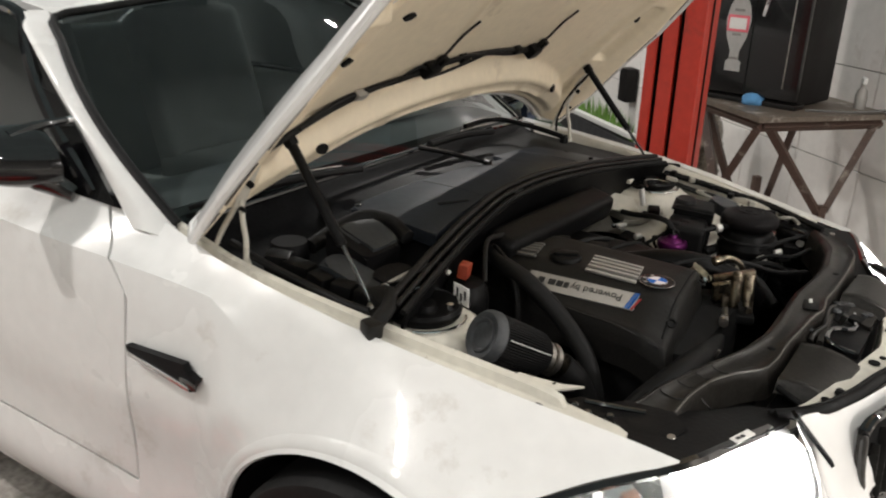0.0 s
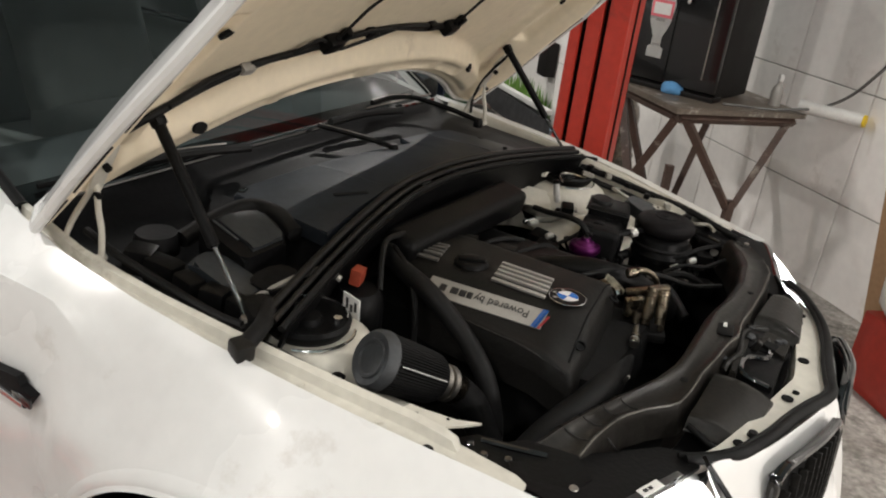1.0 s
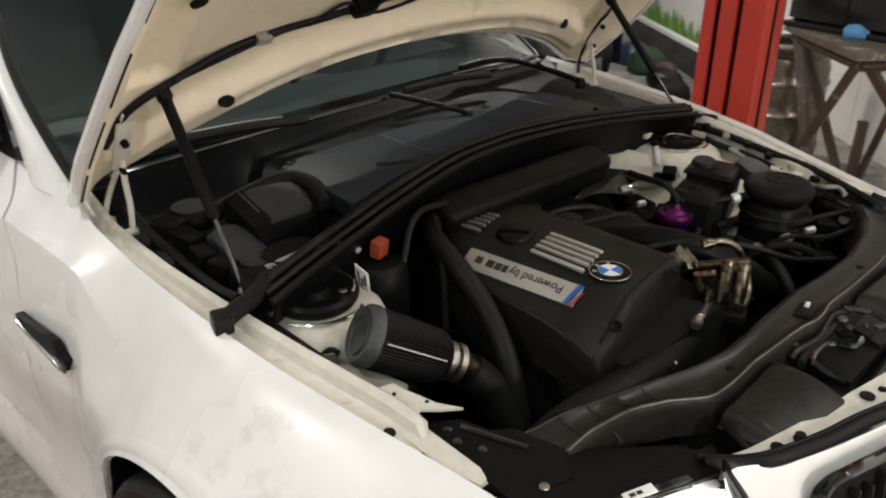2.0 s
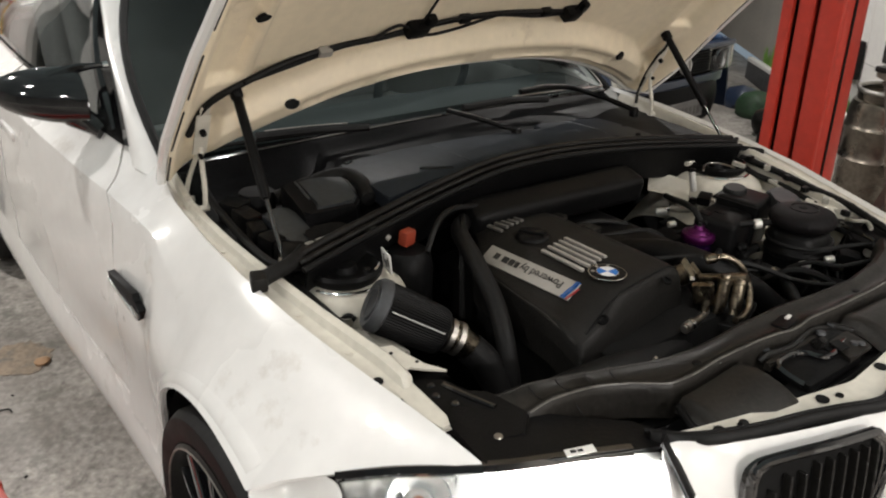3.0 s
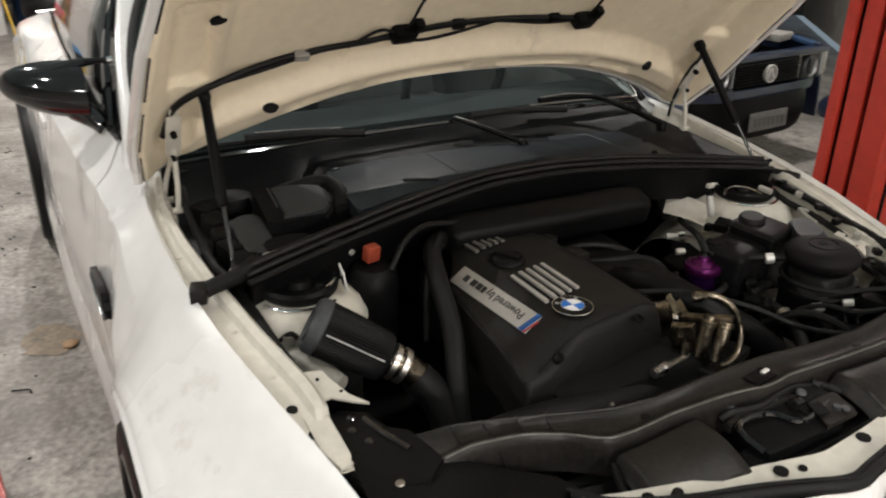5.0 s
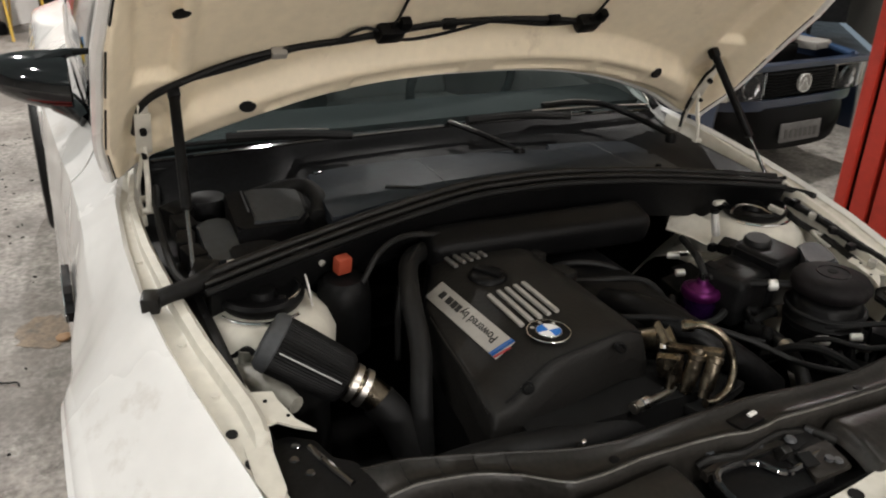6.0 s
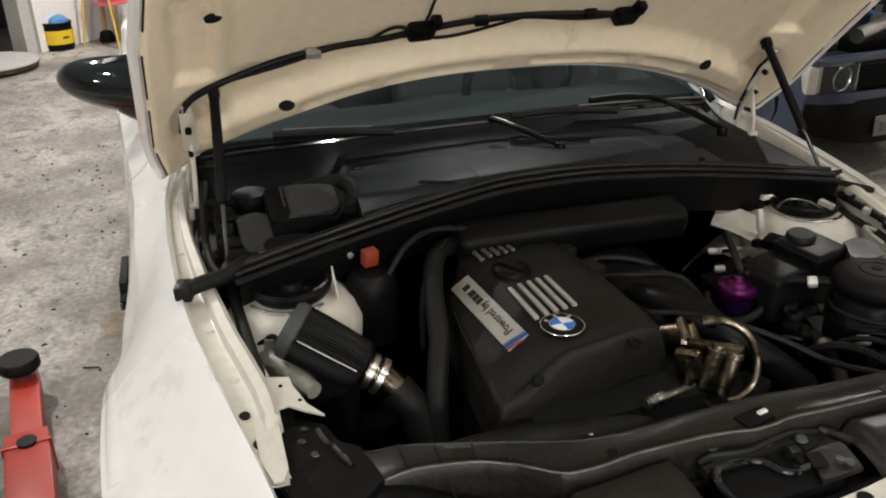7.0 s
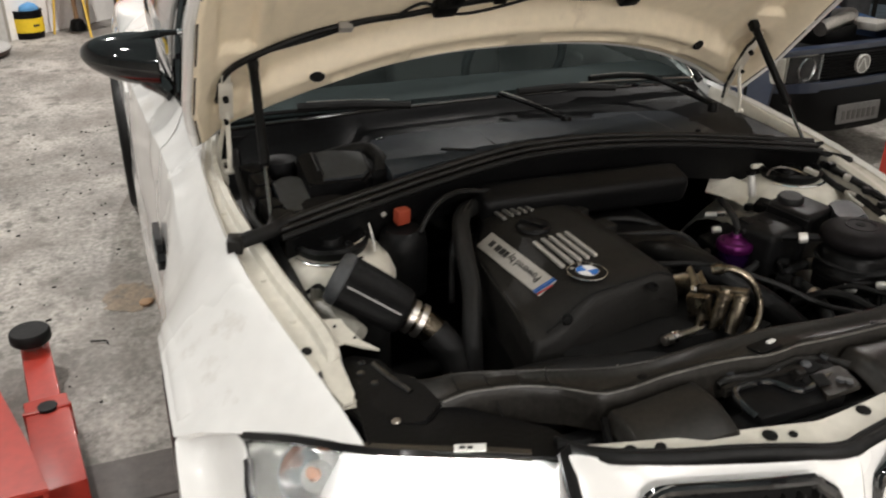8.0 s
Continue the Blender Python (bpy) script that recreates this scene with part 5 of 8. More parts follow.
fine = sorted(set(span(0, 0.06, 6) + span(0.06, 0.94, 26) + span(0.94, 1, 6)))
cover = part("engine_cover", grid(cover_point, fine, fine, None, 0.01), COVERP, car, "matt black plastic engine cover with pale bars", True, 50)
part("cover_skirt", grid(lambda u, v: (cover_point(1, v) if u < 0.5 else cover_point(1, v) + Vector((0.004, 0, -0.035))), [0, 1], span(0, 1, 14), None, 0.006), COVERP, cover)
part("cover_skirt", grid(lambda u, v: (cover_point(v, 0) if u < 0.5 else cover_point(v, 0) + Vector((0.0, -0.006, -0.045))), [0, 1], span(0, 1, 14), None, 0.006), COVERP, cover)


def cover_frame(x, y, rz=0.0, lift=0.0):
    """A pose lying on the cover at x, y."""
    d = 0.01
    n = Vector((-(cover_z(x + d, y) - cover_z(x - d, y)) / (2 * d), -(cover_z(x, y + d) - cover_z(x, y - d)) / (2 * d), 1)).normalized()
    a = Vector((math.cos(radians(rz)), math.sin(radians(rz)), 0))
    a = (a - a.dot(n) * n).normalized()
    b = n.cross(a)
    return Matrix.Translation(Vector((x, y, cover_z(x, y))) + lift * n) @ Matrix((a, b, n)).transposed().to_4x4()


for rows, x0, x1, name in (((-0.203, -0.184, -0.165, -0.146, -0.127), 0.101, 0.215, "cover_bar"), ((-0.205, -0.188, -0.171, -0.154, -0.137), -0.080, -0.018, "cover_bar")):
    for k, y in enumerate(rows):
        cut = 0.016 * (4 - k) / 4
        xm = (x0 + x1) / 2 + cut
        part(name, shifted(box((0, 0, 0), (x1 - x0, 0.0085, 0.006), (0, 0, 0), 0.002), cover_frame(xm - 0.008, y, 0, 0.004)), SILVER if x0 > 0 else BARGREY, cover, "pale grey bar" if x0 > 0 else "dull grey bar")
part("oil_cap", shifted(lathe([(0.0, 0.010), (0.022, 0.010), (0.031, 0.008), (0.035, 0.004), (0.036, 0.0), (0.0, 0.0)], None, 28), cover_frame(0.045, -0.172, 0, 0.001)), BLACKP, cover, "round black oil filler cap")
part("oil_cap_grip", shifted(box((0, 0, 0.013), (0.056, 0.020, 0.008), (0, 0, 0), 0.004), cover_frame(0.045, -0.172, 30, 0.0)), BLACKP, cover)
for x, y in ((0.321, -0.248), (0.318, -0.078)):
    part("cover_screw", shifted(lathe([(0.0, -0.001), (0.006, -0.001), (0.0065, 0.002), (0.010, 0.0025), (0.011, 0.0), (0.0, -0.002)], None, 18), cover_frame(x, y, 0, 0.001)), BLACKP, cover)

groove = [cover_frame(0.318 - 0.030 * q, -0.285 + 0.27 * q, 0, 0.0005).translation for q in span(0, 1, 10)]
part("cover_groove", tube(groove, 0.0022, 2, 6), DARK, cover)
part("cover_edge", tube([cover_frame(x, y, 0, -0.002).translation for x, y in ((0.06, -0.292), (0.15, -0.303), (0.24, -0.312), (0.325, -0.315))], 0.0022, 4, 6), GREYP, cover)
for x, y, rz in ((-0.045, -0.018, 20), (0.045, -0.004, 8)):
    part("cover_lug", box((x, y, 0.818), (0.045, 0.030, 0.024), (0, 0, rz), 0.006), COVERP, cover)

# emblem: quartered disc in a black ring with a bright rim
em = cover_frame(0.257, -0.176, 0, 0.002)
badge = part("emblem", shifted(lathe([(0.0, 0.003), (0.034, 0.003), (0.036, 0.0), (0.0, 0.0)], None, 40), em), BLACKP, cover, "round emblem, quartered in blue and white")
part("emblem_rim", shifted(tube([(0.0352 * math.cos(a), 0.0352 * math.sin(a), 0.002) for a in span(0, 2 * math.pi, 41)], 0.0010, 1, 6), em), CHROME, badge)
part("emblem_rim", shifted(tube([(0.0208 * math.cos(a), 0.0208 * math.sin(a), 0.0036) for a in span(0, 2 * math.pi, 41)], 0.0006, 1, 6), em), CHROME, badge)
for k in range(4):
    bm = bmesh.new()
    c = bm.verts.new((0, 0, 0.0042))
    arc = [bm.verts.new((0.020 * math.cos(a), 0.020 * math.sin(a), 0.0042)) for a in [radians(90 * k + 90 * i / 10) for i in range(11)]]
    for p, q in zip(arc, arc[1:]):
        bm.faces.new((c, p, q))
    part("emblem_quarter", shifted(bm, em), BADGEW if k % 2 else BADGEB, badge, "white quarter" if k % 2 else "blue quarter", False)
for a in (228, 180, 132):
    r = radians(a)
    part("emblem_mark", shifted(box((0.0268 * math.cos(r), 0.0268 * math.sin(r), 0.0036), (0.0070, 0.0060, 0.0012), (0, 0, a), 0.0004, None, 1), em), SILVER, badge)

# lettered strip with its three-coloured end
sf = cover_frame(0.122, -0.2500, 3.6, 0.0025)
strip = part("badge_strip", shifted(box((0, 0, 0), (0.245, 0.042, 0.004), (0, 0, 0), 0.0015), sf), SILVER, cover, "brushed silver strip with dark lettering")


def lettering(text, size, m, material, parent, name="lettering"):
    cu = bpy.data.curves.new(name, "FONT")
    cu.body, cu.size, cu.extrude, cu.align_x, cu.align_y = text, size, 0.0004, "LEFT", "CENTER"
    tmp = bpy.data.objects.new(name, cu)
    me = bpy.data.meshes.new_from_object(tmp)
    bpy.data.objects.remove(tmp)
    me.transform(m)
    me.materials.clear()
    me.materials.append(material)
    ob = new(name, me)
    ob.parent = parent
    ob.matrix_parent_inverse = Matrix.Translation(-parent.location)
    return ob


lettering("Powered by", 0.0235, sf @ pose(0.092, 0.002, 0.0026, 0, 0, 180), INK, strip)
for x, w in ((-0.032, 0.011), (-0.047, 0.014), (-0.065, 0.016), (-0.090, 0.014)):
    part("strip_bar", shifted(box((x, 0.002, 0.0024), (w, 0.0145, 0.0012), (0, 0, 0), 0.0003, None, 1), sf), INK, strip)
for k, (m, w) in enumerate(((STRIPEB, 0.006), (BADGEB, 0.005), (STRIPER, 0.005))):
    bm = bmesh.new()
    x = 0.103 + 0.0065 * k
    q = [bm.verts.new(v) for v in ((x, -0.021, 0.0028), (x + w, -0.021, 0.0028), (x + w + 0.010, 0.021 - 0.012 * (k == 2), 0.0028), (x + 0.010, 0.021 - 0.012 * (k == 2), 0.0028))]
    bm.faces.new(q)
    bmesh.ops.solidify(bm, geom=bm.faces[:], thickness=0.001)
    part("strip_stripe", shifted(bm, sf), m, strip, ("light blue", "dark blue", "red")[k] + " slanted stripe", False)

# ---- hoses, filter and fittings on the right ----
part("breather_hose", tube([(-0.13, -0.20, 0.835), (-0.07, -0.275, 0.843), (0.04, -0.322, 0.832), (0.13, -0.342, 0.785), (0.20, -0.370, 0.735), (0.232, -0.378, 0.66), (0.235, -0.37, 0.58)], 0.0185, 8, 12), RUBBER, car, "thick black rubber hose")
part("thin_hose", tube([(-0.09, -0.25, 0.86), (-0.02, -0.305, 0.85), (0.02, -0.335, 0.80), (0.03, -0.34, 0.70)], 0.006, 8, 8), RUBBER, car)
part("charge_pipe", tube([(0.30, -0.47, 0.62), (0.335, -0.405, 0.690), (0.372, -0.30, 0.726), (0.374, -0.18, 0.716), (0.345, -0.04, 0.702), (0.285, 0.05, 0.705), (0.17, 0.09, 0.735)], 0.029, 8, 14), RUBBER, car, "fat black charge hose across the engine's front")
part("pipe_tab", box((0.405, -0.20, 0.737), (0.006, 0.008, 0.02), (0, 20, 10), 0.002), STEEL, car)

cap_c, end_c = Vector((0.098, -0.588, 0.836)), Vector((0.168, -0.452, 0.752))
axis = (end_c - cap_c).normalized()
fm = Matrix.Translation(cap_c) @ axis.to_track_quat("Z", "Y").to_matrix().to_4x4()
L = 0.138
bm = bmesh.new()
N = 120
rings = []
for r, z in ((0.043, 0.010), (0.0485, 0.016), (0.0475, 0.06), (0.0455, 0.10), (0.0435, L - 0.010), (0.040, L - 0.002), (0.030, L + 0.004)):
    rings.append([bm.verts.new(((r - (0.0014 if k % 2 else 0) * (0.012 < z < L - 0.005)) * math.cos(2 * math.pi * k / N), (r - (0.0014 if k % 2 else 0) * (0.012 < z < L - 0.005)) * math.sin(2 * math.pi * k / N), z)) for k in range(N)])
for a, b in zip(rings, rings[1:]):
    for k in range(N):
        bm.faces.new((a[k], a[(k + 1) % N], b[(k + 1) % N], b[k]))
filt = part("air_filter", shifted(bm, fm), BLACKP, car, "dark pleated cone air filter with rubber end cap", True, 20)
part("filter_cap", shifted(lathe([(0.0, -0.004), (0.024, -0.004), (0.027, -0.008), (0.031, -0.008), (0.033, -0.004), (0.043, -0.006), (0.049, 0.002), (0.050, 0.014), (0.047, 0.018), (0.0, 0.018)], None, 40), fm), CAPGREY, filt, "round grey rubber end cap")
line_side = Vector((0.90, -0.27, 0.33))
line_side = (line_side - line_side.dot(axis) * axis).normalized()
# Thin pale line from the cap to the narrow end.
part("filter_seam", tube([cap_c + 0.022 * axis + 0.0490 * line_side, cap_c + (L - 0.010) * axis + 0.0440 * line_side], 0.0009, 1, 6), LABELW, filt, "pale line along the filter")
for z in (L + 0.006, L + 0.024):
    part("filter_clamp", shifted(lathe([(0.0290, z), (0.0320, z + 0.001), (0.0320, z + 0.011), (0.0290, z + 0.012)], None, 36), fm), STEEL, filt, "steel hose clamp")
part("clamp_screw", shifted(box((0.034, 0, L + 0.012), (0.010, 0.018, 0.010), (0, 0, 0), 0.002), fm), STEEL, filt)
ip = cap_c + (L + 0.002) * axis
part("intake_pipe", tube([ip, ip + 0.03 * axis, ip + 0.07 * axis + Vector((0.0, 0, -0.012))], 0.0275, 6, 20), BRASSY, filt, "oily metal intake pipe")
part("intake_hose", tube([ip + 0.055 * axis + Vector((0, 0, -0.008)), ip + 0.09 * axis + Vector((0.010, 0, -0.03)), ip + 0.115 * axis + Vector((0.03, 0.0, -0.09))], 0.0300, 6, 20), RUBBER, filt)
neck = part("filler_neck", tube([(0.020, -0.632, 0.742), (0.060, -0.618, 0.752), (0.105, -0.596, 0.757), (0.165, -0.566, 0.752)], 0.022, 5, 12, None, 0.0, lambda q: 0.012 + 0.014 * math.sin(math.pi * (0.15 + 0.80 * q))), CLOUDY, filt, "cloudy plastic filler neck under the filter")
part("neck_post", tube([(0.050, -0.618, 0.752), (0.046, -0.615, 0.775), (0.044, -0.613, 0.793)], 0.0130, 4, 10), CLOUDY, neck)
part("neck_strap", tube([(0.030, -0.640, 0.775), (0.040, -0.628, 0.785), (0.048, -0.612, 0.797), (0.056, -0.602, 0.790)], 0.005, 4, 6), RUBBER, neck)

can = part("expansion_bottle", lathe([(0.0, 0.70), (0.048, 0.70), (0.050, 0.80), (0.046, 0.826), (0.036, 0.838), (0.0, 0.840)], pose(-0.060, -0.410, 0)), BLACKP, car, "black canister with an orange square cap")
part("square_cap", box((-0.064, -0.410, 0.862), (0.022, 0.029, 0.032), (0, 8, 14), 0.004), ORANGE, can, "orange square cap")
part("canister_hose", tube([(-0.03, -0.385, 0.835), (-0.06, -0.34, 0.875), (-0.09, -0.28, 0.885), (-0.10, -0.20, 0.872)], 0.006, 8, 8), RUBBER, can)
tag_m = pose(-0.020, -0.486, 0.846, 8, 6, -8)
tag = part("data_tag", shifted(box((0, 0, 0), (0.040, 0.003, 0.044), (0, 0, 0), 0.001, None, 1), tag_m), LABELW, car, "small white tag with dark slots")
for x, z, w, h in ((-0.009, 0.003, 0.005, 0.022), (0.001, -0.004, 0.005, 0.016), (0.011, 0.003, 0.005, 0.020)):
    part("tag_bar", shifted(box((x, -0.0020, z), (w, 0.0012, h), (0, 0, 0), 0, None, 1), tag_m), INK, tag)
part("sensor_plug", box((-0.105, -0.455, 0.868), (0.03, 0.025, 0.03), (0, 0, 20), 0.006), BLACKP, car)
part("brake_pipe", tube([(-0.13, -0.60, 0.868), (-0.115, -0.52, 0.880), (-0.105, -0.46, 0.878), (-0.08, -0.44, 0.86)], 0.006, 8, 8), SILVER, car)
part("foam_block", box((0.02, -0.655, 0.80), (0.30, 0.018, 0.05), (0, 6, 3), 0.008), RUBBER, car)
chain = part("perforated_strip", tube([(x, -(at(x, EDGE_X, EDGE_Y) - 0.083), at(x, EDGE_X, EDGE_Z) - 0.045) for x in span(0.06, 0.20, 6)], 0.006, 3, 6), INNER, car)
for x in span(0.07, 0.19, 6):
    part("strip_hole", cyl((x, -(at(x, EDGE_X, EDGE_Y) - 0.083), at(x, EDGE_X, EDGE_Z) - 0.05), (x, -(at(x, EDGE_X, EDGE_Y) - 0.083), at(x, EDGE_X, EDGE_Z) - 0.0375), 0.003, None, 8), DARK, chain)

# ---- bulkhead side ----
duct = part("cable_duct", box((-0.090, 0.02, 0.842), (0.085, 0.50, 0.070), (0, 14, -3), 0.025, None, 4), BLACKP, car, "black plastic cable duct along the bulkhead")
part("coil_cover", box((0.06, 0.10, 0.74), (0.34, 0.15, 0.10), (0, 0, 0), 0.03, None, 3), BLACKP, car)
for k in range(2):
    part("loom", tube([(-0.06 + 0.06 * k, 0.0, 0.775), (-0.02 + 0.06 * k, 0.07, 0.800 - 0.012 * k), (0.02 + 0.06 * k, 0.15 + 0.02 * k, 0.785), (0.05 + 0.07 * k, 0.23, 0.71)], 0.0065, 6, 8), RUBBER, car)

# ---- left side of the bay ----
part("inner_wing_slope", grid(lambda u, v: (-0.075 + 0.195 * u, 0.500 - (0.075 + 0.085 * u) * v, 0.778 - 0.060 * v ** 1.3 - 0.02 * u - 0.008 * math.sin(9 * u) * v), span(0, 1, 16), span(0, 1, 10), None, 0.004), INNER, car, "cream-toned slope of the inner wing")
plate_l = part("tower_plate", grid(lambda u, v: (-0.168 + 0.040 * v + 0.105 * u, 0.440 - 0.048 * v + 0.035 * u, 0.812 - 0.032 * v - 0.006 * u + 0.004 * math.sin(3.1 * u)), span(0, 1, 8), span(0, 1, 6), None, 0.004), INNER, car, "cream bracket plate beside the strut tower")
part("plate_fold", tube([(-0.120, 0.455, 0.808), (-0.098, 0.435, 0.795), (-0.085, 0.415, 0.775)], 0.0035, 4, 6), INNER, plate_l)
sens = part("sensor", cyl((-0.018, 0.437, 0.800), (-0.0285, 0.432, 0.851), 0.0088, None, 14, None, True, 0.002), BRIGHTM, car, "bright metal sensor with black plug")
part("sensor_collar", cyl((-0.0285, 0.432, 0.851), (-0.030, 0.431, 0.860), 0.0110, None, 14, None, True, 0.003), BLACKP, sens)
part("sensor_plug", box((0.010, 0.447, 0.786), (0.034, 0.040, 0.024), (10, 0, 25), 0.006), BLACKP, sens)
part("sensor_plug", box((-0.004, 0.418, 0.782), (0.016, 0.020, 0.018), (0, 0, 10), 0.005), BLACKP, sens)
part("plug_hole", cyl((0.028, 0.452, 0.786), (0.034, 0.455, 0.788), 0.008, None, 12), STEEL, sens)
part("vacuum_nipple", cyl((-0.078, 0.372, 0.742), (-0.060, 0.408, 0.746), 0.0065, None, 12, None, True, 0.002), CHROME, car, "small chrome hose nipple")
part("vacuum_hose", tube([(-0.060, 0.408, 0.746), (-0.020, 0.425, 0.752), (0.005, 0.438, 0.768), (0.008, 0.442, 0.782)], 0.0085, 6, 8), CLOUDY, car, "pale vacuum hose")
VX0, VY0 = 0.134, 0.264
valve = part("blow_off_valve", lathe([(0.0, 0.716), (0.030, 0.716), (0.032, 0.730), (0.032, 0.762), (0.0, 0.762)], pose(VX0, VY0, 0), 36), VIOLET, car, "purple anodised blow-off valve", True, 35)
part("valve_cap", lathe([(0.0, 0.762), (0.036, 0.762), (0.0385, 0.767), (0.0385, 0.774), (0.036, 0.780), (0.030, 0.783), (0.026, 0.7815), (0.021, 0.787), (0.013, 0.790), (0.011, 0.797), (0.0, 0.798)], pose(VX0, VY0, 0), 36), PURPLE, valve, "bright purple ridged cap", True, 35)
part("valve_nipple", cyl((VX0, VY0, 0.793), (VX0 - 0.001, VY0 + 0.002, 0.812), 0.0072, None, 12, None, True, 0.002), CHROME, valve)
part("valve_spout", cyl((VX0 + 0.004, VY0 + 0.010, 0.800), (VX0 + 0.002, VY0 + 0.036, 0.808), 0.0062, None, 10), RUBBER, valve)
part("valve_hose", tube([(VX0, VY0 + 0.002, 0.806), (0.110, 0.270, 0.826), (0.060, 0.300, 0.820), (-0.005, 0.345, 0.800), (-0.055, 0.375, 0.790)], 0.0075, 8, 8), RUBBER, valve)
part("valve_base", lathe([(0.0, 0.66), (0.040, 0.66), (0.041, 0.70), (0.034, 0.716), (0.0, 0.716)], pose(VX0, VY0, 0)), BLACKP, valve)
part("valve_loop", tube([(VX0 + 0.052 * math.cos(a), VY0 + 0.052 * math.sin(a), 0.735 + 0.010 * math.sin(2 * a)) for a in span(-2.4, 1.0, 14)] + [(0.175, 0.318, 0.775), (0.185, 0.322, 0.795)], 0.0080, 2, 8), RUBBER, valve, "black hose looped round the valve")
part("loop_clamp", cyl((0.182, 0.316, 0.790), (0.190, 0.328, 0.804), 0.0105, None, 14, None, True, 0.002), STEEL, valve)
part("loop_pipe", tube([(0.190, 0.328, 0.803), (0.215, 0.362, 0.808), (0.235, 0.400, 0.806), (0.255, 0.430, 0.798)], 0.0085, 6, 8), BLACKP, valve)

res = part("reservoir", box((0.126, 0.434, 0.775), (0.105, 0.105, 0.125), (0, 4, 14), 0.014, None, 3), BLACKP, car, "black plastic fluid reservoir in two steps")
part("reservoir_step", box((0.142, 0.338, 0.765), (0.100, 0.115, 0.100), (0, 3, 14), 0.016, None, 3), BLACKP, res)
part("reservoir_lid", lathe([(0.0, 0.012), (0.024, 0.011), (0.028, 0.006), (0.028, -0.008), (0.0, -0.008)], pose(0.106, 0.424, 0.840, 4, 4, 0), 24), RUBBER, res)
part("reservoir_rib", box((0.126, 0.434, 0.828), (0.110, 0.110, 0.006), (0, 4, 14), 0.002), TRAYM, res)
for k in range(3):
    part("reservoir_lug", box((0.122 + 0.014 * k, 0.296 + 0.040 * k, 0.812 - 0.003 * k), (0.030, 0.026, 0.018), (0, 8, 14), 0.006), BLACKP, res)
part("dusty_lid", slab(lambda u, v: (0.146 + 0.068 * u + 0.006 * v, 0.494 - 0.042 * u + (0.052 + 0.028 * u) * v, 0.842 - 0.010 * u), span(0, 1, 4), span(0, 1, 4), 0.03, 0.006), CAPGREY, car, "dusty blue-grey box lid beside the reservoir")
TX, TY = 0.272, 0.452
tank = part("coolant_tank", lathe([(0.0, 0.64), (0.066, 0.64), (0.070, 0.70), (0.070, 0.735), (0.074, 0.739), (0.074, 0.748), (0.070, 0.752), (0.066, 0.784), (0.060, 0.794), (0.052, 0.797), (0.0, 0.797)], pose(TX, TY, 0), 36), BLACKP, car, "black coolant tank with a broad round cap")
cap = part("tank_cap", lathe([(0.0, 0.840), (0.030, 0.842), (0.050, 0.840), (0.066, 0.834), (0.073, 0.825), (0.074, 0.816), (0.070, 0.806), (0.056, 0.798), (0.0, 0.797)], pose(TX, TY, 0, 0, 0, 0), 40), CAPDARK, tank, "broad round grey cap")
part("cap_ring", tube([(TX + 0.030 * math.cos(a), TY + 0.030 * math.sin(a), 0.8418) for a in span(0, 2 * math.pi, 25)], 0.0016, 1, 6), BLACKP, cap)
part("cap_dimple", lathe([(0.0, 0.0012), (0.009, 0.0012), (0.010, 0.0), (0.0, 0.0)], pose(TX - 0.006, TY + 0.004, 0.8405), 16), DARK, cap)
part("tank_ring", tube([(TX + 0.072 * math.cos(a), TY + 0.072 * math.sin(a), 0.770) for a in span(0, 2 * math.pi, 33)], 0.0045, 1, 8), RUBBER, tank)
part("tank_spout", tube([(TX - 0.060, TY - 0.030, 0.735), (TX - 0.075, TY - 0.065, 0.728), (TX - 0.070, TY - 0.110, 0.720)], 0.011, 5, 10), RUBBER, tank)
part("spout_clamp", cyl((TX - 0.061, TY - 0.032, 0.735), (TX - 0.068, TY - 0.048, 0.732), 0.0125, None, 14), STEEL, tank)
part("fuse_box", box((0.385, 0.590, 0.752), (0.13, 0.070, 0.06), (0, 6, -14), 0.015, None, 3), BLACKP, car, "black fuse box by the wing")
part("wing_loom", tube([(-0.05, 0.668, 0.842), (0.06, 0.668, 0.832), (0.16, 0.655, 0.822), (0.26, 0.645, 0.812), (0.34, 0.625, 0.80), (0.43, 0.60, 0.785)], 0.0085, 8, 8, None, 0.12), RUBBER, car, "black corrugated wiring loom")
part("wing_loom", tube([(-0.10, 0.655, 0.862), (0.0, 0.640, 0.822), (0.10, 0.648, 0.805), (0.22, 0.628, 0.79)], 0.0075, 8, 8, None, 0.12), RUBBER, car)
part("loom", tube([(0.28, 0.30, 0.70), (0.34, 0.33, 0.745), (0.38, 0.38, 0.73), (0.42, 0.44, 0.68)], 0.009, 6, 8), RUBBER, car)
for a, b, r in (((0.330, 0.372, 0.742), (0.338, 0.394, 0.742), 0.0095), ((0.352, 0.432, 0.748), (0.365, 0.448, 0.752), 0.0080), ((0.215, 0.352, 0.806), (0.224, 0.366, 0.809), 0.0110), ((0.020, 0.300, 0.752), (0.028, 0.318, 0.754), 0.0080), ((-0.045, 0.330, 0.760), (-0.030, 0.352, 0.762), 0.0075)):
    part("hose_clamp", cyl(a, b, r, None, 14, None, True, 0.0015), BRIGHTM, car, "bright steel hose clamp")
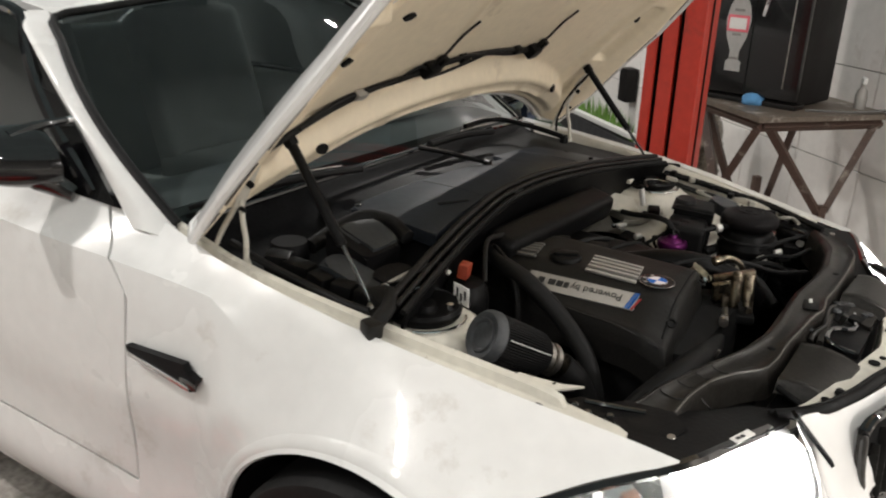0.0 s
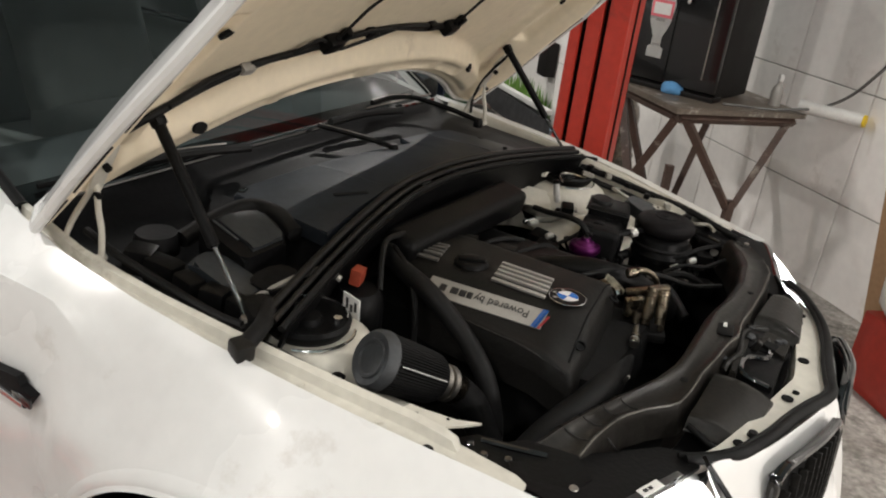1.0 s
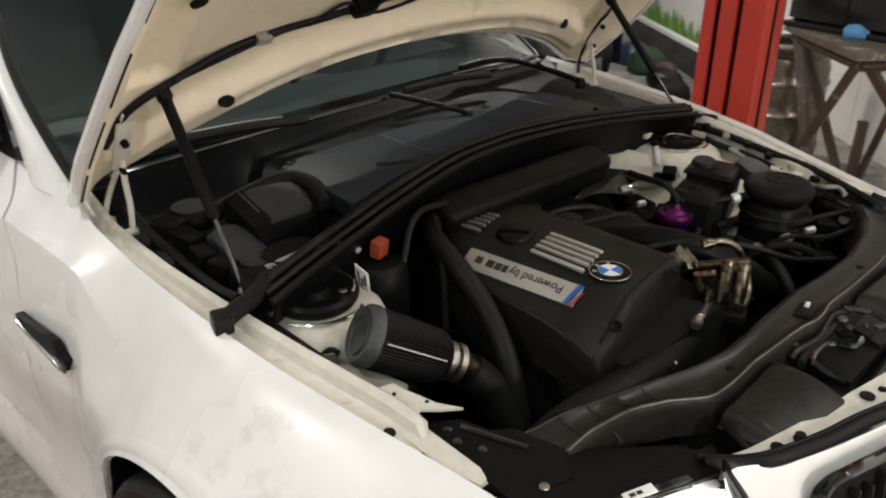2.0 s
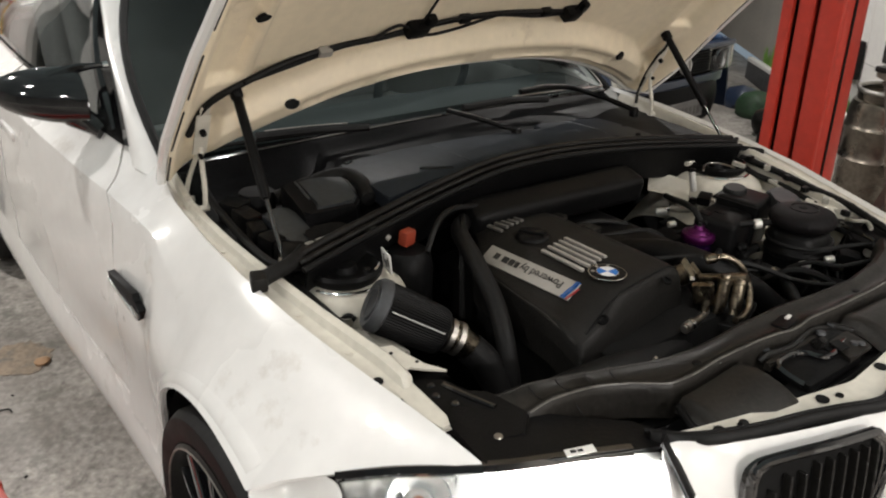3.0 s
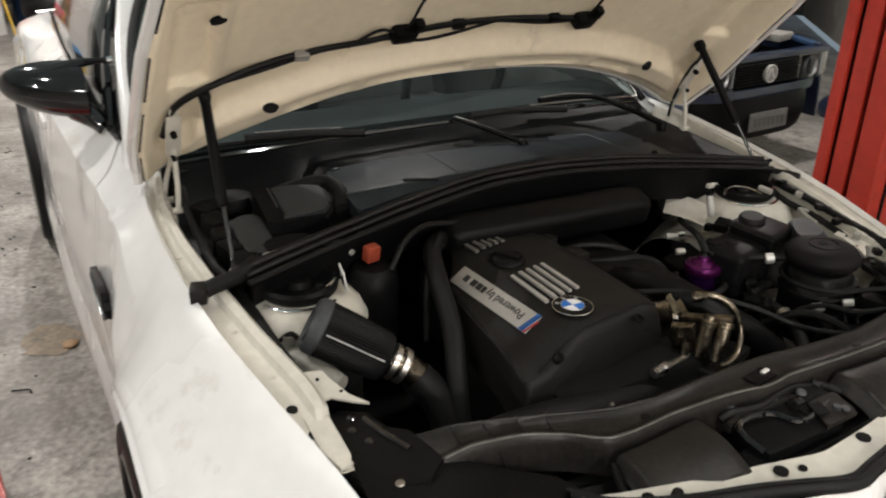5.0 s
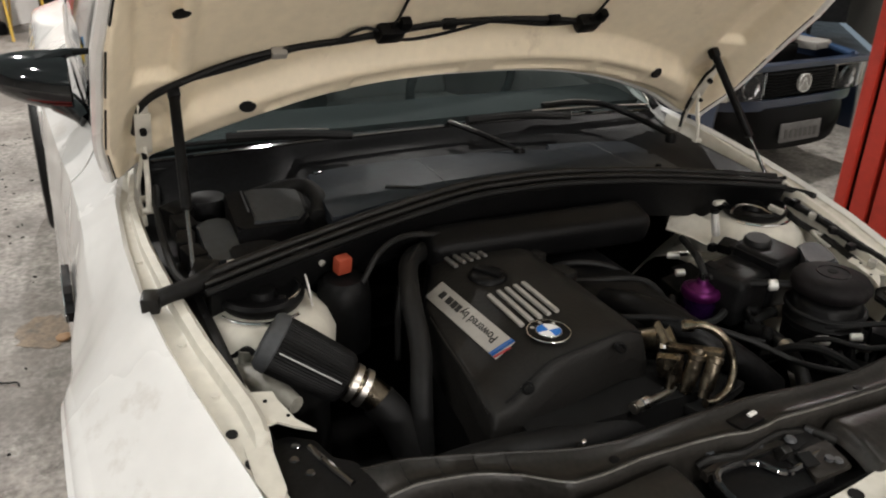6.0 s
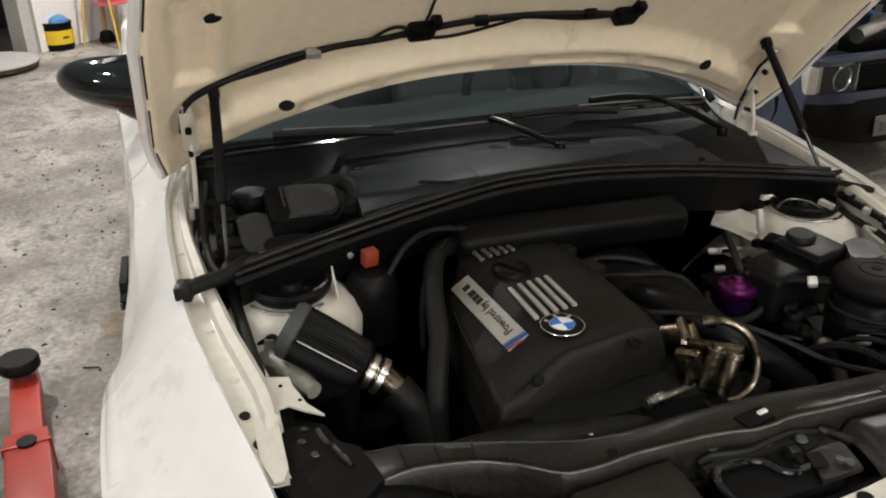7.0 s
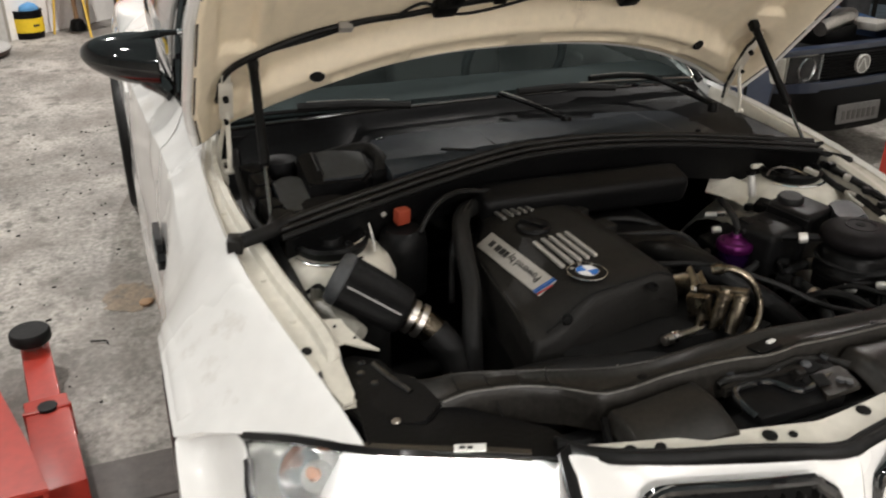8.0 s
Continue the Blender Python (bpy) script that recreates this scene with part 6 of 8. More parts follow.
for pts in (((0.300, 0.395, 0.752), (0.335, 0.420, 0.764), (0.365, 0.470, 0.775), (0.405, 0.520, 0.785)), ((0.315, 0.350, 0.735), (0.352, 0.372, 0.758), (0.395, 0.420, 0.752), (0.43, 0.475, 0.765)), ((0.055, 0.290, 0.745), (0.090, 0.330, 0.772), (0.100, 0.372, 0.790), (0.098, 0.410, 0.782))):
    part("thin_hose", tube(pts, 0.0055, 6, 8), RUBBER, car)
for pts in (((0.055, 0.665, 0.800), (0.082, 0.645, 0.812), (0.070, 0.628, 0.816), (0.098, 0.618, 0.812), (0.122, 0.628, 0.800)), ((0.30, 0.600, 0.790), (0.325, 0.580, 0.800), (0.350, 0.592, 0.802), (0.372, 0.575, 0.796))):
    part("pale_wire", tube(pts, 0.0050, 6, 8), CLOUDY, car, "pale tangled wire")
for k in range(7):
    x = -0.02 + 0.062 * k
    part("loom_clip", box((x, at(x, EDGE_X, EDGE_Y) - 0.082 - 0.004 * (k % 2), at(x, EDGE_X, EDGE_Z) - 0.012), (0.016, 0.020, 0.014), (0, 6, 30 * (k % 3)), 0.003), CLOUDY if k % 3 == 1 else BLACKP, car)
part("tank_hose", tube([(0.20, 0.34, 0.71), (0.27, 0.345, 0.715), (0.34, 0.33, 0.70), (0.40, 0.30, 0.66)], 0.014, 6, 10), RUBBER, car)
part("hose_coupling", cyl((0.285, 0.346, 0.714), (0.305, 0.342, 0.711), 0.0165, None, 14), STEEL, car, "steel hose coupling")
for x, y, z, s in ((0.37, 0.50, 0.74, 0.05), (0.42, 0.56, 0.75, 0.045), (0.33, 0.44, 0.72, 0.04), (0.45, 0.50, 0.755, 0.04), (0.40, 0.42, 0.70, 0.05), (-0.02, 0.38, 0.70, 0.07), (0.02, 0.31, 0.71, 0.06), (0.46, 0.585, 0.765, 0.035)):
    part("plug_block", box((x, y, z), (s, s * 0.8, s * 0.7), (5, 8, 100 * x), 0.008), BLACKP, car)

# oil-stained pipework at the front left of the engine
pipes = part("oil_pipe", tube([(0.306, 0.070, 0.828), (0.324, 0.092, 0.832), (0.345, 0.116, 0.815), (0.362, 0.129, 0.775), (0.380, 0.112, 0.742), (0.392, 0.075, 0.733), (0.398, 0.045, 0.738)], 0.0068, 8, 10), OILY, car, "oil-stained metal pipes and solenoids")
part("pipe_union", cyl((0.300, 0.062, 0.826), (0.313, 0.078, 0.830), 0.0105, None, 12, None, True, 0.002), OILY, pipes)
for (ax, ay, az), (bx_, by_, bz), r in (((0.362, 0.048, 0.822), (0.366, 0.028, 0.745), 0.0125), ((0.381, 0.068, 0.822), (0.393, 0.042, 0.748), 0.0120), ((0.345, 0.022, 0.806), (0.352, 0.006, 0.750), 0.0095)):
    a, b = Vector((ax, ay, az)), Vector((bx_, by_, bz))
    m = Matrix.Translation(b) @ (a - b).to_track_quat("Z", "Y").to_matrix().to_4x4()
    h = (a - b).length
    part("solenoid", shifted(lathe([(0.0, 0.0), (r * 0.8, 0.0), (r * 0.8, 0.012), (r, 0.014), (r, h - 0.020), (r * 1.15, h - 0.018), (r * 1.15, h - 0.010), (r * 0.9, h - 0.008), (r * 0.85, h), (0.0, h)], None, 20), m), OILY, pipes)
part("solenoid_plate", box((0.352, 0.050, 0.812), (0.020, 0.090, 0.010), (14, 0, -62), 0.003), OILY, pipes)
part("solenoid_plate", box((0.340, 0.012, 0.780), (0.016, 0.040, 0.050), (10, 10, -50), 0.004), OILY, pipes)
part("pipe_rod", tube([(0.348, 0.034, 0.741), (0.360, -0.010, 0.746), (0.374, -0.062, 0.752)], 0.0068, 5, 10), STEEL, pipes)
part("rod_end", cyl((0.370, -0.050, 0.751), (0.381, -0.090, 0.754), 0.0100, None, 12, None, True, 0.003), STEEL, pipes)
part("rod_end", cyl((0.3735, -0.062, 0.752), (0.3765, -0.073, 0.753), 0.0118, None, 12, None, True, 0.001), CHROME, pipes)
part("throttle_bracket", grid(lambda u, v: (0.262 + 0.036 * u + 0.006 * v, 0.036 + 0.030 * v - 0.006 * u, 0.812 - 0.020 * u + 0.010 * math.sin(6 * v)), span(0, 1, 8), span(0, 1, 8), None, 0.006), OILY, pipes)
part("throttle_body", cyl((0.240, 0.030, 0.770), (0.275, 0.052, 0.790), 0.022, None, 20, None, True, 0.004), OILY, pipes)
part("bracket_bolt", cyl((0.292, 0.034, 0.792), (0.298, 0.030, 0.786), 0.0065, None, 8), CHROME, pipes)
part("pipe_flange", box((0.340, 0.080, 0.72), (0.11, 0.14, 0.02), (0, 0, 20), 0.006), DARK, pipes)
part("manifold_hose", tube([(0.10, 0.06, 0.77), (0.19, 0.075, 0.795), (0.27, 0.105, 0.790), (0.33, 0.175, 0.745), (0.36, 0.24, 0.69)], 0.030, 6, 14), BLACKP, car, "fat black rubber hose behind the pipes")
part("signal_cable", tube([(0.20, 0.02, 0.80), (0.265, 0.085, 0.815), (0.34, 0.17, 0.80), (0.40, 0.25, 0.765), (0.455, 0.33, 0.755)], 0.0055, 8, 8), RUBBER, car)

# ---- front cross panel ----
seen = set(bpy.data.objects)


def settle(shift, y0, y1, dip=0.0):
    """Moves what was built since the last call, less and less towards the right wing, where it dips."""
    for ob in [q for q in bpy.data.objects if q not in seen]:
        seen.add(ob)
        for v in ob.data.vertices:
            v.co += Vector(shift) * ease(y0, y1, v.co.y)
            v.co.z -= dip * ease(-0.10, -0.33, v.co.y)


RIDGE_Y = [-0.60, -0.52, -0.42, -0.30, -0.19, 0.0, 0.10, 0.28, 0.38, 0.46, 0.54]
RIDGE_F = [0.355, 0.392, 0.430, 0.490, 0.497, 0.506, 0.514, 0.524, 0.530, 0.520, 0.49]


fp = part("front_tray", grid(lambda y, v: (at(y, RIDGE_Y, RIDGE_F) + 0.004 + (at(y, [-0.6, -0.40, -0.2, 0.0, 0.2, 0.40, 0.54], [0.47, 0.54, 0.60, 0.615, 0.60, 0.56, 0.50]) - at(y, RIDGE_Y, RIDGE_F) - 0.004) * v, y, 0.714 + 0.012 * v - 0.02 * math.sin(math.pi * v)), span(-0.58, 0.52, 30), span(0, 1, 6), None, 0.004), BLACKP, car, "black plastic tray before the radiator")


def scoop(y0, y1, name):
    def f(u, v):
        y = y0 + (y1 - y0) * u
        xb = at(y, RIDGE_Y, RIDGE_F) + 0.004
        xf = at(y, [-0.40, -0.2, 0.0, 0.2, 0.40], [0.565, 0.604, 0.625, 0.612, 0.590]) + 0.006
        e = min(u, 1 - u)
        return (xb + (xf - xb) * v, y, 0.757 - 0.020 * v * v - 0.022 * (1 - ease(0, 0.10, e)) - 0.03 * (1 - ease(0, 0.06, 1 - v)) + 0.006 * math.sin(math.pi * v))
    return part(name, grid(f, sorted(set(span(0, 0.1, 5) + span(0.1, 0.9, 12) + span(0.9, 1, 5))), span(0, 1, 12), None, 0.004), SHROUD, car, "smooth dark grey plastic air scoop")


scoop(-0.262, -0.098, "air_scoop")
scoop(0.155, 0.335, "air_scoop")
part("scoop_lip", tube([(0.502, -0.262, 0.748), (0.535, -0.275, 0.742), (0.575, -0.283, 0.728)], 0.006, 5, 8), BLACKP, car)

latch = part("bonnet_latch", box((0.565, 0.015, 0.728), (0.07, 0.16, 0.026), (0, 6, 0), 0.006), BLACKP, car, "black bonnet latch with bent wire")
part("latch_plate", box((0.535, 0.085, 0.745), (0.055, 0.075, 0.006), (4, 6, 12), 0.002), BLACKP, latch)
part("latch_slot", box((0.536, 0.088, 0.7485), (0.016, 0.032, 0.002), (4, 6, 12), 0.0005, None, 1), DARK, latch)
part("latch_hook", box((0.548, 0.048, 0.752), (0.012, 0.016, 0.022), (0, 20, 0), 0.003), GREYP, latch)
part("latch_wire", tube([(0.512, -0.070, 0.740), (0.514, -0.055, 0.747), (0.520, -0.03, 0.749), (0.524, 0.0, 0.749), (0.517, 0.04, 0.751), (0.514, 0.08, 0.751), (0.520, 0.115, 0.746)], 0.0065, 6, 8), GREYP, latch)
part("latch_wire", tube([(0.592, -0.066, 0.736), (0.565, -0.072, 0.743), (0.543, -0.066, 0.747), (0.537, -0.045, 0.748), (0.538, -0.012, 0.748), (0.548, 0.006, 0.747), (0.566, 0.018, 0.745), (0.574, 0.036, 0.744), (0.570, 0.065, 0.744), (0.560, 0.105, 0.745)], 0.0055, 6, 8), GLOSSB, latch)
part("latch_arm", box((0.528, 0.045, 0.741), (0.014, 0.15, 0.008), (0, 0, 4), 0.004), BLACKP, latch)
part("latch_spring", cyl((0.515, 0.125, 0.748), (0.55, 0.150, 0.744), 0.007, None, 10), GREYP, latch)
for x, y in ((0.505, -0.045), (0.520, 0.03), (0.522, 0.125), (0.58, 0.10)):
    part("latch_bolt", cyl((x, y, 0.74), (x, y, 0.753), 0.0065, None, 8), CAPGREY, latch)
for x, y, z, sx, sy in ((0.50, -0.345, 0.735, 0.05, 0.04), (0.46, -0.43, 0.735, 0.06, 0.05), (0.52, -0.36, 0.728, 0.03, 0.05), (0.43, -0.50, 0.742, 0.05, 0.045), (0.535, -0.315, 0.730, 0.05, 0.02)):
    part("lamp_fitting", box((x, y, z - 0.035), (sx, sy, 0.03), (4, 6, 40 * y), 0.007), BLACKP, car)
part("lamp_fitting", tube([(0.45, -0.40, 0.712), (0.475, -0.375, 0.725), (0.50, -0.39, 0.720), (0.515, -0.41, 0.712)], 0.006, 6, 8), RUBBER, car)
part("shiny_clip", box((0.478, -0.408, 0.728), (0.014, 0.020, 0.006), (10, 10, 30), 0.002), CAPGREY, car)

settle((0.042, -0.050, 0.043), -0.56, -0.36, 0.027)

# raised rib and slotted plate of the lock, close behind the wire
part("latch_rib", slab(lambda u, v: (0.566 - 0.008 * u + 0.012 * v, -0.125 + 0.180 * u, 0.790 + 0.003 * math.sin(math.pi * u)), span(0, 1, 10), span(0, 1, 3), 0.014, 0.003), SHROUD, latch)
plate_f = part("latch_plate", slab(lambda u, v: (0.592 + 0.050 * u, 0.022 - 0.016 * u + (0.056 + 0.008 * u) * v, 0.791 + 0.005 * v - 0.004 * u), span(0, 1, 6), span(0, 1, 6), 0.008, 0.002), SHROUD, latch)
part("plate_slot", box((0.611, 0.022, 0.7935), (0.026, 0.022, 0.003), (4, 4, -12), 0.001, None, 1), DARK, plate_f)
part("plate_bolt", lathe([(0.0, 0.004), (0.006, 0.003), (0.007, 0.0), (0.0, 0.0)], pose(0.630, 0.058, 0.793), 12), CAPGREY, plate_f)
part("latch_step", slab(lambda u, v: (0.612 + 0.034 * v - 0.004 * u, -0.150 + 0.125 * u, 0.772 - 0.006 * v), span(0, 1, 8), span(0, 1, 4), 0.014, 0.004), BLACKP, latch)
part("latch_bolt", lathe([(0.0, 0.005), (0.007, 0.004), (0.009, 0.0), (0.0, 0.0)], pose(0.572, 0.030, 0.795), 12), CAPGREY, latch)

# long radiator cover, falling towards the right wing
COVER_Y = [-0.56, -0.53, -0.476, -0.416, -0.395, -0.348, -0.301, -0.255, -0.199, -0.146, -0.071, -0.033, -0.003, 0.03, 0.076, 0.124, 0.231, 0.346, 0.45, 0.52]
COVER_B = [0.340, 0.362, 0.384, 0.402, 0.409, 0.424, 0.443, 0.464, 0.481, 0.487, 0.486, 0.486, 0.485, 0.485, 0.490, 0.495, 0.500, 0.485, 0.452, 0.415]
COVER_F = [0.425, 0.432, 0.440, 0.450, 0.456, 0.481, 0.519, 0.527, 0.530, 0.539, 0.546, 0.554, 0.553, 0.547, 0.550, 0.552, 0.553, 0.548, 0.520, 0.480]


def ridge(y, k):
    b, f = at(y, COVER_Y, COVER_B), at(y, COVER_Y, COVER_F)
    z0 = 0.815 - 0.027 * ease(-0.10, -0.33, y) - 0.014 * ease(0.33, 0.50, y) - 0.022 * ease(-0.47, -0.56, y)
    x = [b - 0.012, b - 0.004, b + 0.003, b + 0.012, b + 0.30 * (f - b), b + 0.62 * (f - b), f - 0.010, f - 0.003, f, f + 0.004, f + 0.010]
    z = [-0.085, -0.016, 0.000, 0.004, -0.002, -0.006, -0.004, 0.001, -0.002, -0.020, -0.060]
    return (x[k], y, z0 + z[k])


fp = part("radiator_cover", grid(ridge, sorted(set(span(-0.56, 0.52, 70) + COVER_Y)), list(range(11)), None, 0.003), SHROUD, car, "long dark grey plastic radiator cover", True, 50)
part("cover_rib", tube([Vector(ridge(y, 8)) + Vector((0, 0, 0.0018)) for y in span(-0.52, 0.40, 50)], 0.0016, 1, 6), EDGEM, fp, "worn edge with its highlight put into the colour")
part("cover_rib", tube([Vector(ridge(y, 3)) + Vector((0, 0, 0.0008)) for y in span(-0.54, 0.45, 50)], 0.0016, 1, 6), SHROUD, fp)
for y0, y1 in ((-0.488, -0.489), (-0.445, -0.440), (-0.392, -0.398), (-0.348, -0.360)):
    line = [Vector(ridge(y0 + (y1 - y0) * q, k)) + Vector((0, 0, 0.0008)) for q, k in zip(span(0, 1, 6), (2, 3, 4, 5, 6, 8))]
    part("cover_step", tube(line, 0.0016, 2, 6), GREYP, fp)
a = Vector(ridge(-0.440, 9))
part("cover_step", tube([a, a + Vector((0.030, 0.008, -0.030)), a + Vector((0.065, 0.014, -0.040))], 0.0016, 4, 6), GREYP, fp)
part("cover_clip", box(Vector(ridge(-0.015, 5)) + Vector((0, 0, 0.002)), (0.030, 0.050, 0.006), (0, -3, 10), 0.002), BLACKP, fp)
part("cover_clip", box(Vector(ridge(-0.005, 5)) + Vector((-0.004, 0.006, 0.006)), (0.007, 0.016, 0.004), (0, -3, 10), 0.001), LABELW, fp)
for y in (-0.225, 0.21):
    part("cover_clip", lathe([(0.0, 0.003), (0.007, 0.002), (0.008, 0.0), (0.0, 0.0)], pose(*ridge(y, 5)), 14), BLACKP, fp)
# black corner panel between the cover and the right wing
for side in (-1, 1):
    outline = [(0.264, 0.628), (0.262, 0.606), (0.286, 0.572), (0.331, 0.561), (0.352, 0.535), (0.432, 0.520), (0.470, 0.560), (0.452, 0.640), (0.392, 0.658), (0.300, 0.645)]
    bm = plate([(x, side * y) for x, y in outline], 0.766, 0.776, None, 0.003)
    corner = part("corner_panel", bm, BLACKP, car, "black plastic corner panel beside the wing")
    for x, y in ((0.290, 0.602), (0.318, 0.612), (0.352, 0.600)):
        part("panel_screw", lathe([(0.0, 0.002), (0.005, 0.002), (0.007, 0.0), (0.0, 0.0)], pose(x, side * y, 0.777), 14), GLOSSB, corner)
    part("panel_ridge", tube([(0.300, side * 0.585, 0.777), (0.345, side * 0.575, 0.779), (0.395, side * 0.556, 0.777)], 0.005, 4, 8), GLOSSB, corner)
for ob in bpy.data.objects:
    seen.add(ob)

# cream lip with holes, rubber seal and black lamp panels
LIP_Y = [-0.355, -0.285, -0.19, -0.10, 0.0, 0.10, 0.19, 0.285, 0.355]
LIP_B = [0.562, 0.580, 0.604, 0.620, 0.641, 0.630, 0.617, 0.598, 0.584]
LIP_F = [0.572, 0.614, 0.646, 0.674, 0.700, 0.682, 0.668, 0.645, 0.606]
lip = part("lock_panel", grid(lambda y, k: (at(y, LIP_Y, LIP_B) * (1 - k) + at(y, LIP_Y, LIP_F) * k, y, 0.7485 - 0.05 * (k < 0) - 0.004 * k), span(-0.355, 0.355, 40), [-0.15, 0, 0.5, 1], None, 0.004), INNER, car, "cream-toned lock panel with holes")
for x, y, r in ((0.642, -0.089, 0.0105), (0.646, 0.080, 0.0105), (0.598, -0.288, 0.009), (0.611, 0.293, 0.010), (0.652, -0.057, 0.006)):
    part("panel_hole", lathe([(0.0, 0.0015), (r, 0.0015), (r, -0.001), (0.0, -0.001)], pose(x, y, 0.7495), 16), DARK, lip)
for side in (-1, 1):
    part("bump_stop", lathe([(0.0, 0.008), (0.007, 0.008), (0.009, 0.0), (0.0, 0.0)], pose(0.612, side * 0.25, 0.7485)), RUBBER, lip)
NOSE = [(0.560, -0.395, 0.755), (0.598, -0.345, 0.755), (0.638, -0.241, 0.752), (0.661, -0.156, 0.751), (0.684, -0.086, 0.750), (0.702, -0.041, 0.750), (0.708, -0.008, 0.750), (0.701, 0.029, 0.750), (0.688, 0.104, 0.750), (0.678, 0.18, 0.751), (0.652, 0.288, 0.752), (0.602, 0.385, 0.757), (0.560, 0.430, 0.760)]
seal = part("bonnet_seal", tube(NOSE, 0.0098, 6, 10), RUBBER, car, "black rubber bonnet seal along the nose")
part("seal_bead", tube([(x - 0.011, y, z + 0.003) for x, y, z in NOSE], 0.0045, 6, 8), RUBBER, seal)
settle((0.028, -0.034, 0.025), -0.42, -0.31)
for side in (-1, 1):
    outline = [(0.492, 0.652), (0.537, 0.560), (0.567, 0.470), (0.588, 0.398), (0.565, 0.372), (0.52, 0.39), (0.470, 0.455), (0.40, 0.545), (0.355, 0.605), (0.385, 0.640)]
    bm = plate([(x, side * y) for x, y in outline], -0.006, 0.0)
    for v in bm.verts:
        v.co.z += 0.778 - 0.022 * ease(0.62, 0.38, abs(v.co.y))
    lp = part("lamp_panel", bm, BLACKP, car, "black plastic panel over the headlamp")
    part("panel_screw", lathe([(0.0, 0.003), (0.006, 0.002), (0.007, 0.0), (0.0, 0.0)], pose(0.455, side * 0.60, 0.7785)), STEEL, lp)
    if side < 0:
        st = part("white_sticker", box((0.543, -0.524, 0.7752), (0.016, 0.044, 0.0016), (3, 0, -22), 0.0005, None, 1), LABELW, lp, "small white sticker with dark marks")
        for k in range(3):
            part("sticker_bar", box((0.543 + 0.004 * (k - 1), -0.524 + 0.010 * (k - 1), 0.7762), (0.006, 0.008, 0.0006), (3, 0, -22), 0, None, 1), INK, st)

# small plugs, clamps and cable ends among the dark fittings of the left side
rnd = random.Random(77)
for k in range(16):
    x, y = rnd.uniform(0.10, 0.44), rnd.uniform(0.30, 0.58)
    z = rnd.uniform(0.70, 0.76)
    r = rnd.uniform(0.006, 0.011)
    a = Vector((rnd.uniform(-1, 1), rnd.uniform(-1, 1), rnd.uniform(-0.3, 0.6))).normalized()
    p = Vector((x, y, z))
    plug = part("cable_plug", cyl(p, p + a * rnd.uniform(0.02, 0.035), r, None, 12, None, True, 0.002), STEEL if k % 4 == 0 else BLACKP, car)
    q = p + Vector((rnd.uniform(-0.07, 0.07), rnd.uniform(-0.07, 0.07), -0.06))
    part("cable", tube([p, (p + q) / 2 + Vector((rnd.uniform(-0.03, 0.03), rnd.uniform(-0.03, 0.03), 0.03)), q], 0.004, 6, 6), RUBBER, plug)


# ---- round the car ----
def oriented(bm, x, y, z=0.0, rz=0.0):
    return shifted(bm, pose(x, y, z, 0, 0, rz))


# lift columns: a channel open towards the car, with a carriage in it
def column(x, y, side, label):
    c = thing("lift_column", (x, y, 0), label, "car lift", "lift columns")
    h = 3.5
    for x0, x1 in ((-0.105, -0.066), (-0.048, 0.008), (0.028, 0.105)):
        deep = 0.02 if x0 < -0.1 or x1 > 0.1 else 0.03
        part("column_face", box((x + (x0 + x1) / 2, y + side * deep / 2 + (0.004 if -0.1 < x0 < 0 else 0) * side, h / 2), (x1 - x0, deep, h - 0.02), (0, 0, 0), 0.004), REDP, c)
    part("column_side", box((x + 0.0975, y + side * 0.085, h / 2), (0.015, 0.135, h), (0, 0, 0), 0.004), REDP, c)
    part("column_side", box((x - 0.0975, y + side * 0.085, h / 2), (0.015, 0.135, h), (0, 0, 0), 0.004), REDP, c)
    part("column_back", box((x, y + side * 0.150, h / 2), (0.18, 0.015, h), (0, 0, 0), 0.003), REDP, c)
    # Dark strip puts the shade inside the open slots into colour.
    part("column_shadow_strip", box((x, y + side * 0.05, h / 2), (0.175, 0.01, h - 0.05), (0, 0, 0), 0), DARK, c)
    # Thin dark line along the column's edge.
    part("edge_weld", box((x + 0.108, y + side * 0.07, h / 2), (0.004, 0.012, h - 0.1), (0, 0, 0), 0.001), DARK, c)
    part("base_plate", box((x, y + side * 0.15, 0.010), (0.42, 0.46, 0.020), (0, 0, 0), 0.004), REDP, c)
    for dx in (-0.17, 0.17):
        for dy in (-0.03, 0.33):
            part("anchor_bolt", cyl((x + dx, y + side * dy, 0.018), (x + dx, y + side * dy, 0.045), 0.014, None, 6), STEEL, c)
    return c


column(-0.300, 1.312, 1, "tall red two-slot car lift column")
# swing arm with its pad, lying low beside the car
arm = thing("lift_arm", (-0.45, -1.24, 0), "scuffed red lift arm with a round black rubber pad", "car lift")


def beam(a, b, w, h, z, bevel=0.008):
    a, b = Vector((*a, z)), Vector((*b, z))
    d = b - a
    return box((a + b) / 2, (d.length, w, h), (0, 0, math.degrees(math.atan2(d.y, d.x))), bevel)


part("inner_beam", beam((-0.80, -1.225), (-1.23, -1.282), 0.085, 0.07, 0.055), REDP, arm)
part("outer_beam", beam((-0.44, -1.175), (-0.86, -1.232), 0.115, 0.10, 0.060), REDP, arm)
part("beam_lip", beam((-0.785, -1.222), (-0.800, -1.224), 0.125, 0.11, 0.060, 0.003), REDP, arm)
part("pad_post", cyl((-1.206, -1.284, 0.08), (-1.206, -1.284, 0.118), 0.030, None, 18), STEEL, arm)
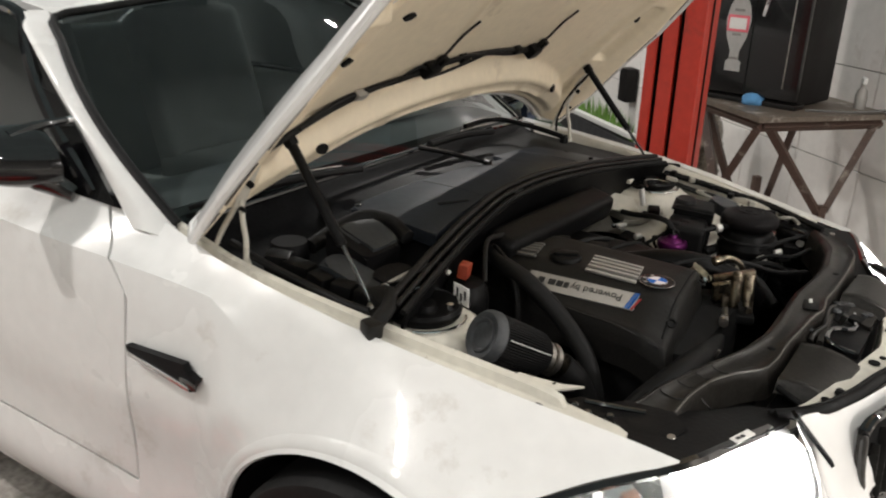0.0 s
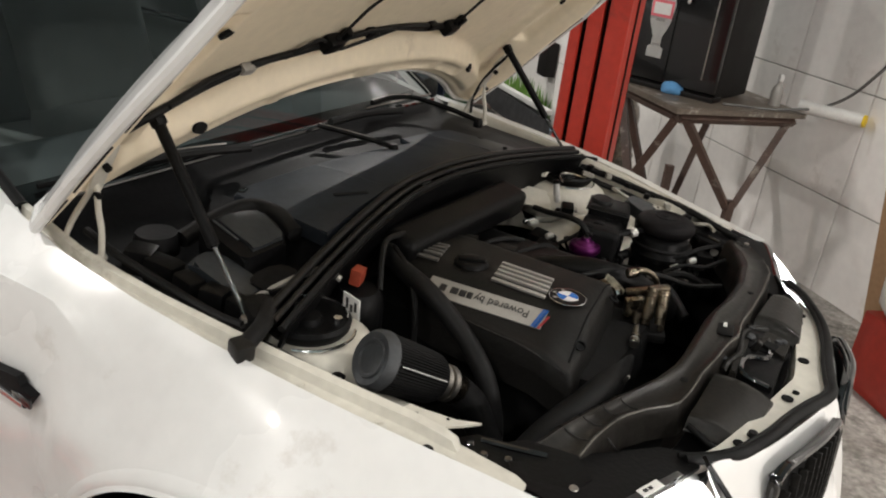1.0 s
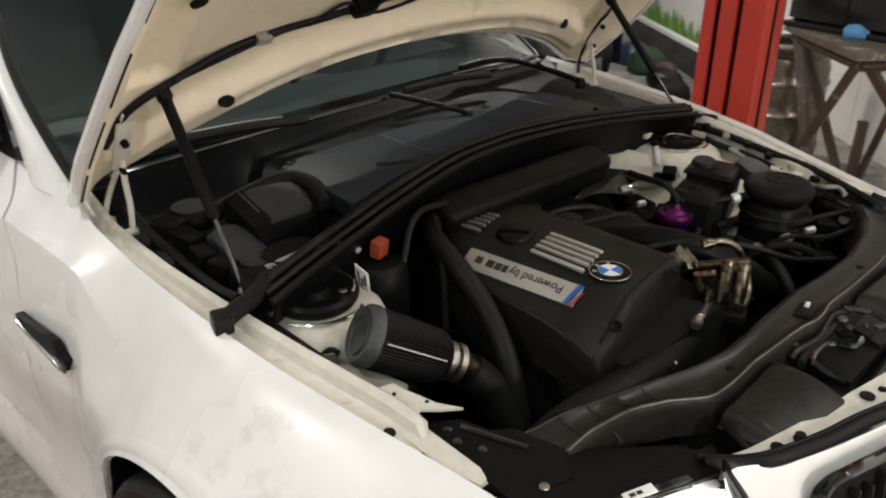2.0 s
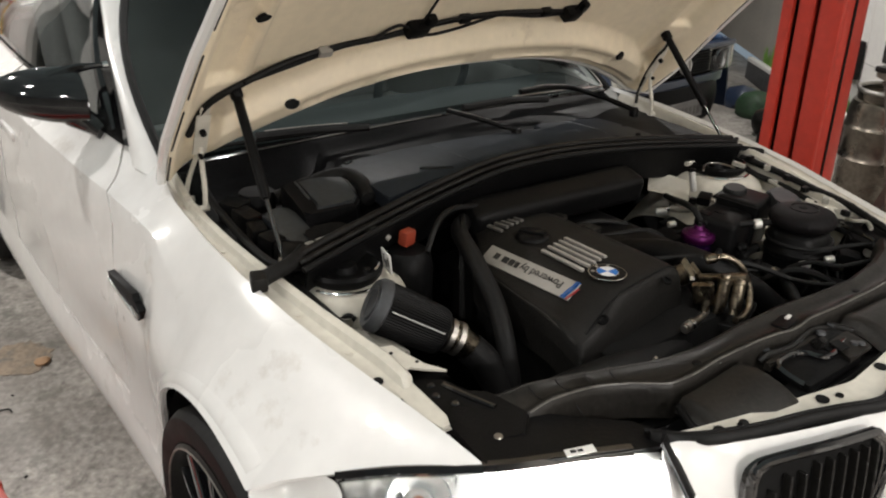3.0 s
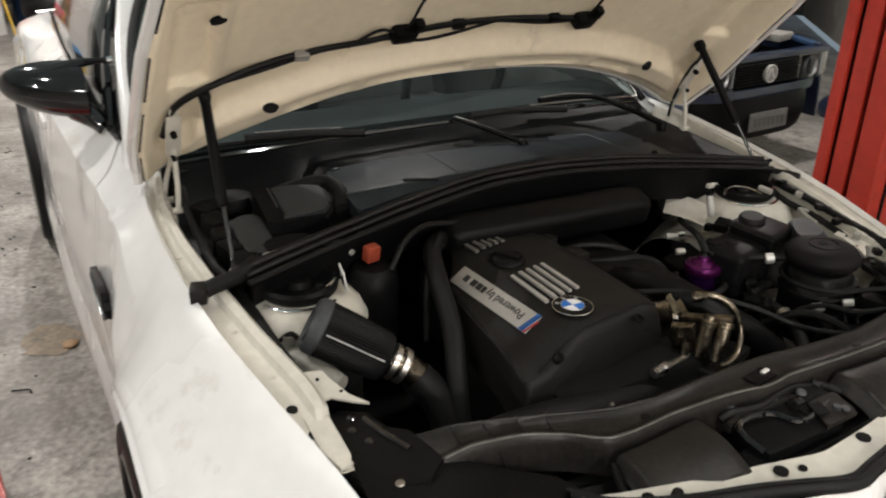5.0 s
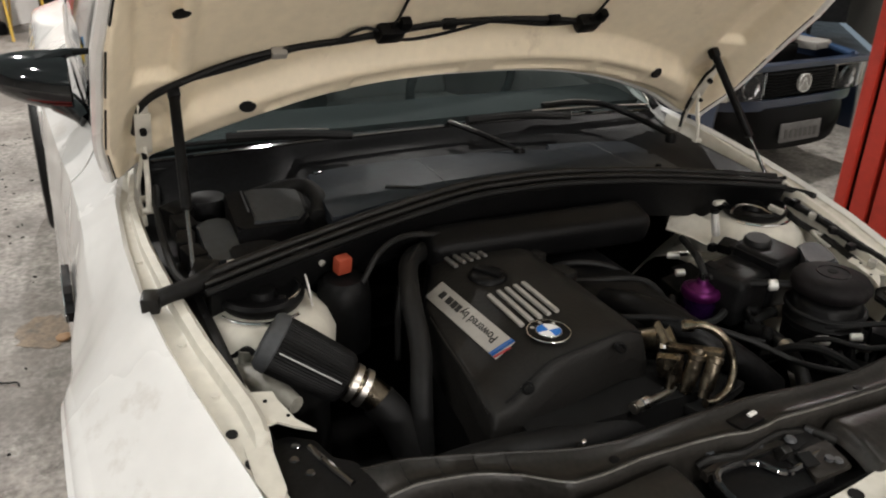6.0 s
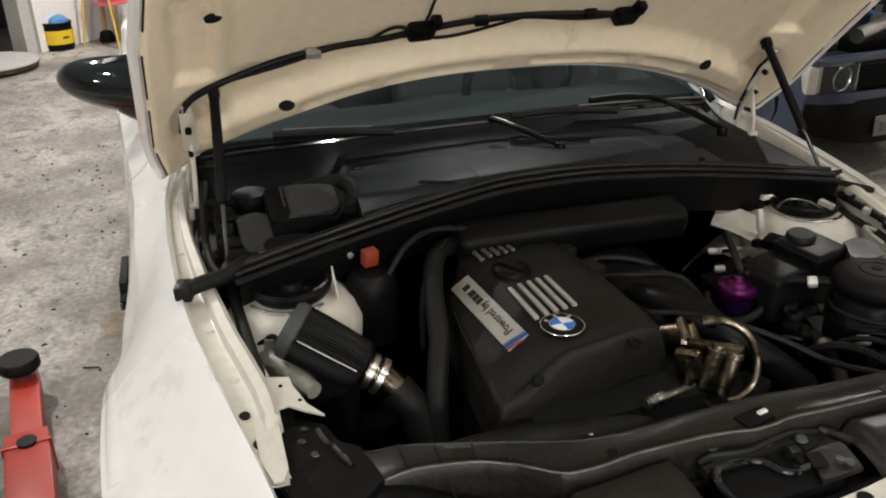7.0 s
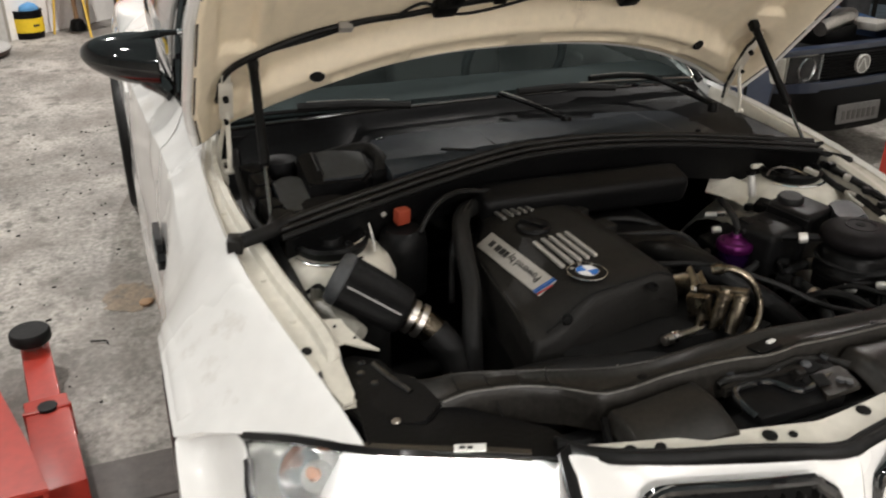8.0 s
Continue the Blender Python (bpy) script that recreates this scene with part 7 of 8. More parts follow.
part("rubber_pad", lathe([(0.0, 0.112), (0.056, 0.112), (0.062, 0.120), (0.062, 0.146), (0.057, 0.153), (0.0, 0.153)], pose(-1.206, -1.284, 0)), RUBBER, arm, "round black rubber pad")
part("pivot_pin", lathe([(0.0, 0.120), (0.026, 0.118), (0.028, 0.108), (0.0, 0.106)], pose(-0.80, -1.222, 0)), RUBBER, arm)
arm2 = thing("lift_arm", (-0.40, -1.30, 0), "broad red lift arm close to the floor", "car lift")
part("top_plate", plate([(-0.30, -1.18), (-0.50, -1.235), (-1.10, -1.425), (-1.12, -1.56), (-0.55, -1.42), (-0.30, -1.40)], 0.206, 0.218, None, 0.003), REDP, arm2)
part("arm_web", beam((-0.31, -1.192), (-1.10, -1.432), 0.012, 0.205, 0.105, 0.002), REDP, arm2)
part("arm_web", beam((-0.31, -1.39), (-1.10, -1.55), 0.012, 0.205, 0.105, 0.002), REDP, arm2)

# ---- table, fridge and things on it ----
table = thing("work_table", (-0.05, 2.30, 0), "worn brown trestle table with crossed legs", "table")


def tb(a, b):
    """Along the wall, out from it, from the table's near corner."""
    return Vector((-0.115 - 0.75 * a + 0.66 * b, 1.985 - 0.0 + 0.66 * a + 0.75 * b, 0))


TL, TD = 0.60, 0.70
corners = [tb(0, 0), tb(TL, 0), tb(TL, TD), tb(0, TD)]
part("table_top", plate([(p.x, p.y) for p in corners], 0.775, 0.800, None, 0.004), TABLETOP, table)
part("apron", tube([tb(0.03, 0.04) + Vector((0, 0, 0.75)), tb(0.03, TD - 0.04) + Vector((0, 0, 0.75))], 0.022, 1, 4), WOOD, table)
part("apron", tube([tb(TL - 0.03, 0.04) + Vector((0, 0, 0.75)), tb(TL - 0.03, TD - 0.04) + Vector((0, 0, 0.75))], 0.022, 1, 4), WOOD, table)
part("apron", tube([tb(0.03, 0.04) + Vector((0, 0, 0.752)), tb(TL - 0.03, 0.04) + Vector((0, 0, 0.752))], 0.022, 1, 4), WOOD, table)
for a in (0.04, TL - 0.04):
    for b0, b1 in ((0.08, 0.42), (TD - 0.06, 0.46)):
        p, q = tb(a, b0) + Vector((0, 0, 0.75)), tb(a, b1) + Vector((0, 0, 0.33 if a < 0.1 else 0.0))
        part("leg", cyl(p, q, 0.024, 0.022, 4), WOOD, table)
    part("foot", cyl(tb(a, 0.44) + Vector((0, 0, 0.36)), tb(a, 0.44), 0.026, None, 4), WOOD, table)
for b0, b1 in ((0.06, TD - 0.1),):
    part("leg", cyl(tb(0.05, 0.04) + Vector((0, 0, 0.75)), tb(TL - 0.05, 0.04), 0.026, None, 4), WOOD, table)
    part("leg", cyl(tb(TL - 0.05, 0.05) + Vector((0, 0, 0.75)), tb(0.12, 0.05), 0.026, None, 4), WOOD, table)

FR = -12.0
fridge = thing("mini_fridge", (-0.18, 2.50, 0.80), "black mini fridge with a chrome handle and pale bottle sticker", "fridge")


def fr(bm):
    return oriented(bm, -0.545, 2.365, 0.80, FR)


part("fridge_body", fr(box((0.26, 0.20, 0.375), (0.52, 0.34, 0.73), (0, 0, 0), 0.012)), FRIDGES, fridge)
door = part("fridge_door", fr(box((0.26, 0.012, 0.385), (0.52, 0.035, 0.70), (0, 0, 0), 0.010)), FRIDGE, fridge, "glossy black door")
part("door_seam", fr(box((0.265, -0.007, 0.385), (0.006, 0.004, 0.68), (0, 0, 0), 0.001)), DARK, door)
part("door_trim", fr(box((0.450, -0.007, 0.30), (0.006, 0.004, 0.42), (0, 0, 0), 0.001)), STEEL, door)
part("fridge_handle", fr(box((0.330, -0.020, 0.475), (0.018, 0.016, 0.15), (0, 12, 0), 0.006)), CHROME, door, "chrome handle")
part("fridge_handle", fr(box((0.355, -0.020, 0.520), (0.095, 0.016, 0.016), (0, 10, 0), 0.006)), CHROME, door)
part("fridge_plinth", fr(box((0.26, 0.03, 0.012), (0.54, 0.10, 0.024), (0, 0, 0), 0.006)), GREYP, fridge)
stick = bmesh.new()
prof = [(0.0, 0.14), (0.040, 0.14), (0.040, 0.185), (0.024, 0.195), (0.024, 0.235), (0.052, 0.30), (0.062, 0.38), (0.050, 0.44), (0.030, 0.475), (0.0, 0.485)]
vs = [stick.verts.new((0.190 + x, -0.0085, z)) for x, z in prof] + [stick.verts.new((0.190 - x, -0.0085, z)) for x, z in reversed(prof[1:-1])]
stick.faces.new(vs)
bmesh.ops.solidify(stick, geom=stick.faces[:], thickness=0.002)
st = part("bottle_sticker", fr(stick), LABELW, door, "pale bottle-shaped sticker")
part("sticker_band", fr(box((0.190, -0.0105, 0.36), (0.108, 0.002, 0.075), (0, 0, 0), 0)), PINK, st, "faded red band")
part("sticker_band", fr(box((0.190, -0.0125, 0.36), (0.085, 0.002, 0.050), (0, 0, 0), 0)), LABELW, st)
for k in range(3):
    part("sticker_bar", fr(box((0.190, -0.0105, 0.42 - 0.11 * k), (0.05 - 0.006 * k, 0.002, 0.012), (0, 0, 0), 0)), SILVER, st)


def crumple(centre, r, seed, flat=0.6):
    rnd = random.Random(seed)
    bm = bmesh.new()
    bmesh.ops.create_icosphere(bm, subdivisions=3, radius=r)
    for v in bm.verts:
        k = 1 + 0.35 * noise.noise(v.co * (14 / (r * 18)) + Vector((seed, 0, 0))) + 0.1 * rnd.random()
        v.co = Vector((v.co.x * k, v.co.y * k, max(-0.5 * r, v.co.z * k) * flat))
    low = min(v.co.z for v in bm.verts)
    return shifted(bm, Matrix.Translation(Vector(centre) - Vector((0, 0, low))))


p = tb(0.30, 0.16)
rag = tagged(part("cloth", crumple((p.x, p.y, 0.80), 0.048, 3, 0.75), BLUERAG), "crumpled light blue cloth on the table", "cloth")
p = tb(0.14, 0.62)
bottle = thing("spray_bottle", (p.x, p.y, 0.80), "small clear spray bottle on the table", "bottle")
part("bottle_body", lathe([(0.0, 0.0), (0.026, 0.0), (0.028, 0.06), (0.022, 0.085), (0.010, 0.10), (0.010, 0.115), (0.0, 0.115)], pose(p.x, p.y, 0.80)), SILVER, bottle)
part("spray_head", box((p.x, p.y, 0.93), (0.02, 0.05, 0.03), (0, 0, 20), 0.006), LABELW, bottle)
p, q = tb(0.02, 0.66), tb(-0.22, 0.80)
roll = thing("paper_roll", (p.x, p.y, 0.80), "pale rolled tube with a yellow end on the table", "tube")
part("roll_body", cyl((p.x, p.y, 0.832), (q.x, q.y, 0.832), 0.030, None, 20), LABELW, roll)
part("roll_end", cyl((q.x, q.y, 0.832), (q.x + (q.x - p.x) * 0.04, q.y + (q.y - p.y) * 0.04, 0.832), 0.027, None, 20), YELLOW, roll, "yellow end cap")
p = tb(0.10, 0.30)
hose = tagged(part("power_cable", tube([(p.x, p.y, 0.806), tb(0.02, 0.55) + Vector((0, 0, 0.808)), tb(-0.08, 0.72) + Vector((0, 0, 0.86)), tb(-0.22, 0.76) + Vector((0, 0, 1.0)), tb(-0.34, 0.775) + Vector((0, 0, 1.25)), tb(-0.38, 0.78) + Vector((0, 0, 1.8))], 0.007, 8, 8), BARGREY), "grey cable hanging down the wall onto the table", "cable")

# keg behind the column
kx, ky = -0.74, 2.98
keg = thing("metal_keg", (kx, ky, 0), "dented stainless steel keg on the floor", "keg")
part("keg_body", lathe([(0.0, 0.02), (0.17, 0.02), (0.195, 0.05), (0.200, 0.09), (0.194, 0.13), (0.194, 0.24), (0.205, 0.26), (0.194, 0.28), (0.194, 0.40), (0.205, 0.42), (0.194, 0.44), (0.194, 0.50), (0.180, 0.55), (0.12, 0.575), (0.0, 0.58)], pose(kx, ky, 0), 40), KEGM, keg)
part("keg_rim", tube([(kx + 0.165 * math.cos(a), ky + 0.165 * math.sin(a), 0.605) for a in span(0, 2 * math.pi, 33)], 0.012, 1, 8), STEEL, keg)
part("keg_rim", lathe([(0.160, 0.555), (0.166, 0.555), (0.168, 0.60), (0.160, 0.60)], pose(kx, ky, 0), 32, None, False), KEGM, keg)

# ---- blue hatchback at the next bay ----
VX, VY, VZ, VR = -2.27, 3.22, -0.17, 4.0
blue = thing("car", (VX, VY, VZ), "old dark blue hatchback with its engine bay open", "car")


def vb(bm):
    return oriented(bm, VX, VY, VZ, VR)


part("bumper", vb(grid(lambda u, v: (0.10 - 0.30 * abs(u) ** 3.5 + 0.02 * math.sin(math.pi * v), 0.66 * u, 0.50 - 0.26 * v + 0.11 * v * abs(u) ** 3), span(-1, 1, 30), span(0, 1, 8), None, 0.02)), BLACKP, blue, "black plastic bumper")
part("grille_panel", vb(grid(lambda u, v: (0.085 - 0.13 * abs(u) ** 4, 0.62 * u, 0.548 - 0.062 * v), span(-1, 1, 24), span(0, 1, 4), None, 0.02)), BLUEP, blue)
gr = part("grille", vb(box((0.02, 0, 0.625), (0.04, 0.62, 0.155), (0, 0, 0), 0.006)), DARK, blue, "black slatted grille")
for z in span(0.562, 0.688, 8):
    part("slat", vb(box((0.045, 0, z), (0.018, 0.62, 0.008), (0, 0, 0), 0.002)), BLACKP, gr)
part("grille_badge", vb(lathe([(0.0, 0.016), (0.040, 0.014), (0.052, 0.016), (0.055, 0.010), (0.055, 0.0), (0.0, 0.0)], pose(0.052, 0.0, 0.625, 0, 90, 0))), SILVER, gr, "round grey badge")
part("badge_ring", vb(tube([(0.072, 0.053 * math.cos(a), 0.625 + 0.053 * math.sin(a)) for a in span(0, 2 * math.pi, 25)], 0.004, 1, 6)), LABELW, gr)
for k in (-0.018, 0.018):
    part("badge_bar", vb(box((0.070, k, 0.625), (0.004, 0.010, 0.07), (28 if k > 0 else -28, 0, 0), 0.001)), LABELW, gr)
part("bonnet_slam_panel", vb(box((0.0, 0, 0.722), (0.08, 1.24, 0.035), (0, 0, 0), 0.008)), BLUEP, blue)
for side in (-1, 1):
    hl = part("headlamp", vb(box((-0.012, side * 0.445, 0.625), (0.06, 0.25, 0.155), (0, 0, 0), 0.015)), LAMPPALE, blue, "large clear rectangular headlamp")
    part("reflector", vb(lathe([(0.0, 0.004), (0.030, 0.010), (0.052, 0.022), (0.064, 0.034), (0.066, 0.030), (0.050, 0.010), (0.0, 0.0)], pose(0.016, side * 0.435, 0.625, 0, 90, 0), 28)), CHROME, hl)
    pane = part("lens", vb(grid(lambda u, v: (0.048 - 0.03 * max(0, u - 0.5), side * (0.318 + 0.255 * u), 0.548 + 0.154 * v), span(0, 1, 10), span(0, 1, 6), None, 0.004)), LENS, hl)
    pane.visible_shadow = False
    part("turn_lamp", vb(box((-0.02, side * 0.605, 0.625), (0.09, 0.06, 0.15), (0, 0, side * 20), 0.012)), LAMPPALE, hl)
    part("front_wing", vb(grid(lambda u, v: (0.0 - 1.15 * u, side * (0.56 + 0.10 * math.sin(math.pi * v / 2)), 0.755 - 0.50 * v ** 1.5 + 0.12 * u * (1 - v)), span(0, 1, 16), span(0, 1, 8), None, 0.015)), BLUEP, blue)
    part("wing_top", vb(box((-0.55, side * 0.545, 0.80), (1.05, 0.07, 0.03), (0, 6.2, 0), 0.01)), BLUEB, blue)
    for x in (-0.62, -2.95):
        w = part("wheel", vb(lathe([(0.16, -0.08), (0.27, -0.085), (0.285, -0.06), (0.285, 0.06), (0.27, 0.085), (0.16, 0.08)], pose(x, side * 0.60, 0.285, -90 * side))), RUBBER, blue)
        part("rim", vb(lathe([(0.16, 0.08), (0.15, 0.05), (0.05, 0.06), (0.0, 0.06), (0.0, -0.06), (0.16, -0.08)], pose(x, side * 0.60, 0.285, -90 * side))), STEEL, w)
part("engine_bay", vb(box((-0.55, 0, 0.58), (1.0, 1.06, 0.2), (0, 0, 0), 0.02)), DARK, blue)
eng = part("engine", vb(box((-0.42, 0.10, 0.73), (0.40, 0.36, 0.12), (0, 0, 8), 0.03)), BLACKP, blue)
part("air_pipe", vb(tube([(-0.20, -0.10, 0.79), (-0.24, 0.10, 0.82), (-0.32, 0.30, 0.83), (-0.5, 0.40, 0.80)], 0.045, 6, 14)), STEEL, eng, "polished metal pipe")
part("air_pipe", vb(tube([(-0.15, -0.35, 0.76), (-0.25, -0.25, 0.80), (-0.42, -0.22, 0.79)], 0.035, 6, 12)), BRASSY, eng)
part("pale_box", vb(box((-0.28, 0.42, 0.775), (0.22, 0.20, 0.05), (0, 0, 12), 0.012)), SILVER, eng)
number = part("number_plate", vb(box((0.128, -0.03, 0.350), (0.010, 0.36, 0.115), (0, -4, 0), 0.004)), PLATEG, blue, "grey number plate with dark bars")
for k, y in enumerate(span(-0.15, 0.11, 7)):
    part("plate_bar", vb(box((0.1345, y - 0.01, 0.343), (0.003, 0.026, 0.055), (0, -4, 0), 0, None, 1)), BARGREY, number)
part("cabin", vb(grid(lambda u, v: (at(v, [0, 0.25, 0.5, 0.8, 1.0], [-1.15, -1.75, -2.3, -3.2, -3.45]), 0.62 * u * at(v, [0, 0.25, 0.8, 1], [1, 0.82, 0.82, 1]), at(v, [0, 0.25, 0.5, 0.8, 1.0], [0.86, 1.30, 1.36, 1.28, 0.80]) - 0.03 * u * u), span(-1, 1, 12), span(0, 1, 20), None, 0.02)), BLUEP, blue)
part("car_glass", vb(grid(lambda u, v: (-1.20 - 0.50 * v, u * (0.56 - 0.09 * v), 0.915 + 0.36 * v), span(-1, 1, 8), span(0, 1, 5), None, 0.006)), GLOSSB, blue)
for side in (-1, 1):
    part("body_side", vb(grid(lambda u, v: (-1.10 - 2.35 * u, side * (0.64 - 0.12 * max(0, v - 0.6) / 0.4), 0.22 + 0.85 * v), span(0, 1, 14), span(0, 1, 8), None, 0.02)), BLUEP, blue)

# ---- clutter at the back of the workshop ----


def tyre_bm(x, y, z, r=0.31, w=0.20):
    return lathe([(r * 0.60, 0.0), (r * 0.92, 0.0), (r, 0.03), (r, w - 0.03), (r * 0.92, w), (r * 0.60, w), (r * 0.56, w * 0.7), (r * 0.56, w * 0.3)], pose(x, y, z))


for x, y, n in ((-8.15, -0.35, 4), (-8.75, 0.25, 5), (-8.05, 0.45, 3), (-7.2, 3.6, 5), (-6.4, 4.4, 5), (-5.6, 5.1, 4)):
    for k in range(n):
        tagged(part("tyre", tyre_bm(x + 0.02 * (k % 2), y - 0.015 * (k % 3), 0.2005 * k), RUBBER), "worn black tyre in a stack", "tyre", "stacked tyres")
drum = thing("oil_drum", (-9.0, -0.45, 0), "blue steel oil drum against the wall", "drum")
part("drum_body", lathe([(0.0, 0.0), (0.28, 0.0), (0.285, 0.28), (0.295, 0.30), (0.285, 0.32), (0.285, 0.58), (0.295, 0.60), (0.285, 0.62), (0.285, 0.88), (0.27, 0.88), (0.0, 0.87)], pose(-9.0, -0.45, 0), 32), BLUEB, drum)
part("drum_rim", tube([(-9.0 + 0.285 * math.cos(a), -0.45 + 0.285 * math.sin(a), 0.885) for a in span(0, 2 * math.pi, 33)], 0.010, 1, 6), BLUEB, drum)

bx, by = -7.52, -1.645
bucket = thing("bucket", (bx, by, 0), "black bucket with a wide yellow band, rags inside", "bucket")
part("bucket_body", lathe([(0.0, 0.0), (0.134, 0.0), (0.140, 0.03), (0.143, 0.245), (0.150, 0.248), (0.150, 0.262), (0.136, 0.262), (0.130, 0.06), (0.0, 0.05)], pose(bx, by, 0), 32), BLACKP, bucket)
part("yellow_band", lathe([(0.1425, 0.062), (0.1465, 0.062), (0.1475, 0.190), (0.1435, 0.190)], pose(bx, by, 0), 32), YELLOW, bucket, "yellow paper band")
part("band_mark", box((bx + 0.118, by + 0.085, 0.125), (0.008, 0.060, 0.020), (0, 0, 36), 0.002), INK, bucket)
tagged(part("cloth", crumple((bx + 0.03, by + 0.04, 0.235), 0.085, 8, 0.8), BLUERAG), "crumpled blue cloth stuffed into the bucket", "cloth")

# yellow display stand with pink packs
sx, sy = room(4.02, 8.15)[:2]
stand = thing("display_stand", (sx, sy, 0), "yellow folding steel stand with trays of pink packs", "stand")


def at_room(a, b, z):
    return room(4.02 + a, 8.15 - b, z)


for a, b0, b1 in ((-0.20, 0.26, 0.05), (0.20, 0.26, 0.05)):
    part("stand_leg", cyl(at_room(a * 1.25, b0, 0.0), at_room(a * 0.8, b1, 1.5), 0.012, None, 8), YELLOWP, stand)
    part("stand_leg", cyl(at_room(a * 1.2, -0.20, 0.0), at_room(a * 0.8, 0.03, 1.5), 0.012, None, 8), YELLOWP, stand)
for z in (0.40, 0.78, 1.14):
    p = at_room(0, 0.08, z)
    part("tray", box((p.x, p.y, z), (0.40, 0.20, 0.03), (0, 0, TURNW), 0.006), PINK, stand, "pink display tray")
    for k in range(5):
        q = at_room(-0.15 + 0.075 * k, 0.10, z)
        pk = part("pack", box((q.x, q.y, z + 0.095), (0.062, 0.12, 0.15), (0, 0, TURNW), 0.008), PINK, stand)
        part("pack_label", box((q.x + 0.04, q.y + 0.045, z + 0.075), (0.05, 0.012, 0.05), (0, 0, TURNW), 0.003), CARDBOARD, pk)
post = at_room(0.0, -0.12, 0)
pole = thing("floor_pole", (post.x, post.y, 0), "thin brown pole on a round black foot", "pole")
part("pole_rod", cyl((post.x, post.y, 0.05), (post.x, post.y, 1.4), 0.022, None, 10), CARDBOARD, pole)
part("pole_foot", lathe([(0.0, 0.0), (0.075, 0.0), (0.08, 0.03), (0.06, 0.10), (0.03, 0.12), (0.0, 0.12)], pose(post.x, post.y, 0)), BLACKP, pole)

bd = Vector((-6.70, -2.20, 0))
board = thing("round_board", (bd.x, bd.y, 0), "round brown board with a pale top on the floor", "board")
part("board_edge", lathe([(0.0, 0.0), (0.36, 0.0), (0.44, 0.025), (0.46, 0.060), (0.0, 0.061)], pose(bd.x, bd.y, 0), 48), WOOD, board)
part("board_top", lathe([(0.0, 0.078), (0.452, 0.078), (0.457, 0.064), (0.0, 0.064)], pose(bd.x, bd.y, 0), 48), PLASTER, board)
dk = room(2.75, 9.2)
tagged(part("storage_trunk", box((dk.x, dk.y, 0.42), (0.8, 0.6, 0.84), (0, 0, TURNW), 0.05), FRIDGES), "dark trunk standing beyond the doorway", "trunk")

# dark racks and crates behind the blue car
rk = room(7.0, 1.6)
rack = thing("tool_rack", (rk.x, rk.y, 0), "dark steel rack crowded with parts", "rack")
for z in (0.05, 0.55, 1.05, 1.6):
    part("rack_shelf", box((rk.x, rk.y, z), (1.8, 0.55, 0.03), (0, 0, TURNW + 90), 0.004), GREYP, rack)
for a in (-0.86, 0.86):
    for b in (-0.25, 0.25):
        q = pose(rk.x, rk.y, 0, 0, 0, TURNW + 90) @ Vector((a, b, 0))
        part("rack_upright", box((q.x, q.y, 0.85), (0.04, 0.04, 1.70), (0, 0, TURNW + 90), 0.004), GREYP, rack)
rnd = random.Random(5)
for z in (0.065, 0.565, 1.065, 1.615):
    for a in span(-0.7, 0.7, 5):
        w, h = rnd.uniform(0.16, 0.26), rnd.uniform(0.15, 0.36)
        q = pose(rk.x, rk.y, 0, 0, 0, TURNW + 90) @ Vector((a, rnd.uniform(-0.05, 0.05), z + h / 2))
        tagged(part("crate", box(q, (w, 0.34, h), (0, 0, TURNW + 90 + rnd.uniform(-8, 8)), 0.01), rnd.choice([BLACKP, GREYP, FRIDGES, REDP, BLUEB, DARKWALL])), "grimy plastic crate on the rack", "crate", "crates on the rack")

# white kerb along the tiled wall with plants behind and sacks before it
a, b = room(3.0, 0.10, 0.09), room(5.6, 0.10, 0.02)
kerb = tagged(part("kerb", box((a + b) / 2, ((a - b).length, 0.06, 0.04), (0, math.degrees(math.atan2(a.z - b.z, 2.6)), TURNW), 0.008), LABELW), "long white painted board along the foot of the wall", "board", kind="")
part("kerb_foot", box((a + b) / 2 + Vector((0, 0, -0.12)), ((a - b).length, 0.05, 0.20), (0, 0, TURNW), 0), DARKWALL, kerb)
for k, (s_, d_, m, r, text) in enumerate(((3.45, 0.45, GREYP, 0.14, "dark grey sack of scrap on the floor"), (3.75, 0.40, WOOD, 0.12, "brown sack of scrap on the floor"), (4.05, 0.40, GREENP, 0.15, "dark green sack of scrap on the floor"), (4.4, 0.45, BLUEP, 0.15, "dark blue sack of scrap on the floor"), (3.2, 0.50, FRIDGES, 0.13, "black sack of scrap on the floor"))):
    q = room(s_, d_)
    tagged(part("sack", crumple((q.x, q.y, f_floor(s_, d_)[2]), r, 30 + k, 0.8), m), text, "sack", "sacks by the wall")
for k, s_ in enumerate(span(3.3, 5.2, 8)):
    q = room(s_, 0.03)
    tufts = bmesh.new()
    rnd = random.Random(50 + k)
    for i in range(34):
        w = Vector((rnd.uniform(-0.13, 0.13), rnd.uniform(-0.03, 0.03), 0))
        tip = w + Vector((rnd.uniform(-0.10, 0.10), rnd.uniform(-0.02, 0.04), rnd.uniform(0.20, 0.42)))
        side_ = Vector((rnd.uniform(0.008, 0.016), 0.004, 0))
        mid = w.lerp(tip, 0.6)
        vs = [tufts.verts.new(v) for v in (w - side_, w + side_, mid + side_ * 1.3, tip, mid - side_ * 1.3)]
        tufts.faces.new(vs)
    tagged(part("plant", shifted(tufts, pose(q.x, q.y, -0.17, 0, 0, TURNW)), GREENL), "leafy green plant along the wall", "plant", "plants along the wall")
q = room(3.26, 0.06, 0.45)
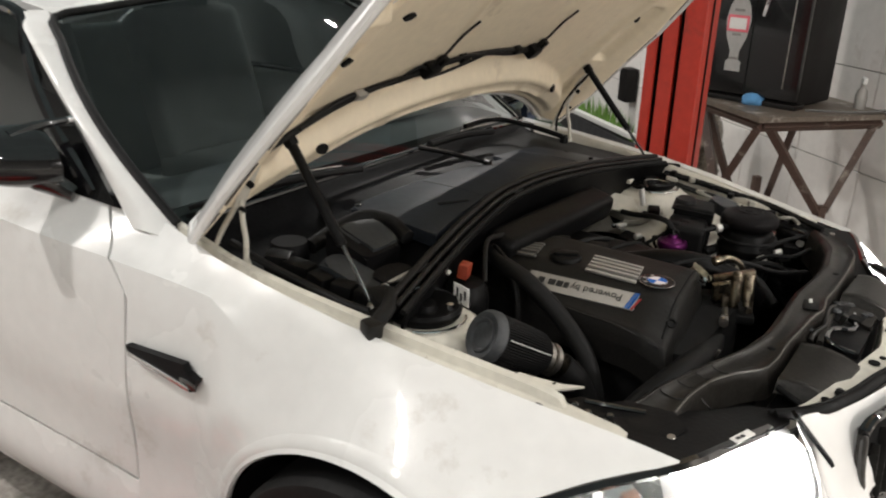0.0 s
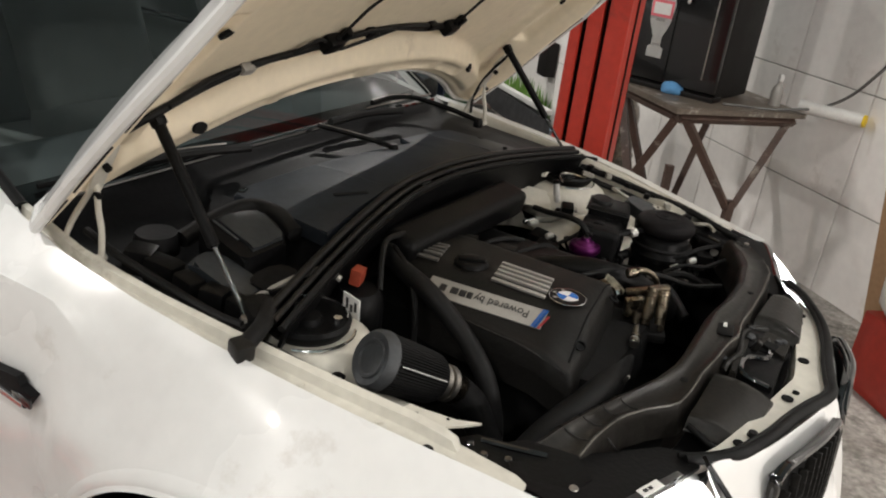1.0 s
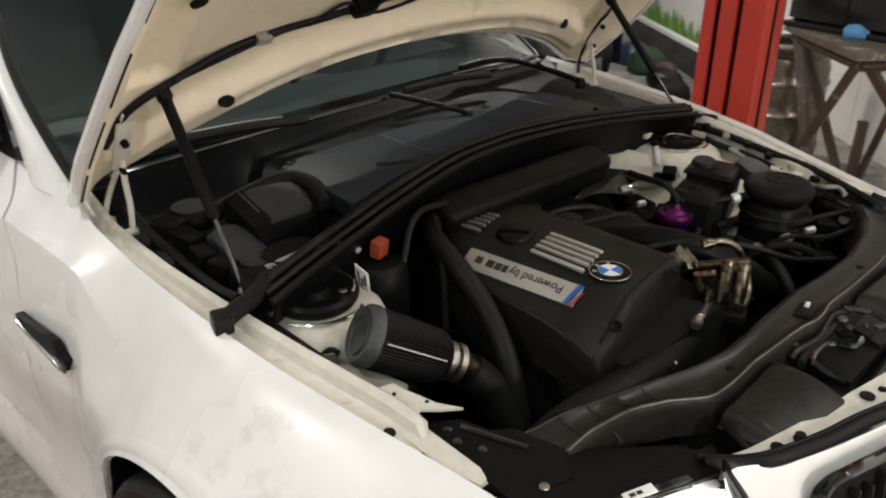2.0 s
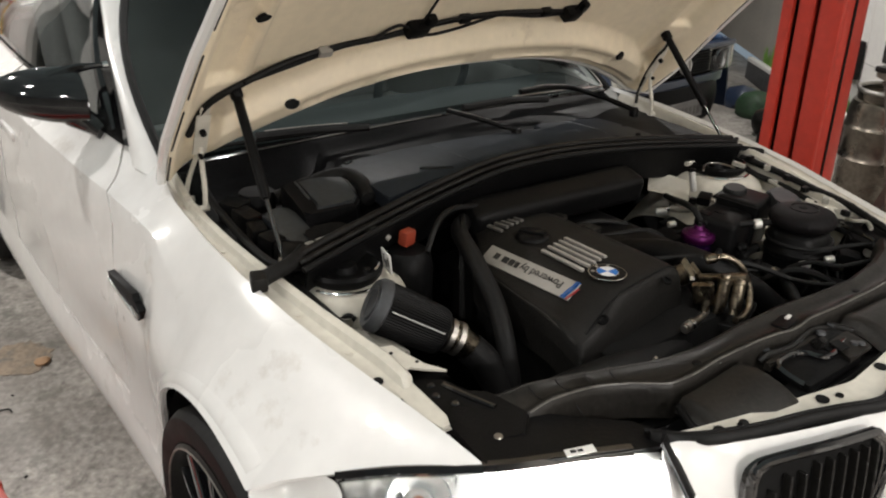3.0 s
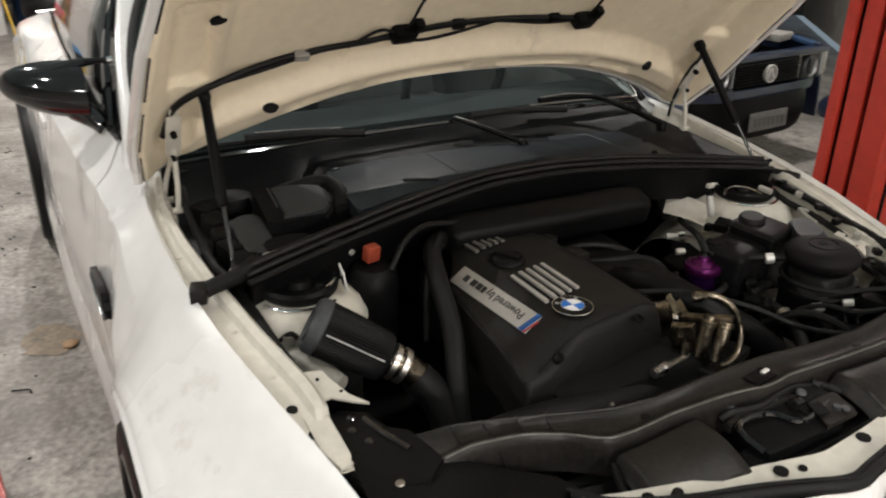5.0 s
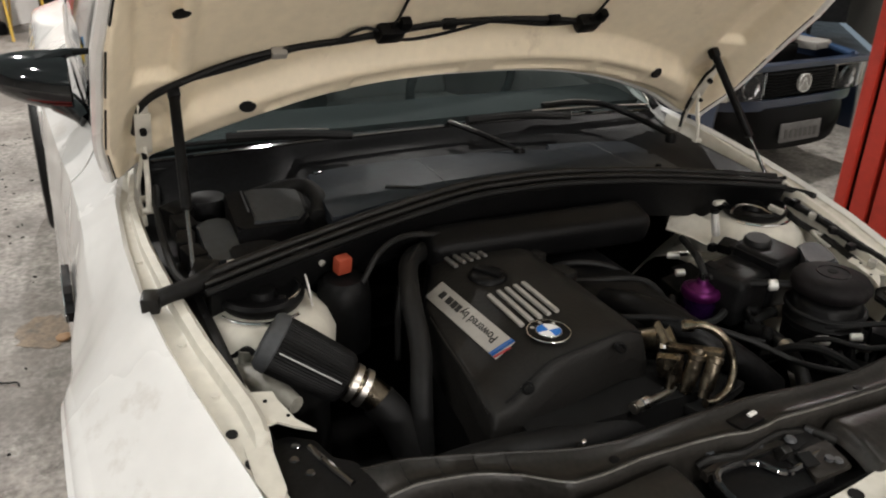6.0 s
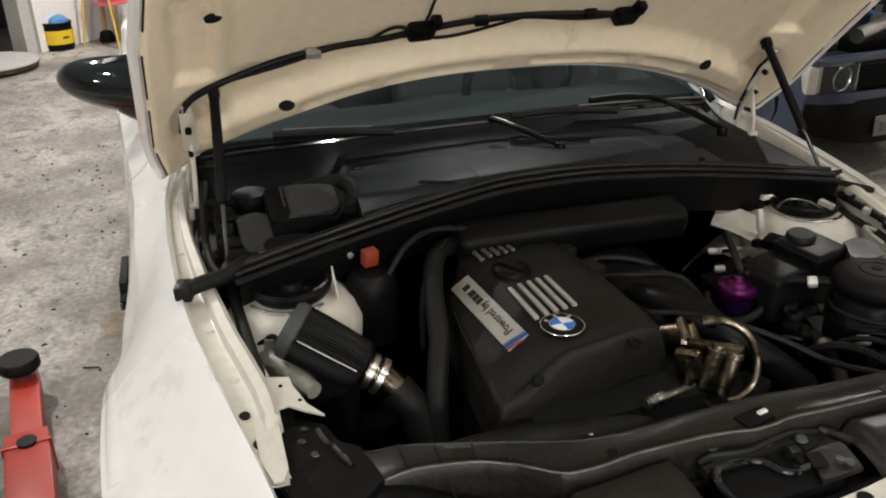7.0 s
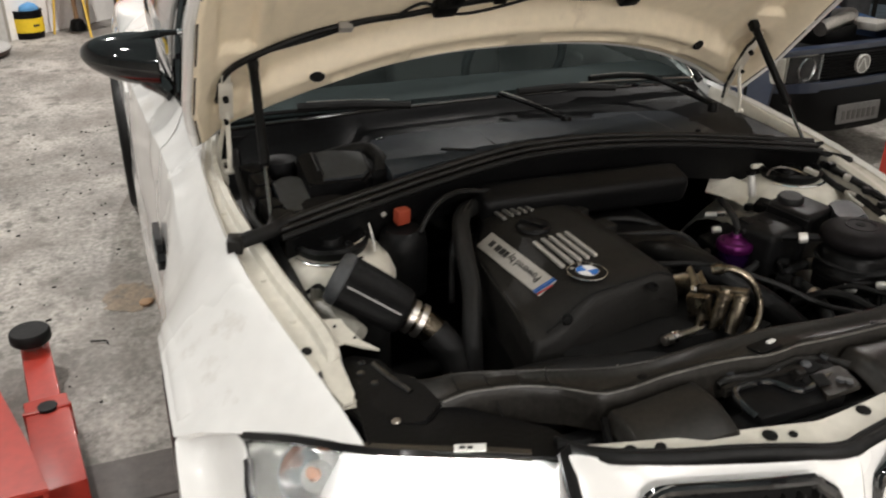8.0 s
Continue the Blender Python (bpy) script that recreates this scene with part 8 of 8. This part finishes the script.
tagged(part("wall_box", box(q, (0.14, 0.10, 0.26), (0, 0, TURNW), 0.01), FRIDGES), "small dark grey box on the tiled wall", "box")

# stacked parcels by the wall ahead of the car
px, py = 1.02, 1.63
parcel = thing("parcel_stack", (px, py, 0), "red carton on the floor by the tiled wall", "carton")
part("carton", box((px, py, 0.15), (0.30, 0.30, 0.30), (0, 0, 40), 0.008), REDP, parcel)
tagged(part("wrapped_parcel", crumple((px, py, 0.30), 0.17, 21, 1.1), LABELW), "crumpled white plastic wrap on the carton", "wrap")
tagged(part("cardboard_sheet", box((px - 0.10, py + 0.33, 0.36), (0.34, 0.02, 0.72), (12, 0, -42), 0.003), CARDBOARD), "brown cardboard sheet leaning behind the carton", "cardboard")

# broken patch in the floor and litter
rub = bmesh.new()
rnd = random.Random(5)
outline = [(-1.62 + (0.105 + 0.03 * rnd.random()) * math.cos(a), -0.985 + (0.085 + 0.03 * rnd.random()) * math.sin(a)) for a in span(0, 2 * math.pi * 35 / 36, 36)]
patch = part("floor_patch", plate(outline, 0.0005, 0.0025), mat("brown_patch", (0.24, 0.19, 0.14), 0.75, 0, 0.3, 12, 60, 0.4, 0, (0.15, 0.132, 0.115), 0.6, 20), floor, "brown repaired patch")
rnd = random.Random(11)
bits = bmesh.new()
for _ in range(260):
    x, y = rnd.uniform(-4.2, -0.9), rnd.uniform(-2.6, -1.0)
    s = rnd.uniform(0.002, 0.007)
    box((x, y, s * 0.4), (s * rnd.uniform(1, 3), s, s * 0.8), (0, 0, rnd.uniform(0, 180)), 0, bits)
tagged(part("floor_grit", bits, FRIDGES, None, "", False), "dark grit and crumbs strewn on the concrete", "grit", kind="stuff")
tagged(part("wire_scrap", tube([(-1.33, -1.125, 0.004), (-1.31, -1.10, 0.010), (-1.31, -1.075, 0.006), (-1.29, -1.07, 0.004)], 0.003, 5, 6), RUBBER), "short bent scrap of black wire on the floor", "scrap")
tagged(part("litter", crumple((-1.55, -0.925, 0.002), 0.026, 31, 0.4), CARDBOARD), "crumpled brown litter on the floor", "litter")

# ---- tiles and paving, piece by piece ----
tile_me = bpy.data.meshes.new("tile")
tb_ = box((0, 0, 0), (0.494, 0.012, 0.494), (0, 0, 0), 0.002, None, 1)
tb_.to_mesh(tile_me)
tb_.free()
tile_me.materials.append(TILEM)


def tile(parent, s, d, z):
    ob = new("tile", tile_me)
    p = room(s, d, z)
    ob.parent = parent
    ob.location = p
    ob.rotation_euler = (0, 0, radians(TURNW))


for k in range(-6, 10):
    for r in range(7):
        tile(wall_tiled, 0.20 + 0.5 * k + 0.25, -0.005, 0.19 + 0.5 * r)
for k in range(3):
    for r in range(6):
        tile(wall_far, 3.35 + 0.25 + 0.5 * k - 0.05 * (k == 2), 8.457, 0.25 + 0.5 * r)
slab_me = bpy.data.meshes.new("paving_slab")
sb = box((0, 0, 0), (0.192, 0.292, 0.024), (0, 0, 0), 0.004, None, 1)
sb.to_mesh(slab_me)
sb.free()
slab_me.materials.append(SLABM)
for i in range(4):
    for k in range(9):
        ob = new("paving_slab", slab_me)
        ob.parent = floor
        ob.location = (-0.54 + 0.20 * i, -2.55 + 0.30 * k + 0.15 * (i % 2), -0.005)
